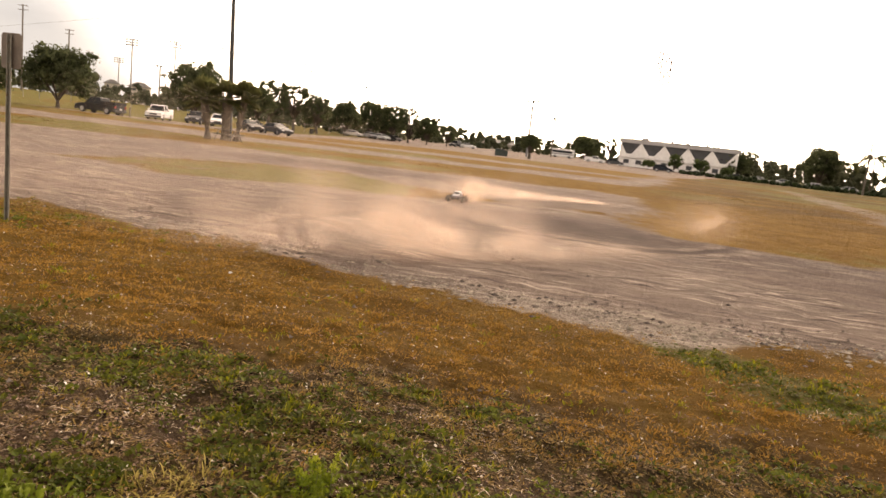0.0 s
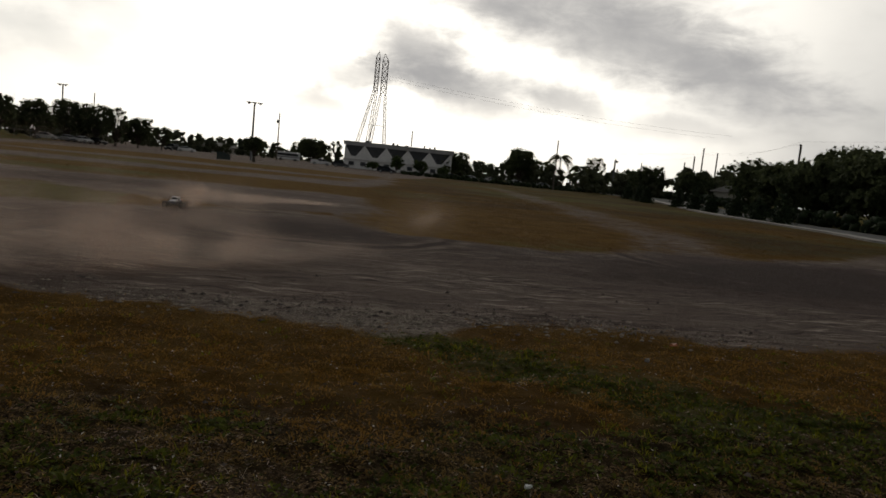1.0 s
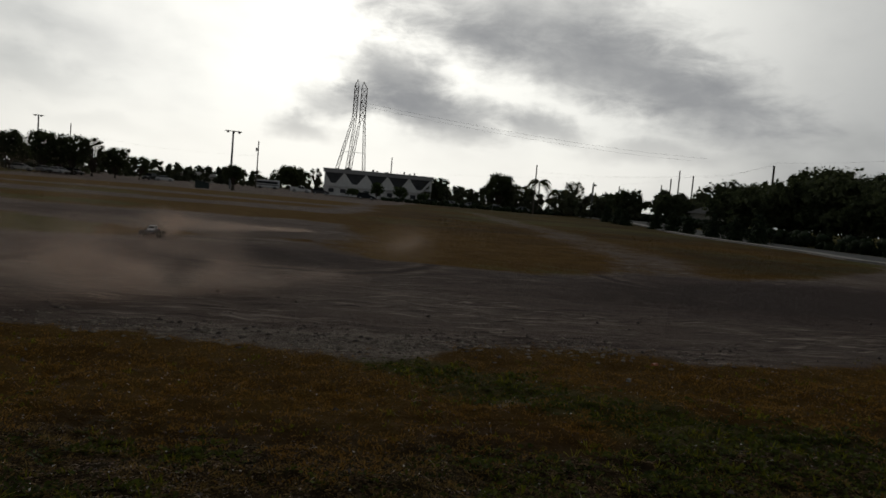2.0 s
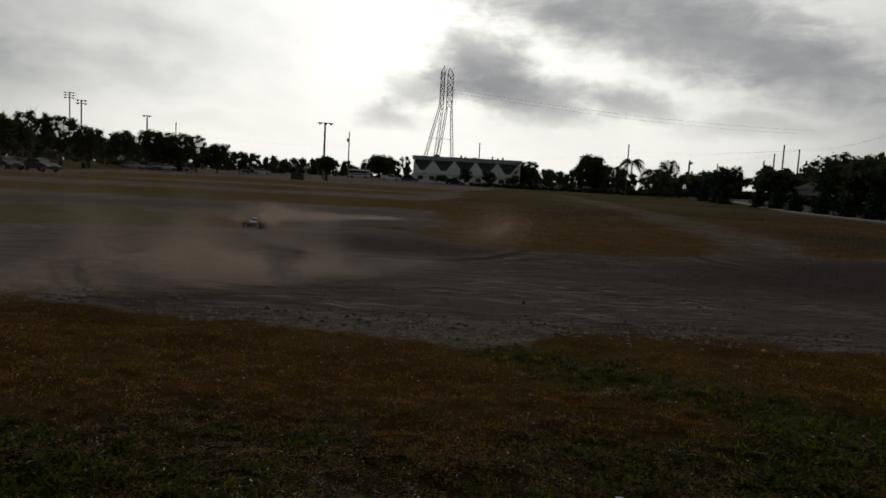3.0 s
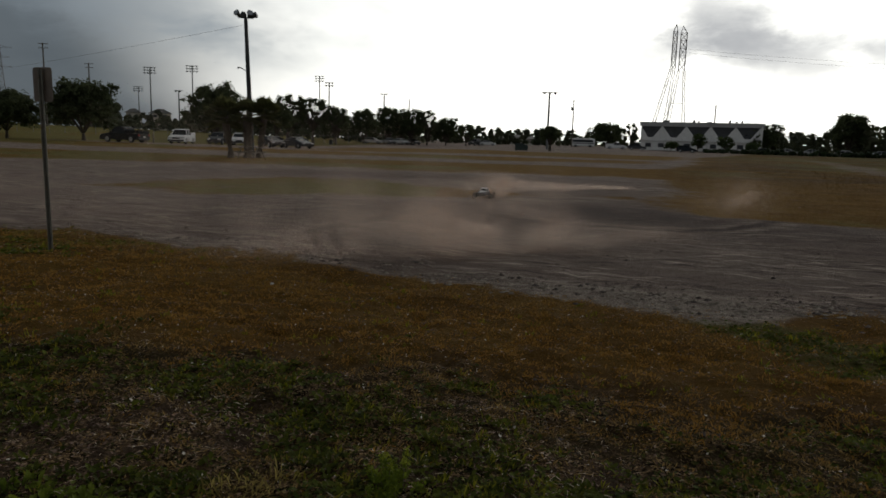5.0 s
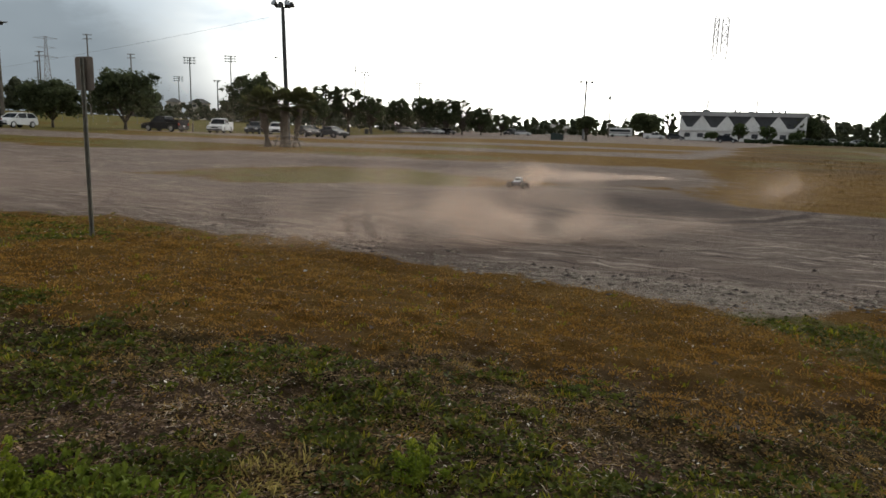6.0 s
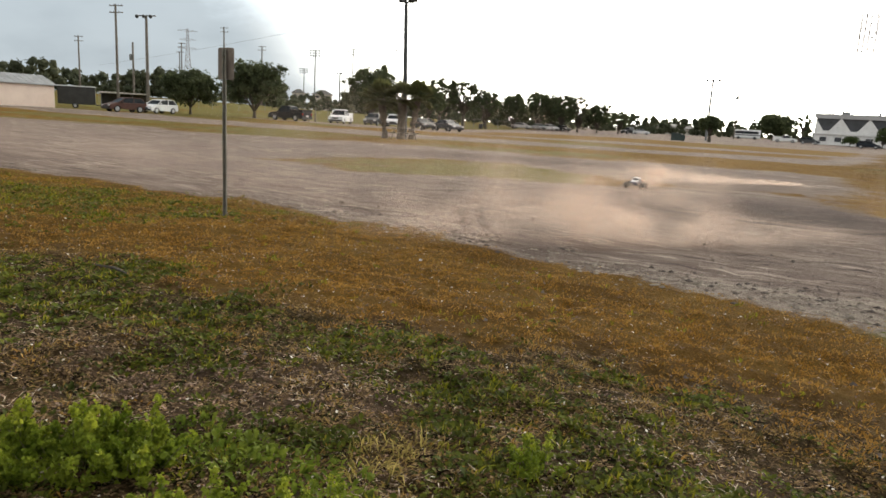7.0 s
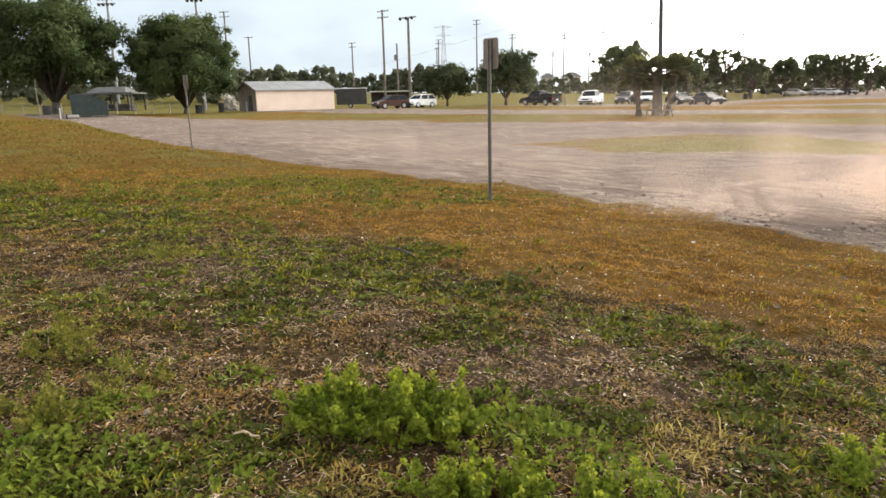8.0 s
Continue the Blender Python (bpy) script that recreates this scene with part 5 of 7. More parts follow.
def fence():
    t = thing("fence", -78.0, 49.0, 0, "low fence of pale posts and one wire along the grass", "fence")
    a, b = Vector((-91.0, 27.0, 0)), Vector((-73.4, 57.0, 0))
    n = 19
    for i in range(n):
        p = a.lerp(b, i / (n - 1))
        h = gz(p.x, p.y) - t.location.z
        part("post", Geo().tube([(p.x + 78.0, p.y - 49.0, h - 0.2), (p.x + 78.0, p.y - 49.0, h + 1.15)], 0.075, 7), M_FENCE, t)
    for z in (0.55, 1.05):
        part("wire", Geo().tube([(a.x + 78.0, a.y - 49.0, gz(a.x, a.y) - t.location.z + z), (b.x + 78.0, b.y - 49.0, gz(b.x, b.y) - t.location.z + z)], 0.02, 4), M_GALV, t)


fence()


def far_fence():
    t = thing("chain_fence", -60.0, 120.0, 0, "long grey chain fence behind the car park", "fence")
    for i in range(60):
        a = radians(8 + 58 * i / 59)
        d = 150
        x, y = -math.sin(a) * d, math.cos(a) * d
        part("post", Geo().tube([(x + 60, y - 120, gz(x, y) - t.location.z - 0.2), (x + 60, y - 120, gz(x, y) - t.location.z + 1.6)], 0.035, 5), M_GALV, t)
    pts = []
    for i in range(60):
        a = radians(8 + 58 * i / 59)
        x, y = -math.sin(a) * 150, math.cos(a) * 150
        pts.append((x + 60, y - 120, gz(x, y) - t.location.z + 1.6))
    part("rail", Geo().tube(pts, 0.02, 5), M_GALV, t)


far_fence()


def house_far(x, y, w1, h, label, z, roof):
    t = thing("distant_house", x, y, 20, label, "house", "distant houses", z=z)
    part("wall", Geo().box(w1, w1 * 0.8, h, 0, 0, 0), M_FENCE, t)
    part("roof", Geo().loft([[(-w1 * 0.6, -w1 * 0.5, h), (w1 * 0.6, -w1 * 0.5, h), (w1 * 0.6, w1 * 0.5, h), (-w1 * 0.6, w1 * 0.5, h)], [(-w1 * 0.15, -0.1, h + roof), (w1 * 0.15, -0.1, h + roof), (w1 * 0.15, 0.1, h + roof), (-w1 * 0.15, 0.1, h + roof)]]), M_FAR_ROOF, t)
    for xx in (-w1 * 0.25, w1 * 0.25):
        part("window", Geo().box(w1 * 0.16, 0.1, h * 0.12, xx, -w1 * 0.4 - 0.03, h * 0.82), M_DARK_RECESS, t)


house_far(-131.7, 269.5, 5.0, 8.4, "far tan house with a hipped roof above the trees", 0.5, 1.6)
house_far(-122.8, 273.7, 7.5, 8.3, "far tan house with a broad hipped roof above trees", 0.5, 1.9)
house_far(22.9, 299.0, 13.0, 2.6, "far low house with a grey roof beyond the field", 0.4, 1.6)
house_far(21.0, 332.0, 16.0, 3.0, "far low house with a grey roof beyond the field", 0.5, 1.6)
house_far(92.5, 95.0, 5.0, 2.4, "small pale house behind the conical shrubs", 0.8, 1.4)


# ---- vehicles ----
def paint(name, c):
    return surface("paint_" + name, c, tuple(min(1, 1.12 * v + 0.004) for v in c), 1.5, 0.5, 0.0, 0, c3=tuple(0.8 * v for v in c))


PAINTS = {"white": paint("white", (0.66, 0.66, 0.66)), "black": paint("black", (0.016, 0.017, 0.018)), "rust": paint("rust", (0.085, 0.045, 0.036)), "grey": paint("grey", (0.06, 0.062, 0.066)), "navy": paint("navy", (0.018, 0.022, 0.03)), "silver": paint("silver", (0.36, 0.37, 0.38))}


for glossy in (*PAINTS.values(), M_GLASS):
    glossy.node_tree.nodes["Principled BSDF"].inputs["Specular IOR Level"].default_value = 0.08


def car(style, colour, x, y, rz, label, group="parked cars", z=None):
    """A parked vehicle, nose along its x axis."""
    L, W, H, hood, belt, c0, c1, r0, r1, wr = {
        "sedan": (4.7, 1.8, 1.45, 0.92, 0.98, -1.75, 1.15, -1.05, 0.35, 0.33),
        "suv": (4.6, 1.88, 1.70, 1.04, 1.10, -2.2, 1.15, -1.72, 0.30, 0.37),
        "jeep": (4.2, 1.86, 1.85, 1.10, 1.12, -2.0, 0.7, -1.95, 0.45, 0.40),
        "pickup": (5.7, 1.98, 1.88, 1.12, 1.14, -0.75, 1.35, -0.55, 0.65, 0.40)}[style]
    t = thing("pickup_truck" if style == "pickup" else "car", x, y, rz, label, "truck" if style == "pickup" else "car", group, z=z)
    pm = PAINTS[colour]
    wb = L * 0.30
    low = 0.30
    prof = [(-L / 2, low + 0.12), (-L / 2 + 0.05, belt - 0.12), (-L / 2 + 0.14, belt), (c0, belt + 0.02), (c1, belt), (L / 2 - 0.5, hood - 0.1), (L / 2 - 0.08, hood - 0.24), (L / 2, low + 0.28), (L / 2 - 0.05, low)]
    arch = []
    for cx in (wb, -wb):
        for k in range(7):
            a = radians(180 * k / 6)
            arch.append((cx + (wr + 0.06) * math.cos(a), max(low, wr + (wr + 0.06) * math.sin(a))))
    prof2 = prof + [(wb + wr + 0.08, low)] + arch[:7] + [(-wb + wr + 0.08, low)] + arch[7:] + [(-L / 2 + 0.2, low)]
    body = Geo()
    rings = []
    for yy, tuck in ((-W / 2, 0.07), (-W / 2 + 0.10, 0.02), (-W / 2 + 0.3, 0.0), (W / 2 - 0.3, 0.0), (W / 2 - 0.10, 0.02), (W / 2, 0.07)):
        rings.append([(px * (1 - tuck * 0.35), yy, pz - (tuck if pz > 0.7 else 0.0)) for px, pz in reversed(prof2)])
    body.loft(rings)
    part("body", body, pm, t, bevel=0.03)
    iw, tw = W / 2 - 0.07, W / 2 - 0.27
    mid_x = (r0 + r1) / 2

    def half_at(z):
        return iw + (tw - iw) * (z - belt) / (H - belt)

    def hoop(line, out=0.0):
        return [[(px, sgn * (half_at(pz) + out), pz) for px, pz in line] for sgn in (-1, 1)]

    line = [(c0, belt - 0.02), (r0 - 0.1, H - 0.16), (r0 + 0.1, H - 0.07), (mid_x, H - 0.03), (r1 - 0.1, H - 0.07), (r1 + 0.14, H - 0.18), (c1, belt - 0.02)]
    part("window_glass", Geo().loft(hoop(line)), M_GLASS, t, "dark tinted glass", bevel=0.02)
    cap = [(r0 - 0.06, H - 0.12), (r0 + 0.1, H - 0.04), (mid_x, H), (r1 - 0.1, H - 0.04), (r1 + 0.06, H - 0.12), (r1 - 0.06, H - 0.12), (mid_x, H - 0.06), (r0 + 0.06, H - 0.12)]
    part("roof", Geo().loft(hoop(cap, 0.015)), pm, t, bevel=0.02)
    for s in (-1, 1):
        for lo, hi in (((c0, belt), (r0, H - 0.08)), ((c1, belt), (r1, H - 0.08)), (((c0 + c1) / 2 - 0.1, belt), ((r0 + r1) / 2 - 0.1, H - 0.08))):
            part("pillar", Geo().tube([(lo[0], s * (iw + 0.005), lo[1] - 0.03), (hi[0], s * (tw + 0.012), hi[1])], 0.045, 5), pm, t)
        part("mirror", Geo().box(0.12, 0.2, 0.14, c1 - 0.35, s * (W / 2 + 0.08), belt + 0.03), pm, t, bevel=0.02)
        part("headlight", Geo().box(0.12, 0.38, 0.16, L / 2 - 0.1, s * (W / 2 - 0.28), hood - 0.38), M_HEADLAMP, t, bevel=0.02)
        part("tail_light", Geo().box(0.1, 0.24, 0.26, -L / 2 + 0.07, s * (W / 2 - 0.16), belt - 0.36), M_REDLAMP, t, bevel=0.02)
        for cx in (wb, -wb):
            wheel = part("wheel", Geo().wheel(cx, s * (W / 2 - 0.12), wr, wr, 0.24), M_TYRE, t)
            part("rim", Geo().wheel(cx, s * (W / 2 - 0.005), wr, wr * 0.66, 0.03, 12), M_RIM, wheel)
    part("bumper", Geo().box(0.16, W - 0.1, 0.2, L / 2 - 0.04, 0, low + 0.04), M_BLACK, t, bevel=0.04)
    part("bumper", Geo().box(0.16, W - 0.1, 0.2, -L / 2 + 0.05, 0, low + 0.06), M_BLACK, t, bevel=0.04)
    part("grille", Geo().box(0.06, W * 0.45, 0.2, L / 2 - 0.02, 0, hood - 0.5), M_BLACK, t)
    part("number_plate", Geo().box(0.03, 0.4, 0.16, -L / 2 - 0.005, 0, low + 0.32), M_HEADLAMP, t)
    if style == "pickup":
        bed = Geo()
        for s in (-1, 1):
            bed.box(L / 2 + c0 - 0.1, 0.09, 0.34, (-L / 2 + c0) / 2, s * (W / 2 - 0.07), belt - 0.02)
        bed.box(0.08, W - 0.1, 0.34, -L / 2 + 0.1, 0, belt - 0.02)
        part("cargo_bed", bed, pm, t)
    return t


car("suv", "rust", -56.4, 70.2, -112, "dark rust-red sport utility car at the lot edge")
car("suv", "white", -54.6, 74.0, -96, "white sport utility car parked at the lot edge")
car("pickup", "black", -41.4, 82.2, 165, "black pickup truck parked beside the oaks")
car("pickup", "white", -36.7, 87.6, -82, "white pickup truck parked facing the field")
car("suv", "navy", -33.6, 92.1, -86, "dark blue sport utility car parked behind palms")
car("suv", "white", -31.2, 93.5, -76, "white sport utility car parked behind palms")
car("sedan", "black", -24.9, 86.4, -52, "black sedan parked behind the palms")
car("sedan", "navy", -27.0, 95.0, -52, "dark sedan parked in the second row")
car("sedan", "grey", -21.8, 87.3, -42, "grey sedan parked behind the palms")
car("sedan", "white", -23.0, 163.3, -5, "white sedan in the far row of cars")
car("sedan", "silver", -19.4, 166.8, -60, "silver sedan in the far row of cars")
car("sedan", "white", -16.7, 166.5, -40, "white sedan in the far row of cars")
car("sedan", "black", -14.0, 169.0, -50, "black sedan in the far row of cars")
car("jeep", "black", 1.1, 189.9, -120, "dark off-road car at the end of the field")
car("sedan", "white", 4.6, 191.5, 0, "white sedan at the end of the field")
car("pickup", "white", 39.4, 190.9, -10, "white pickup truck by the white building")
car("suv", "grey", 44.0, 186.5, -15, "grey car by the white building")
car("suv", "navy", 51.3, 168.0, -20, "dark car by the white building")
for i, (cx, cy, col) in enumerate(((74.0, 166.0, "white"), (78.5, 163.0, "silver"), (84.0, 159.5, "white"), (69.5, 168.0, "grey"), (90.0, 156.0, "silver"))):
    car("sedan", col, cx, cy, -25 + 7 * (i % 3), "parked " + col + " car behind the hedge")


def trailer():
    t = thing("cargo_trailer", -70.1, 78.2, 40, "dark enclosed cargo trailer with a pale roof edge", "trailer")
    part("body", Geo().box(4.4, 2.1, 2.3, 0, 0, 0.5), M_TRAILER, t, bevel=0.06)
    part("roof_edge", Geo().box(4.5, 2.2, 0.12, 0, 0, 2.76), M_WHITE, t, bevel=0.03)
    part("door", Geo().box(0.8, 0.04, 1.7, 0.6, -1.06, 0.65), M_TRAILER, t)
    for s in (-1, 1):
        w1 = part("wheel", Geo().wheel(-0.2, s * 0.98, 0.34, 0.34, 0.2), M_TYRE, t)
        part("rim", Geo().wheel(-0.2, s * 1.07, 0.34, 0.2, 0.03, 12), M_RIM, w1)
    part("tow_bar", Geo().tube([(2.2, 0, 0.5), (3.3, 0, 0.45)], 0.06, 6), M_DARKSTEEL, t)
    part("jack_stand", Geo().tube([(3.1, 0, 0), (3.1, 0, 0.5)], 0.04, 6), M_DARKSTEEL, t)


trailer()


def bus():
    t = thing("bus", 36.2, 227.0, 172, "white bus with a blue stripe beyond the field", "bus")
    part("body", Geo().box(7.4, 2.4, 2.4, 0, 0, 0.45), M_WHITE, t, bevel=0.12)
    part("window_glass", Geo().box(6.4, 2.44, 0.75, 0.1, 0, 1.65), M_GLASS, t)
    part("stripe", Geo().box(7.2, 2.43, 0.25, 0, 0, 1.15), PAINTS["navy"], t, "blue stripe")
    for cx in (2.3, -2.2):
        for s in (-1, 1):
            part("wheel", Geo().wheel(cx, s * 1.1, 0.45, 0.45, 0.26), M_TYRE, t)


bus()


def bench_table():
    t = thing("picnic_table", -14.95, 47.0, -14, "weathered wooden picnic table at the foot of palms", "table")
    for k in range(4):
        part("plank", Geo().box(1.7, 0.16, 0.04, 0, -0.27 + 0.18 * k, 0.72), M_WOOD_POLE, t)
    for s in (-1, 1):
        part("seat", Geo().box(1.7, 0.24, 0.04, 0, s * 0.68, 0.44), M_WOOD_POLE, t)
        part("leg_frame", Geo().tube([(s * 0.6, -0.72, 0), (s * 0.6, -0.25, 0.72)], 0.045, 4).tube([(s * 0.6, 0.72, 0), (s * 0.6, 0.25, 0.72)], 0.045, 4).box(0.05, 1.5, 0.09, s * 0.6, 0, 0.37), M_WOOD_POLE, t)


bench_table()


# ---- pavement along the field's far side ----
def pavement():
    line = [Vector((37.5, 10, 0)), Vector((41, 30, 0)), Vector((45.2, 36, 0)), Vector((48.4, 43, 0)), Vector((54, 56, 0)), Vector((67, 80, 0)), Vector((94, 133, 0)), Vector((120, 186, 0))]
    pts = []
    for a, b in zip(line, line[1:]):
        n = max(2, int((b - a).length / 1.5))
        pts += [a.lerp(b, i / n) for i in range(n)]
    pts.append(line[-1])
    g, road = Geo(), Geo()
    for geo, lo, hi, h in ((g, 0.0, 1.5, 0.13), (road, 1.7, 8.6, 0.05)):
        ringed = []
        for i, p in enumerate(pts):
            d = (pts[min(i + 1, len(pts) - 1)] - pts[max(i - 1, 0)]).normalized()
            s = Vector((d.y, -d.x, 0))
            a, b = p + s * lo, p + s * hi
            za, zb = gz(a.x, a.y), gz(b.x, b.y)
            ringed.append([(a.x, a.y, za - 0.3), (b.x, b.y, zb - 0.3), (b.x, b.y, zb + h), (a.x, a.y, za + h)])
        geo.loft(ringed)
    tagged(part("pavement", g, M_CONCRETE), "pale concrete pavement along the edge of the field", "pavement", kind="structure")
    tagged(part("road", road, M_ASPHALT), "narrow asphalt road behind the pavement", "road", kind="structure")
    # clipped hedge behind the road
    rng = np.random.default_rng(3)
    cs, rs = [], []
    for i, p in enumerate(pts):
        d = (pts[min(i + 1, len(pts) - 1)] - pts[max(i - 1, 0)]).normalized()
        q = p + Vector((d.y, -d.x, 0)) * 10.5
        for k in range(3):
            cs.append((q.x + rng.normal() * 0.5, q.y + rng.normal() * 0.5, gz(q.x, q.y) + 0.35 + 0.4 * k))
            rs.append(0.75)
    for i in range(40):
        q = Vector((57, 170, 0)).lerp(Vector((101, 146, 0)), i / 39)
        for k in range(3):
            cs.append((q.x + rng.normal() * 0.6, q.y + rng.normal() * 0.6, gz(q.x, q.y) + 0.3 + 0.35 * k * rng.random()))
            rs.append(0.8)
    ob = new("hedge", leaf_cloud("hedge", cs, rs, 22000, 0.16, M_CONIFER, rng, 0.8, 0.3, core=0.8, rings=4))
    tagged(ob, "long dark clipped hedge behind the road", "hedge", kind="stuff")


pavement()


# ---- the radio-controlled truck ----
M_SHELL_WHITE = surface("shell_white", (0.55, 0.55, 0.57), (0.68, 0.68, 0.70), 8, 0.35, bump=0)
M_SHELL_BLUE = surface("shell_blue", (0.016, 0.020, 0.042), (0.03, 0.04, 0.09), 8, 0.35, bump=0)
M_SHELL_ORANGE = surface("shell_orange", (0.42, 0.10, 0.02), (0.5, 0.14, 0.03), 8, 0.4, bump=0)


def model_truck():
    t = thing("model_truck", 0.40, 19.5, 252, "white and blue model monster truck with huge black tyres", "toy truck")
    part("chassis", Geo().box(0.42, 0.13, 0.03, 0, 0, 0.095), M_BLACK, t, bevel=0.008)
    part("gearbox", Geo().box(0.09, 0.10, 0.07, 0.17, 0, 0.09).box(0.09, 0.10, 0.07, -0.17, 0, 0.09), M_BLACK, t, bevel=0.008)
    lower = [(-0.25, 0.16), (-0.255, 0.20), (-0.14, 0.215), (0.10, 0.215), (0.26, 0.19), (0.285, 0.155), (0.25, 0.135), (-0.22, 0.135)]
    shell = part("body_shell", Geo().prism(lower, -0.105, 0.105), M_SHELL_BLUE, t, "blue lower half of the shell", bevel=0.012)
    part("hood", Geo().loft([[(0.07, -0.09, 0.212), (0.25, -0.08, 0.19), (0.25, 0.08, 0.19), (0.07, 0.09, 0.212)], [(0.08, -0.075, 0.232), (0.22, -0.065, 0.212), (0.22, 0.065, 0.212), (0.08, 0.075, 0.232)]]), M_SHELL_WHITE, shell, "white hood")
    part("cab_glass", Geo().loft([[(-0.13, -0.088, 0.21), (0.11, -0.088, 0.21), (0.11, 0.088, 0.21), (-0.13, 0.088, 0.21)], [(-0.09, -0.068, 0.285), (0.03, -0.068, 0.285), (0.03, 0.068, 0.285), (-0.09, 0.068, 0.285)]]), M_GLASS, shell, "dark cab windows")
    part("roof", Geo().box(0.145, 0.15, 0.018, -0.03, 0, 0.283), M_SHELL_WHITE, shell, "white roof", bevel=0.007)
    for s in (-1, 1):
        part("pillar", Geo().tube([(0.11, s * 0.09, 0.21), (0.035, s * 0.07, 0.288)], 0.009, 5), M_SHELL_WHITE, shell)
        part("pillar", Geo().tube([(-0.13, s * 0.09, 0.21), (-0.095, s * 0.07, 0.288)], 0.011, 5), M_SHELL_WHITE, shell)
    part("tail_panel", Geo().box(0.03, 0.20, 0.05, -0.262, 0, 0.175), M_SHELL_ORANGE, shell, "orange tail panel", bevel=0.006)
    part("front_bumper", Geo().box(0.035, 0.20, 0.05, 0.295, 0, 0.09), M_BLACK, t, bevel=0.01)
    part("rear_bumper", Geo().tube([(-0.27, -0.11, 0.11), (-0.31, -0.08, 0.10), (-0.31, 0.08, 0.10), (-0.27, 0.11, 0.11)], 0.01, 6), M_BLACK, t)
    for cx in (0.185, -0.185):
        for s in (-1, 1):
            part("suspension_arm", Geo().tube([(cx - 0.03, s * 0.05, 0.095), (cx, s * 0.17, 0.088)], 0.008, 5).tube([(cx + 0.03, s * 0.05, 0.095), (cx, s * 0.17, 0.088)], 0.008, 5), M_BLACK, t)
            part("shock_absorber", Geo().tube([(cx, s * 0.07, 0.19), (cx, s * 0.11, 0.14), (cx, s * 0.14, 0.10)], [0.014, 0.012, 0.006], 8), M_GALV, t)
            part("axle", Geo().tube([(cx, s * 0.05, 0.09), (cx, s * 0.2, 0.088)], 0.007, 6), M_GALV, t)
            wheel = part("wheel", Geo().wheel(cx, s * 0.215, 0.09, 0.09, 0.105, 20, 0.3), M_TYRE, t)
            part("rim", Geo().wheel(cx, s * 0.24, 0.09, 0.05, 0.066, 12), M_DARKSTEEL, wheel)
            lugs = Geo()
            for k in range(20):
                a = 2 * math.pi * k / 20
                m = Matrix.Translation((cx + 0.09 * math.cos(a), s * 0.215, 0.09 + 0.09 * math.sin(a))) @ Matrix.Rotation(-a, 4, "Y")
                lugs.box(0.012, 0.042, 0.013, 0, (0.022 if k % 2 else -0.022), -0.006, 0, m)
            part("tread", lugs, M_TYRE, wheel)
    part("antenna", Geo().tube([(-0.05, 0.08, 0.21), (-0.09, 0.09, 0.42)], 0.0025, 4), M_BLACK, t)


model_truck()


# ---- dust hanging over the track ----
def dust_material():
    m = bpy.data.materials.new("airborne_dust")
    m.use_nodes = True
    t = Tree(m.node_tree)
    d = m.node_tree.nodes.new("ShaderNodeBsdfDiffuse")
    tr = m.node_tree.nodes.new("ShaderNodeBsdfTranslucent")
    d.inputs["Color"].default_value = (0.64, 0.55, 0.48, 1)
    tr.inputs["Color"].default_value = (0.86, 0.67, 0.55, 1)
    mx = m.node_tree.nodes.new("ShaderNodeMixShader")
    mx.inputs[0].default_value = 0.85
    t.link(d.outputs[0], mx.inputs[1])
    t.link(tr.outputs[0], mx.inputs[2])
    # a grain stands for a thin wisp that lets most of the light by
    thin = m.node_tree.nodes.new("ShaderNodeMixShader")
    thin.inputs[0].default_value = 0.22
    t.link(m.node_tree.nodes.new("ShaderNodeBsdfTransparent").outputs[0], thin.inputs[1])
    t.link(mx.outputs[0], thin.inputs[2])
    t.link(thin.outputs[0], m.node_tree.nodes["Material Output"].inputs[0])
    return m


M_DUST = dust_material()


def dust(puffs, seed, label, size=0.0075):
    """Fine floating grains: each puff is x, y, z, radius along, radius up, number of grains."""
    rng = np.random.default_rng(seed)
    P = []
    for x, y, z, r, h, n in puffs:
        q = rng.normal(size=(int(n * 2.75), 3)) * np.array([r, r * 0.6, h]) * 0.55
        # wisps: push the grains towards a few curling streaks
        q[:, 2] += h * 0.5 * (grain(q[:, 0] * 2 + x, q[:, 1] * 2 + y, 0.8, seed) - 0.4)
        p = q + np.array([x, y, z])
        keep = grain(p[:, 0] * 1.5 + p[:, 1] * 0.9, p[:, 2] * 2.2 + p[:, 1] * 0.7, 0.6, seed + 3) * 0.6 + grain(p[:, 0] * 3 - p[:, 1] * 1.7, p[:, 2] * 4 + p[:, 1] * 1.1, 0.5, seed + 5) * 0.4 > 0.14 + 0.6 * rng.random(len(p))
        p = p[keep & (p[:, 2] > height(p[:, 0], p[:, 1]) + 0.01)]
        P.append(p)
    p = np.vstack(P)
    n = len(p)
    a = rng.normal(size=(n, 3))
    a *= size / np.linalg.norm(a, axis=1)[:, None]
    b = np.cross(a, rng.normal(size=(n, 3)))
    b = a * 0.45 + b * (0.85 * size / np.linalg.norm(b, axis=1))[:, None]
    v = np.stack([p, p + a, p + b], 1).reshape(-1, 3)
    me = bpy.data.meshes.new("dust_cloud")
    me.from_pydata(v.tolist(), [], (np.arange(n)[:, None] * 3 + np.array([[0, 1, 2]])).tolist())
    me.materials.append(M_DUST)
    tagged(new("dust_cloud", me), label, "dust", kind="stuff")


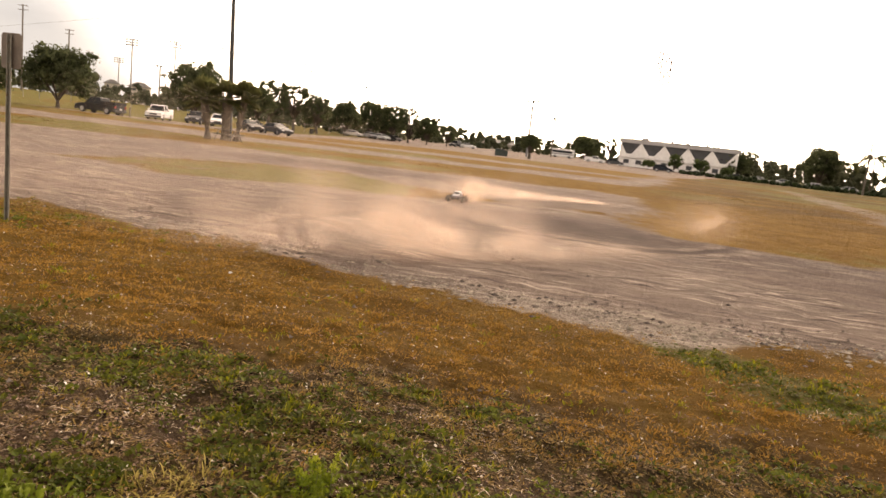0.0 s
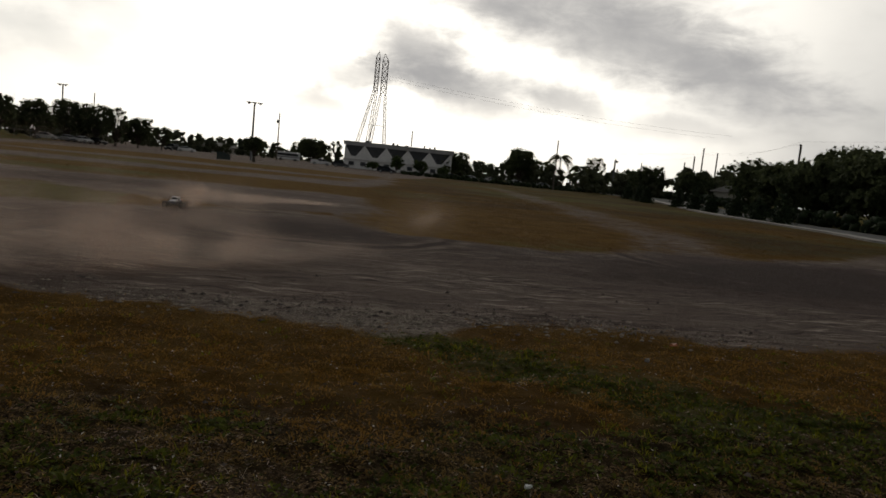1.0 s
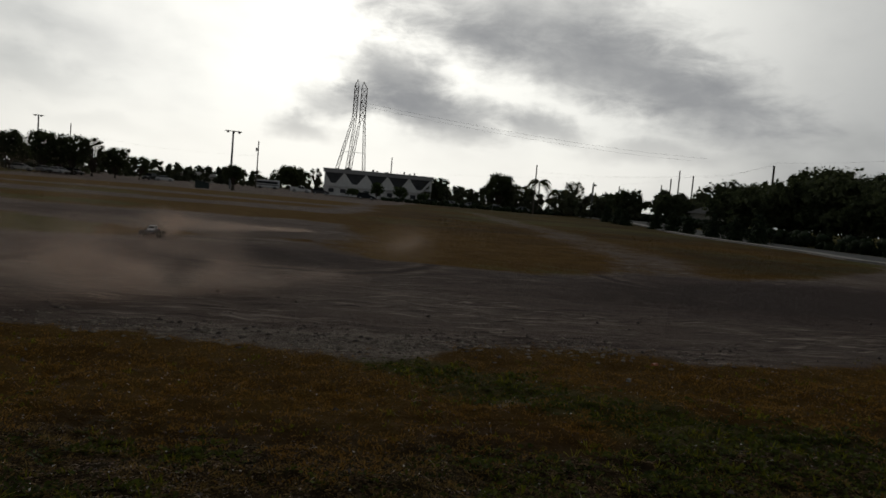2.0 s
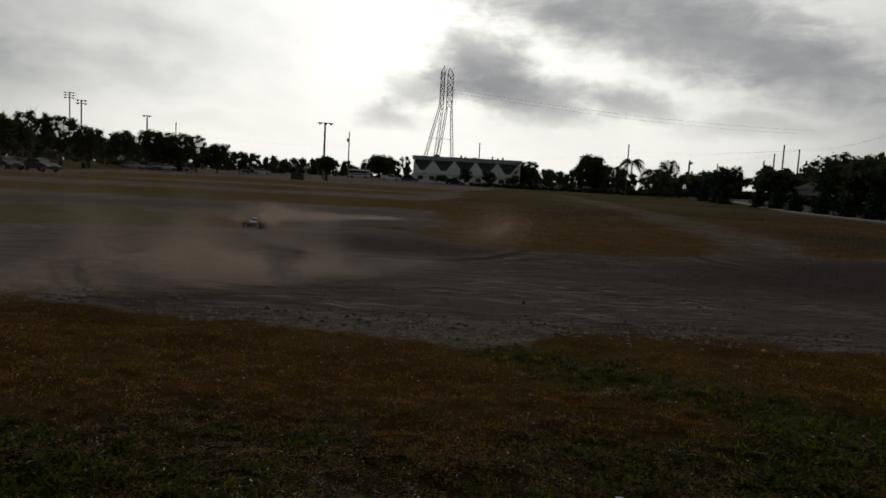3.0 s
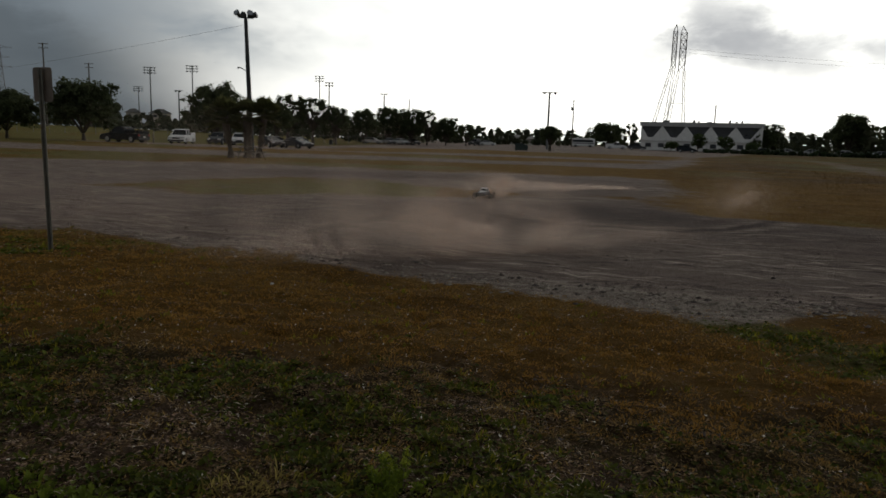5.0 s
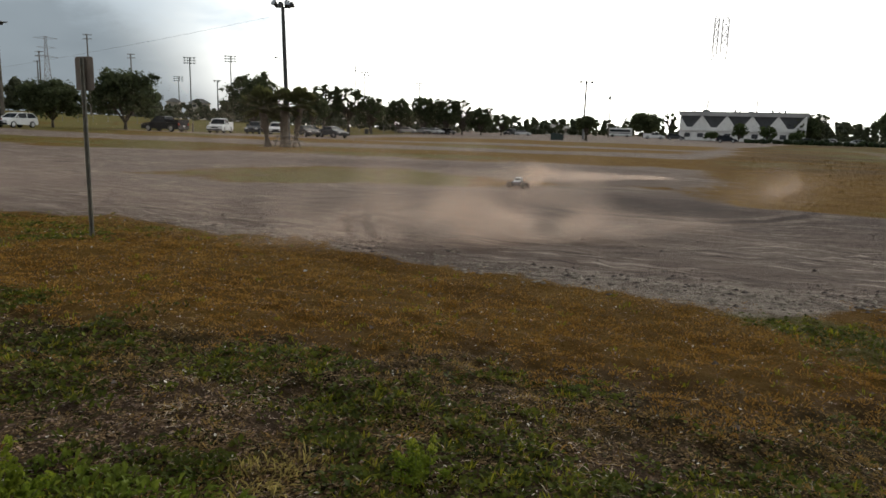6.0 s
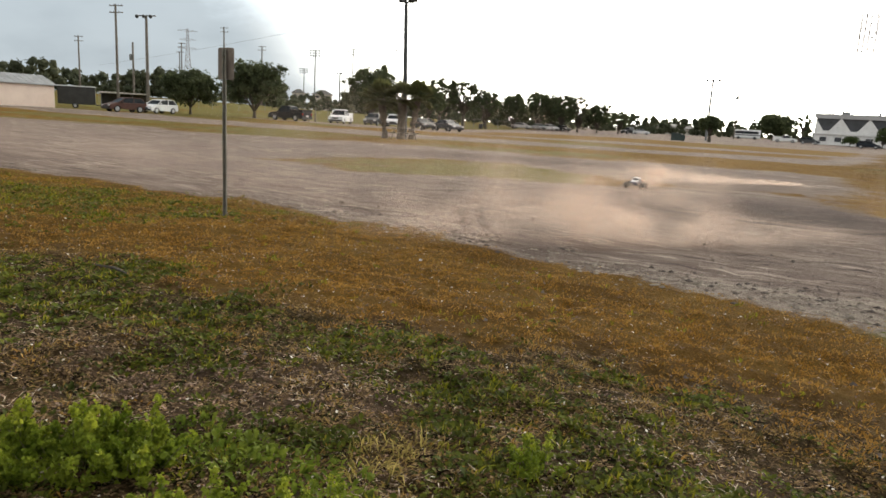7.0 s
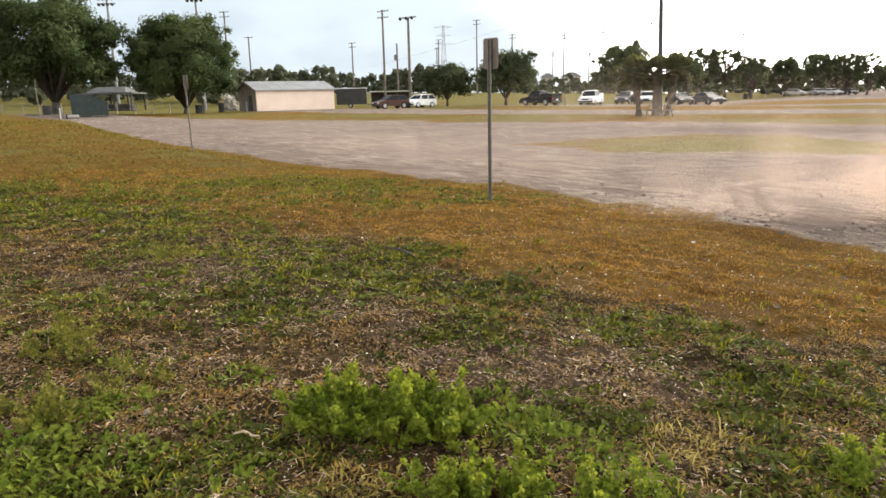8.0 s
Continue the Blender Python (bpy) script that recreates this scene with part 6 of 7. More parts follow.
dust(((-3.0, 8.6, 0.24, 1.4, 0.36, 13000), (-2.0, 8.9, 0.27, 1.2, 0.40, 19000), (-1.0, 9.2, 0.27, 1.0, 0.38, 28000), (-0.3, 9.5, 0.28, 0.8, 0.40, 40000), (0.4, 9.8, 0.30, 0.8, 0.42, 50000),
      (1.1, 10.2, 0.25, 0.8, 0.34, 26000), (1.9, 10.7, 0.17, 0.8, 0.22, 12000), (2.8, 11.4, 0.12, 0.9, 0.14, 6500), (-0.6, 9.7, 0.85, 0.6, 0.5, 9000), (1.0, 10.4, 0.72, 0.6, 0.4, 7500), (-1.7, 8.9, 0.85, 0.9, 0.65, 19000)), 31, "low drifting cloud of tan dust over the dirt track", 0.0112)
dust(((6.0, 15.4, 0.50, 0.80, 0.44, 6500), (6.1, 15.5, 0.46, 0.45, 0.3, 3500), (5.3, 14.7, 0.34, 0.9, 0.32, 3000)), 33, "round puff of tan dust over the meadow", 0.0165)
dust(((0.75, 19.6, 0.14, 0.3, 0.18, 3200), (0.3, 20.6, 0.30, 0.5, 0.34, 7000), (1.0, 21.0, 0.28, 0.5, 0.28, 7000), (1.8, 21.9, 0.22, 0.6, 0.22, 6000), (2.8, 22.8, 0.16, 0.7, 0.16, 5000), (4.0, 23.6, 0.12, 0.8, 0.10, 4000), (5.2, 24.3, 0.08, 0.9, 0.06, 2400)), 32, "thin trail of dust behind the model truck", 0.020)
dust(((-5.0, 10.0, 0.40, 1.8, 0.5, 13000), (-8.0, 11.4, 0.40, 2.2, 0.5, 17000), (-11.0, 12.8, 0.40, 2.4, 0.5, 17000), (-14.5, 14.4, 0.4, 2.8, 0.5, 15000), (-19.0, 17.0, 0.5, 3.6, 0.6, 12000)), 34, "wide thin veil of dust drifting along the track", 0.0115)
dust(((-4.6, 12.0, 1.0, 1.6, 0.9, 14000), (-6.4, 12.6, 0.9, 1.8, 0.8, 12000), (-3.4, 11.4, 0.8, 1.2, 0.7, 9000)), 35, "tall faint haze of dust above the track", 0.0125)


# ---- growth and litter on the near bank ----
M_DRY = surface("dry_grass_blades", (0.285, 0.146, 0.024), (0.385, 0.212, 0.050), 4.0, 0.8, bump=0, island=0.45, through_light=0.35, c3=(0.18, 0.100, 0.02))
M_STRAW = surface("straw_litter", (0.34, 0.25, 0.16), (0.52, 0.41, 0.29), 2, 0.8, bump=0, island=0.7)
M_GREEN = surface("green_grass_blades", (0.050, 0.068, 0.010), (0.126, 0.138, 0.018), 4.0, 0.7, bump=0, island=0.9, through_light=0.35, c3=(0.165, 0.142, 0.022))
M_OLIVE = surface("bank_grass_blades", (0.135, 0.112, 0.018), (0.20, 0.162, 0.03), 0.4, 0.8, bump=0, island=0.9, through_light=0.3)
M_FIELD = surface("field_grass_blades", (0.135, 0.072, 0.010), (0.185, 0.108, 0.017), 0.2, 0.8, bump=0, island=0.9, through_light=0.3)
M_DEAD = surface("dead_leaves", (0.115, 0.064, 0.042), (0.27, 0.168, 0.115), 2, 0.8, bump=0, island=0.9)
M_GREEN_LIGHT = surface("light_green_blades", (0.15, 0.155, 0.010), (0.27, 0.24, 0.025), 1.2, 0.7, bump=0, island=0.9, through_light=0.4)
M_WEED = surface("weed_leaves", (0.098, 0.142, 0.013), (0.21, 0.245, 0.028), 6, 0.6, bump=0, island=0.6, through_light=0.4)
M_WEED_DARK = surface("broad_weed_leaves", (0.078, 0.115, 0.010), (0.165, 0.195, 0.026), 6, 0.7, bump=0, island=0.6, through_light=0.4)
M_CREEP = surface("creeping_weed_leaves", (0.032, 0.040, 0.006), (0.090, 0.100, 0.012), 5, 0.7, bump=0, island=0.8, through_light=0.3)
M_STRAW_TUFT = surface("yellowed_grass_blades", (0.20, 0.155, 0.03), (0.42, 0.33, 0.11), 8, 0.75, bump=0, island=0.9, through_light=0.35)
M_WEED_TIP = surface("upper_weed_leaves", (0.205, 0.245, 0.022), (0.33, 0.35, 0.042), 6, 0.6, bump=0, island=0.6, through_light=0.4)
M_WEED_DULL = surface("dull_weed_leaves", (0.12, 0.125, 0.018), (0.22, 0.20, 0.04), 6, 0.6, bump=0, island=0.7, through_light=0.35)
M_FADED = surface("faded_grass_blades", (0.185, 0.110, 0.028), (0.31, 0.205, 0.070), 5.0, 0.8, bump=0, island=1.0, through_light=0.25, c3=(0.10, 0.060, 0.028))
M_ROTTEN = surface("rotten_leaf_bits", (0.030, 0.020, 0.012), (0.065, 0.042, 0.026), 3, 0.85, bump=0, island=0.7)
M_CHIP = surface("pale_leaf_chips", (0.50, 0.44, 0.35), (0.68, 0.62, 0.52), 3, 0.7, bump=0, island=0.6)
M_STEM = surface("weed_stems", (0.10, 0.11, 0.03), (0.16, 0.15, 0.05), 10, 0.7, bump=0)
M_CLOD = surface("dirt_clods", (0.09, 0.07, 0.06), (0.17, 0.135, 0.115), 8, 0.95, bump=0.3, island=0.8)


M_CRUST = surface("crusted_sand", (0.22, 0.18, 0.14), (0.33, 0.28, 0.225), 8, 0.95, bump=0.3, island=0.7)


def scatter(n, seed, far=15.0, close=1.5):
    """Places on the near bank, thicker towards the standing place."""
    rng = np.random.default_rng(seed)
    r = close + (far - close) * rng.random(n) ** 1.25
    a = np.radians(-62 + 140 * rng.random(n))
    # thinner behind the standing place and under foot
    around = rng.random(n) < 0.22
    a = np.where(around, rng.random(n) * 6.2832, a)
    r = np.where(around & (close < 5), 0.25 + (far - 0.25) * rng.random(n) ** 0.8, r)
    x, y = -np.sin(a) * r, np.cos(a) * r
    return rng, x, y, r


def blades(name, label, n, seed, keep_of, ln, wd, lift, material, far=15.0, close=1.5, per=1, spread=0.02, gaps=0.0):
    """Blades in tufts: per blades lean out from each root."""
    rng, x, y, r = scatter(n, seed, far, close)
    cover, green, bare = cover_of(x, y)[:3]
    k = rng.random(len(x)) < keep_of(cover, green, bare, x, y) * (1 - gaps * (1 - step(0.30, 0.50, 0.55 * grain(x, y, 0.16, 50) + 0.45 * grain(x, y, 0.45, 51))) * (1 - 0.6 * step(4.5, 8.0, r)))
    x, y, r = (np.repeat(v[k], per) for v in (x, y, r))
    m = len(x)
    a = rng.random(m) * 6.283
    tuft = np.repeat(0.6 + 0.8 * rng.random(m // per), per)
    off = spread * tuft * (0.7 + 0.1 * r) * np.sqrt(rng.random(m)) if per > 1 else np.zeros(m)
    x, y = x + np.cos(a) * off, y + np.sin(a) * off
    z = height(x, y) - 0.004
    grow = 0.8 + 0.1 * r
    s = ln * tuft * (0.45 + 1.0 * rng.random(m)) * (0.7 + 0.06 * r)
    s = s * (0.45 + 0.55 * np.clip(np.abs(inside(x, y)) - 0.1, 0, 1))
    up = lift * (0.3 + 0.9 * rng.random(m))
    w1 = wd * grow * (0.6 + 0.8 * rng.random(m))
    a = a + rng.normal(size=m) * 0.6
    dx, dy = np.cos(a), np.sin(a)
    base = np.column_stack([x, y, z])
    out = np.column_stack([dx * np.cos(up), dy * np.cos(up), np.sin(up)])
    side = np.column_stack([-dy, dx, np.zeros(m)]) * w1[:, None]
    mid = base + out * (s * 0.55)[:, None]
    tip = base + out * s[:, None] - np.column_stack([np.zeros(m), np.zeros(m), s * 0.12])
    v = np.stack([base, mid + side, tip, mid - side], 1).reshape(-1, 3)
    f = np.arange(m)[:, None] * 4 + np.array([[0, 1, 2, 3]])
    me = bpy.data.meshes.new(name)
    me.from_pydata(v.tolist(), [], f.tolist())
    me.materials.append(material)
    tagged(new(name, me), label, "grass", kind="stuff")


def patchy(x, y):
    return (grain(x, y, 0.9, 37) - 0.5) * 0.8 + (grain(x, y, 0.4, 33) - 0.5) * 1.0 + (grain(x, y, 0.15, 34) - 0.5) * 0.8


def orange_zone(x, y):
    belt = np.interp(x, (-9, -4.5, -3, 0, 2, 5), (5.4, 4.9, 4.5, 4.05, 3.6, 2.8))
    return step(-0.4, 0.4, y - belt + (grain(x, y, 0.7, 41) - 0.5) * 1.2) * (1 - 0.55 * step(3.5, 7, -x))


blades("faded_grass", "faded tan dead grass on the bank", 60000, 78, lambda c, g, b, x, y: c * (1 - 0.9 * orange_zone(x, y)) * np.clip(0.9 - (g + patchy(x, y)) * 0.7, 0.15, 1) * (1 - 0.6 * np.clip((b - 0.16) * 2.6 + patchy(y, x) * 0.8, 0, 1)), 0.034, 0.0030, 0.7, M_FADED, 13.0, per=7, spread=0.04, gaps=0.85)
blades("dry_grass", "short orange-brown dry grass on the bank", 76000, 71, lambda c, g, b, x, y: c * (0.10 + 0.90 * orange_zone(x, y)) * np.clip(1.0 - (g + patchy(x, y)) * 0.9, 0.10, 1) * (1 - 0.8 * np.clip((b - 0.16) * 2.6 + patchy(y, x) * 0.8, 0, 1)), 0.031, 0.0036, 0.8, M_DRY, per=7, spread=0.035, gaps=0.85)
blades("clover", "low creeping green leaves in patches", 49000, 72, lambda c, g, b, x, y: c * np.clip((g + patchy(x, y) * (1 - 0.6 * orange_zone(x, y)) - 0.12 - 0.16 * orange_zone(x, y)) * 2.4, 0, 1), 0.029, 0.0110, 0.8, M_GREEN, 13.0, per=7, spread=0.032, gaps=0.7)
blades("creeping_weed", "dark green creeping broad-leaved weed matted over the soil", 26000, 82, lambda c, g, b, x, y: c * np.maximum((1 - orange_zone(x, y)) * np.clip(0.36 + 1.5 * patchy(x, y), 0, 1) * (1 - step(-0.8, 1.4, x) * 0.6), 0.5 * step(0.45, 0.8, g) * (x > 1.5)) * (1 - 0.75 * step(3.2, 5.0, -x)), 0.034, 0.0085, 0.9, M_CREEP, 7.0, per=6, spread=0.03, gaps=0.6)
blades("green_grass", "tufts of green grass blades on the bank", 8000, 74, lambda c, g, b, x, y: c * np.clip((g + patchy(x, y) - 0.20) * 1.6, 0.03, 1), 0.048, 0.0032, 1.1, M_GREEN_LIGHT, 14.0, per=9, spread=0.02)
blades("straw_litter", "pale dead straw lying on bare soil", 60000, 73, lambda c, g, b, x, y: c * np.clip(b * 1.8, 0.12, 1) * (0.25 + (grain(x, y, 0.6, 35) > 0.45)), 0.062, 0.0017, 0.3, M_STRAW, 10.0)
blades("fallen_leaves", "small red-brown dead leaves on the soil", 110000, 75, lambda c, g, b, x, y: c * np.clip(b * 2.0, 0.24, 1) * (0.4 + 0.6 * (grain(x, y, 0.8, 36) > 0.45)), 0.022, 0.0058, 0.5, M_DEAD, 8.0)


blades("pale_chips", "scattered pale chips of dead leaf and stem", 17000, 79, lambda c, g, b, x, y: c * 0.6, 0.018, 0.0054, 0.6, M_CHIP, 11.0)
blades("dark_chips", "scattered dark bits of rotten leaf on the dry grass", 24000, 85, lambda c, g, b, x, y: c * (0.2 + 0.6 * orange_zone(x, y)), 0.020, 0.0068, 0.5, M_ROTTEN, 10.0)
blades("bank_grass", "tufts of dry and green grass along the far bank", 20000, 76, lambda c, g, b, x, y: c * (inside(x, y) > -0.2), 0.050, 0.0040, 0.8, M_OLIVE, 48.0, 10.0, per=6, spread=0.06)
blades("field_grass", "thin tufts of dry grass across the field", 16000, 77, lambda c, g, b, x, y: np.clip(c * 1.4 - 0.4, 0, 1) * (inside(x, y) < -0.5), 0.026, 0.0026, 0.6, M_FIELD, 60.0, 11.0, per=5, spread=0.07)


def clods():
    """Small lumps of earth and stone on the track and the bare soil."""
    rng = np.random.default_rng(81)
    n = 2200
    r = 3 + 22 * rng.random(n) ** 1.3
    a = np.radians(-60 + 125 * rng.random(n))
    x, y = -np.sin(a) * r, np.cos(a) * r
    c = cover_of(x, y)[0]
    k = (c < 0.5) | (rng.random(n) < 0.15)
    x, y, r = x[k], y[k], r[k]
    g = Geo()
    octa = np.array([(1, 0, 0), (0, 1, 0), (-1, 0, 0), (0, -1, 0), (0, 0, 0.8), (0, 0, -0.6)])
    for px, py, pr in zip(x, y, r):
        s = 0.005 + 0.026 * rng.random() ** 4
        pts = octa * (0.7 + 0.6 * rng.random((6, 3))) * s + np.array([px, py, gz(px, py) + s * 0.2])
        g.add(pts.tolist(), [(0, 1, 4), (1, 2, 4), (2, 3, 4), (3, 0, 4), (1, 0, 5), (2, 1, 5), (3, 2, 5), (0, 3, 5)])
    tagged(part("dirt_clods", g, M_CLOD), "scattered dark clods and pebbles on the dirt", "pebbles", kind="stuff")


clods()


def crumbs(name, label, n, seed, lo, hi, big, material):
    """Crumbs of crusted earth strewn along the edge of the track."""
    rng = np.random.default_rng(seed)
    x = rng.uniform(-7.5, 7.5, n)
    k = rng.normal(size=n) * (hi - lo) * 0.35 + (lo + hi) / 2
    y = np.interp(x, EDGE_X, EDGE_Y) - k / 0.94
    keep = (grain(x, y, 0.5, seed) > 0.35) & (rng.random(n) < np.interp(x, (-7.5, -3, 0, 4, 7.5), (0.12, 0.25, 0.9, 0.9, 0.4)))
    octa = np.array([(1, 0, 0), (0, 1, 0), (-1, 0, 0), (0, -1, 0), (0, 0, 0.7), (0, 0, -0.6)])
    g = Geo()
    for px, py in zip(x[keep], y[keep]):
        s = 0.006 + big * rng.random() ** 3
        pts = octa * (0.6 + 0.8 * rng.random((6, 3))) * s * np.array([1.3, 1.0, 0.8]) + np.array([px, py, gz(px, py) + s * 0.2])
        g.add(pts.tolist(), [(0, 1, 4), (1, 2, 4), (2, 3, 4), (3, 0, 4), (1, 0, 5), (2, 1, 5), (3, 2, 5), (0, 3, 5)])
    tagged(part(name, g, material), label, "crumbs of earth", kind="stuff")


crumbs("crust_crumbs", "pale crumbs of crusted sand along the grass edge", 2900, 83, -0.6, 0.2, 0.028, M_CRUST)
crumbs("soil_crumbs", "dark crumbs of damp soil along the grass edge", 1800, 84, -0.95, 0.15, 0.028, M_CLOD)


def bushy_weed(x, y, tall, spread, stems, seed, label, material=None, leafy=1.0):
    """Upright stems, each clothed in small leaves and ending in a dense tip."""
    rng = np.random.default_rng(seed)
    t = thing("weed", x, y, label=label, category="weed", group="weeds on the bank")
    g, P, S, U = Geo(), [], [], []
    for i in range(stems):
        a = rng.random() * 6.283
        r0 = spread * math.sqrt(rng.random())
        foot = Vector((math.cos(a) * r0 * 0.8, math.sin(a) * r0 * 0.8, 0))
        h = tall * (0.4 + 0.7 * rng.random() ** 1.5) * (1.05 - 0.6 * (r0 / spread) ** 1.5)
        tip = foot + Vector((math.cos(a) * h * 0.65 * r0 / spread + rng.normal() * 0.03, math.sin(a) * h * 0.65 * r0 / spread + rng.normal() * 0.03, h))
        knee = foot.lerp(tip, 0.5) + Vector((0, 0, h * 0.06))
        g.tube([foot, knee, tip], [0.003, 0.0025, 0.0015], 3, False)
        n = int(96 * leafy)
        for k in range(n):
            u = 0.2 + 0.8 * (k / n) ** 0.5
            q = foot.lerp(knee, u * 2) if u < 0.5 else knee.lerp(tip, u * 2 - 1)
            P.append(q + Vector(rng.normal(size=3)) * (0.006 if u > 0.7 else 0.013))
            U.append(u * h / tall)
            S.append((0.030 - 0.016 * u) * (0.7 + 0.6 * rng.random()))
    tagged(part("stem", g, M_STEM, t), kind="stuff")
    m = len(P)
    p = np.array([tuple(q) for q in P])
    s = np.array(S)[:, None] * (tall / 0.3)
    d = rng.normal(size=(m, 3))
    d[:, 2] = np.abs(d[:, 2]) * 0.9 + 0.15
    d /= np.linalg.norm(d, axis=1)[:, None]
    e = np.cross(d, rng.normal(size=(m, 3)))
    e /= np.linalg.norm(e, axis=1)[:, None]
    v = np.stack([p, p + d * s * 0.6 + e * s * 0.55, p + d * s, p + d * s * 0.6 - e * s * 0.55], 1).reshape(-1, 3)
    quads = v.reshape(m, 4, 3)
    # leaves high on the plant take a lighter yellow-green than those below
    upper = np.array(U) > 0.62
    for name, pick, mat in (("foliage", ~upper, material or M_WEED), ("upper_foliage", upper, M_WEED_TIP if material is None else material)):
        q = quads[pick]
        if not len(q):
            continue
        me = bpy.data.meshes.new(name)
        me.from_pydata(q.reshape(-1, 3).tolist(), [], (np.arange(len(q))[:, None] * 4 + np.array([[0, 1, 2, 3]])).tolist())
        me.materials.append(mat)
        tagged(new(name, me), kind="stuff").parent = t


SPARSE_WEED = "sparse olive-yellow weed with thin leafy stems"
BUSHY = "bright yellow-green bushy weed with upright leafy stems"
for i, (wx, wy, wt, ws, wn) in enumerate(((-2.16, 1.82, 0.23, 0.17, 40), (-1.92, 1.90, 0.25, 0.18, 46), (-1.70, 1.98, 0.24, 0.13, 32), (-1.30, 1.68, 0.22, 0.17, 38), (-1.08, 1.76, 0.20, 0.15, 30), (-0.92, 1.90, 0.15, 0.11, 18), (-1.48, 1.62, 0.17, 0.12, 20),
                                          (-0.30, 2.58, 0.16, 0.10, 20), (-3.18, 1.56, 0.17, 0.17, 22), (-3.84, 1.56, 0.24, 0.18, 26), (-3.2, 1.08, 0.22, 0.16, 24), (-5.17, 3.11, 0.2, 0.18, 16), (-9.21, 4.92, 0.28, 0.25, 18), (-10.8, 4.73, 0.30, 0.35, 22))):
    bushy_weed(wx, wy, wt * 1.1, ws * 1.1, int(wn * 1.15), 300 + i, BUSHY if i < 8 else SPARSE_WEED, None if i < 8 else M_WEED_DULL, 1.0 if i < 8 else 0.6)


def rosette_weed(x, y, tall, spread, leaves, seed, label, material, long=0.07, wide=0.011):
    """Many arching strap leaves, each folded along its rib, from a few crowns."""
    rng = np.random.default_rng(seed)
    t = thing("weed", x, y, label=label, category="weed", group="weeds on the bank")
    n = leaves
    a0, r0 = rng.random(n) * 6.283, spread * np.sqrt(rng.random(n))
    root = np.column_stack([np.cos(a0) * r0, np.sin(a0) * r0, np.zeros(n)])
    root[:, 2] = height(x + root[:, 0], y + root[:, 1]) - gz(x, y) - 0.003 + tall * 0.45 * rng.random(n)
    a = a0 + rng.normal(size=n) * 1.2
    s = (long * (0.5 + 0.8 * rng.random(n)))[:, None]
    w = (wide * (0.6 + 0.8 * rng.random(n)))[:, None]
    up = 0.25 + 0.95 * rng.random(n)
    out = np.column_stack([np.cos(a) * np.cos(up), np.sin(a) * np.cos(up), np.sin(up)])
    side = np.column_stack([-np.sin(a), np.cos(a), 0.35 * rng.normal(size=n)])
    down = np.array([0, 0, 1.0])
    mid = root + out * s * 0.5
    tip = root + out * s - down * s * 0.28
    v = np.stack([root, mid + side * w + down * w * 0.5, mid, mid - side * w + down * w * 0.5, tip], 1).reshape(-1, 3)
    f = (np.arange(n)[:, None, None] * 5 + np.array([[[0, 2, 1], [1, 2, 4], [0, 3, 2], [3, 4, 2]]])).reshape(-1, 3)
    me = bpy.data.meshes.new("foliage")
    me.from_pydata(v.tolist(), [], f.tolist())
    me.materials.append(material)
    tagged(new("foliage", me), kind="stuff").parent = t


LOW = "low green weed with strap-shaped leaves hugging the soil"
TUFT = "loose tuft of yellowed grass bending over"
for i, (wx, wy, wt, ws, wn) in enumerate(((-2.93, 0.95, 0.10, 0.20, 300), (-3.11, 1.21, 0.08, 0.17, 200), (-2.53, 1.07, 0.07, 0.18, 200), (-2.68, 0.84, 0.10, 0.2, 280), (-3.0, 1.38, 0.07, 0.13, 120), (-2.79, 1.87, 0.05, 0.15, 130), (-2.1, 1.24, 0.05, 0.15, 110), (-2.85, 0.62, 0.1, 0.22, 240),
                                          (-1.48, 2.22, 0.07, 0.18, 200), (-1.27, 2.14, 0.07, 0.18, 220), (-1.66, 2.3, 0.06, 0.15, 130), (-1.02, 2.16, 0.06, 0.17, 170), (-1.21, 2.48, 0.05, 0.15, 110), (-0.6, 2.82, 0.06, 0.09, 70), (-1.95, 3.16, 0.04, 0.2, 130), (-2.2, 3.05, 0.04, 0.18, 120), (-4.2, 2.99, 0.05, 0.25, 150), (1.32, 3.13, 0.05, 0.16, 110), (0.55, 2.62, 0.04, 0.16, 90), (-0.1, 3.0, 0.03, 0.18, 90), (0.2, 2.4, 0.04, 0.15, 90))):
    rosette_weed(wx, wy, wt, ws, wn, 330 + i, LOW, M_WEED_DARK if i < 12 else M_CREEP, 0.062 if i < 12 else 0.042, 0.010)
for i, (wx, wy, ws, wn) in enumerate(((-0.92, 2.42, 0.13, 130), (-0.80, 2.58, 0.10, 80), (-0.88, 2.24, 0.10, 80), (-1.74, 1.46, 0.11, 110), (-1.62, 1.56, 0.07, 50), (-2.03, 1.32, 0.05, 30))):
    rosette_weed(wx, wy, 0.02, ws, wn, 360 + i, TUFT, M_STRAW_TUFT, 0.10, 0.0032)


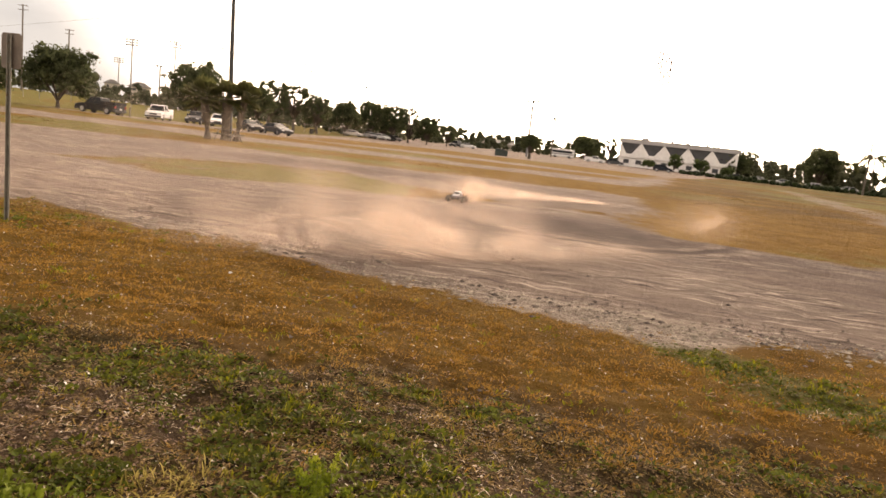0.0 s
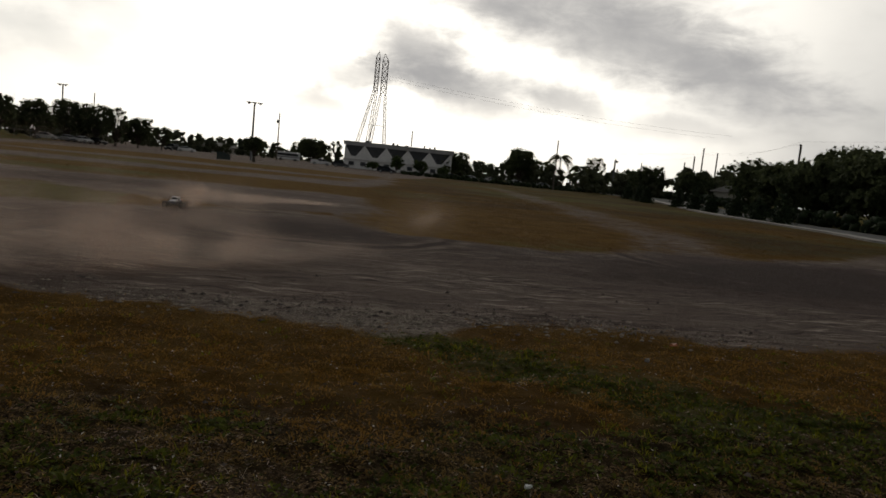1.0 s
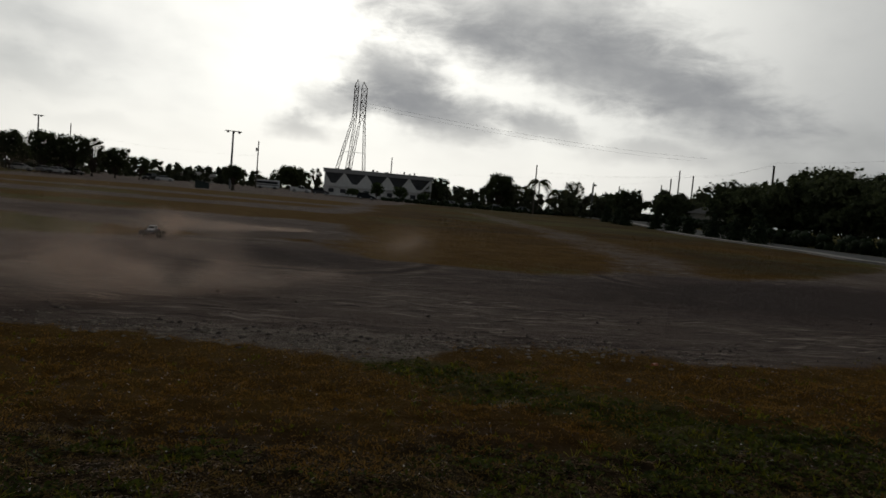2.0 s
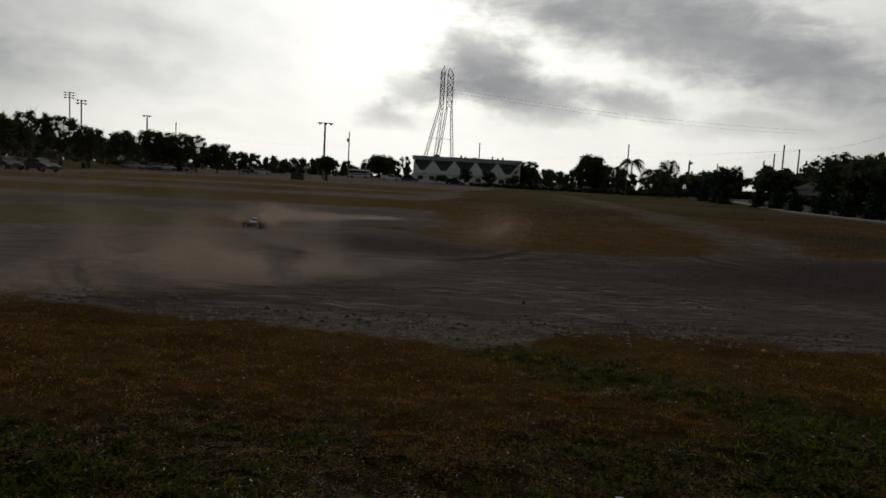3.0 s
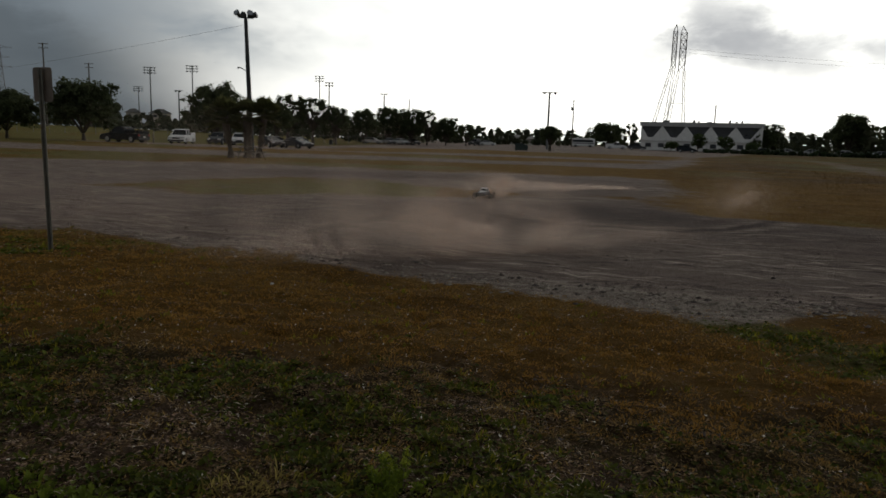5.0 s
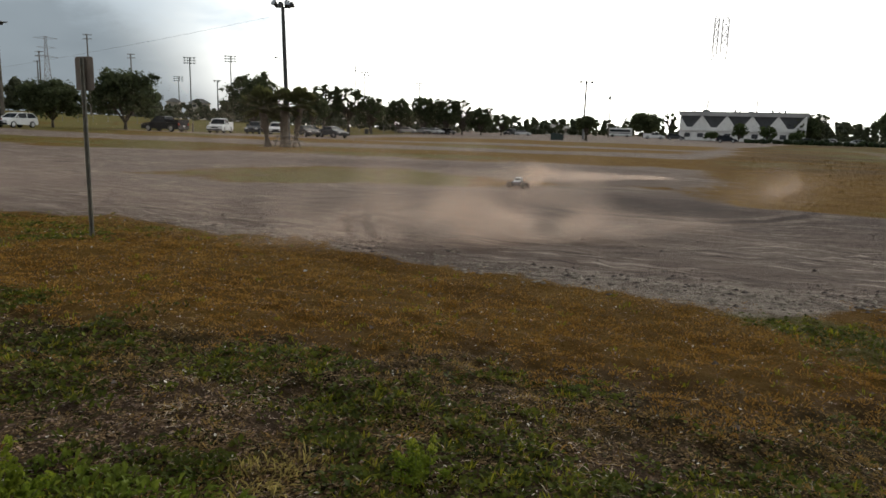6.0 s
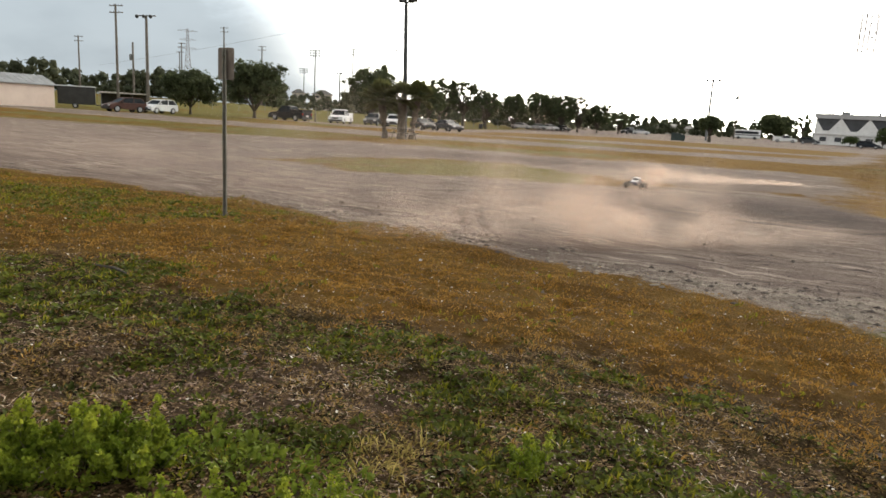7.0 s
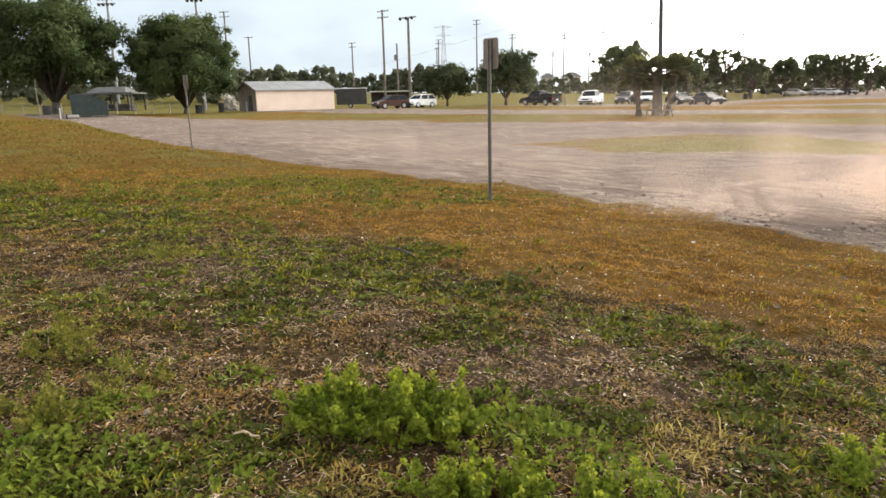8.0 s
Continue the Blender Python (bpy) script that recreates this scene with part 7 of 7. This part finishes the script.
def litter(name, x, y, geo, material, label, cat, rz=0.0):
    t = part(name, geo, material, None, bevel=0.0)
    t.matrix_basis = pose(x, y, gz(x, y) + 0.004, 0, 0, rz)
    tagged(t, label, cat)


litter("stick", -2.66 * 0.87, 1.71 * 0.87, Geo().tube([(-0.05, 0, 0.008), (-0.01, 0.012, 0.016), (0.035, -0.004, 0.010), (0.06, 0.008, 0.006)], [0.004, 0.006, 0.005, 0.003], 6), M_STRAW, "pale broken stick lying in the grass", "stick", 20)
litter("stick", -3.88, 4.47, Geo().tube([(-0.25, 0, 0.012), (0.0, 0.03, 0.02), (0.3, 0.0, 0.012)], [0.008, 0.011, 0.006], 6), M_BARK, "dark thin fallen twig in the grass", "stick", -20)
litter("paper_scrap", 1.88, 2.80, Geo().loft([[(-0.02, -0.012, 0), (0.02, -0.012, 0.004), (0.018, 0.014, 0), (-0.017, 0.012, 0)], [(-0.016, -0.01, 0.014), (0.017, -0.008, 0.02), (0.014, 0.012, 0.012), (-0.014, 0.009, 0.018)]]), M_WHITE, "crumpled white scrap of paper in the grass", "litter")
litter("paper_scrap", -2.02, 6.86, Geo().loft([[(-0.02, -0.012, 0), (0.02, -0.012, 0.004), (0.018, 0.014, 0), (-0.017, 0.012, 0)], [(-0.016, -0.01, 0.014), (0.017, -0.008, 0.02), (0.014, 0.012, 0.012), (-0.014, 0.009, 0.018)]]), M_WHITE, "small white scrap of paper in the grass", "litter")
litter("red_wrapper", 5.2, 5.66, Geo().loft([[(-0.045, -0.02, 0), (0.045, -0.022, 0), (0.048, 0.02, 0), (-0.04, 0.022, 0)], [(-0.03, -0.012, 0.016), (0.035, -0.012, 0.026), (0.03, 0.012, 0.02), (-0.03, 0.015, 0.022)]]), M_SHELL_ORANGE, "crumpled red wrapper lying on the dirt", "litter", 15)
litter("stone", 4.44, 5.13, Geo().loft([[(-0.032, -0.025, -0.01), (0.032, -0.025, -0.01), (0.035, 0.025, -0.01), (-0.03, 0.022, -0.01)], [(-0.022, -0.016, 0.02), (0.02, -0.018, 0.026), (0.022, 0.016, 0.018), (-0.02, 0.016, 0.024)]]), M_CONCRETE, "pale rough stone on the dirt", "stone", 40)
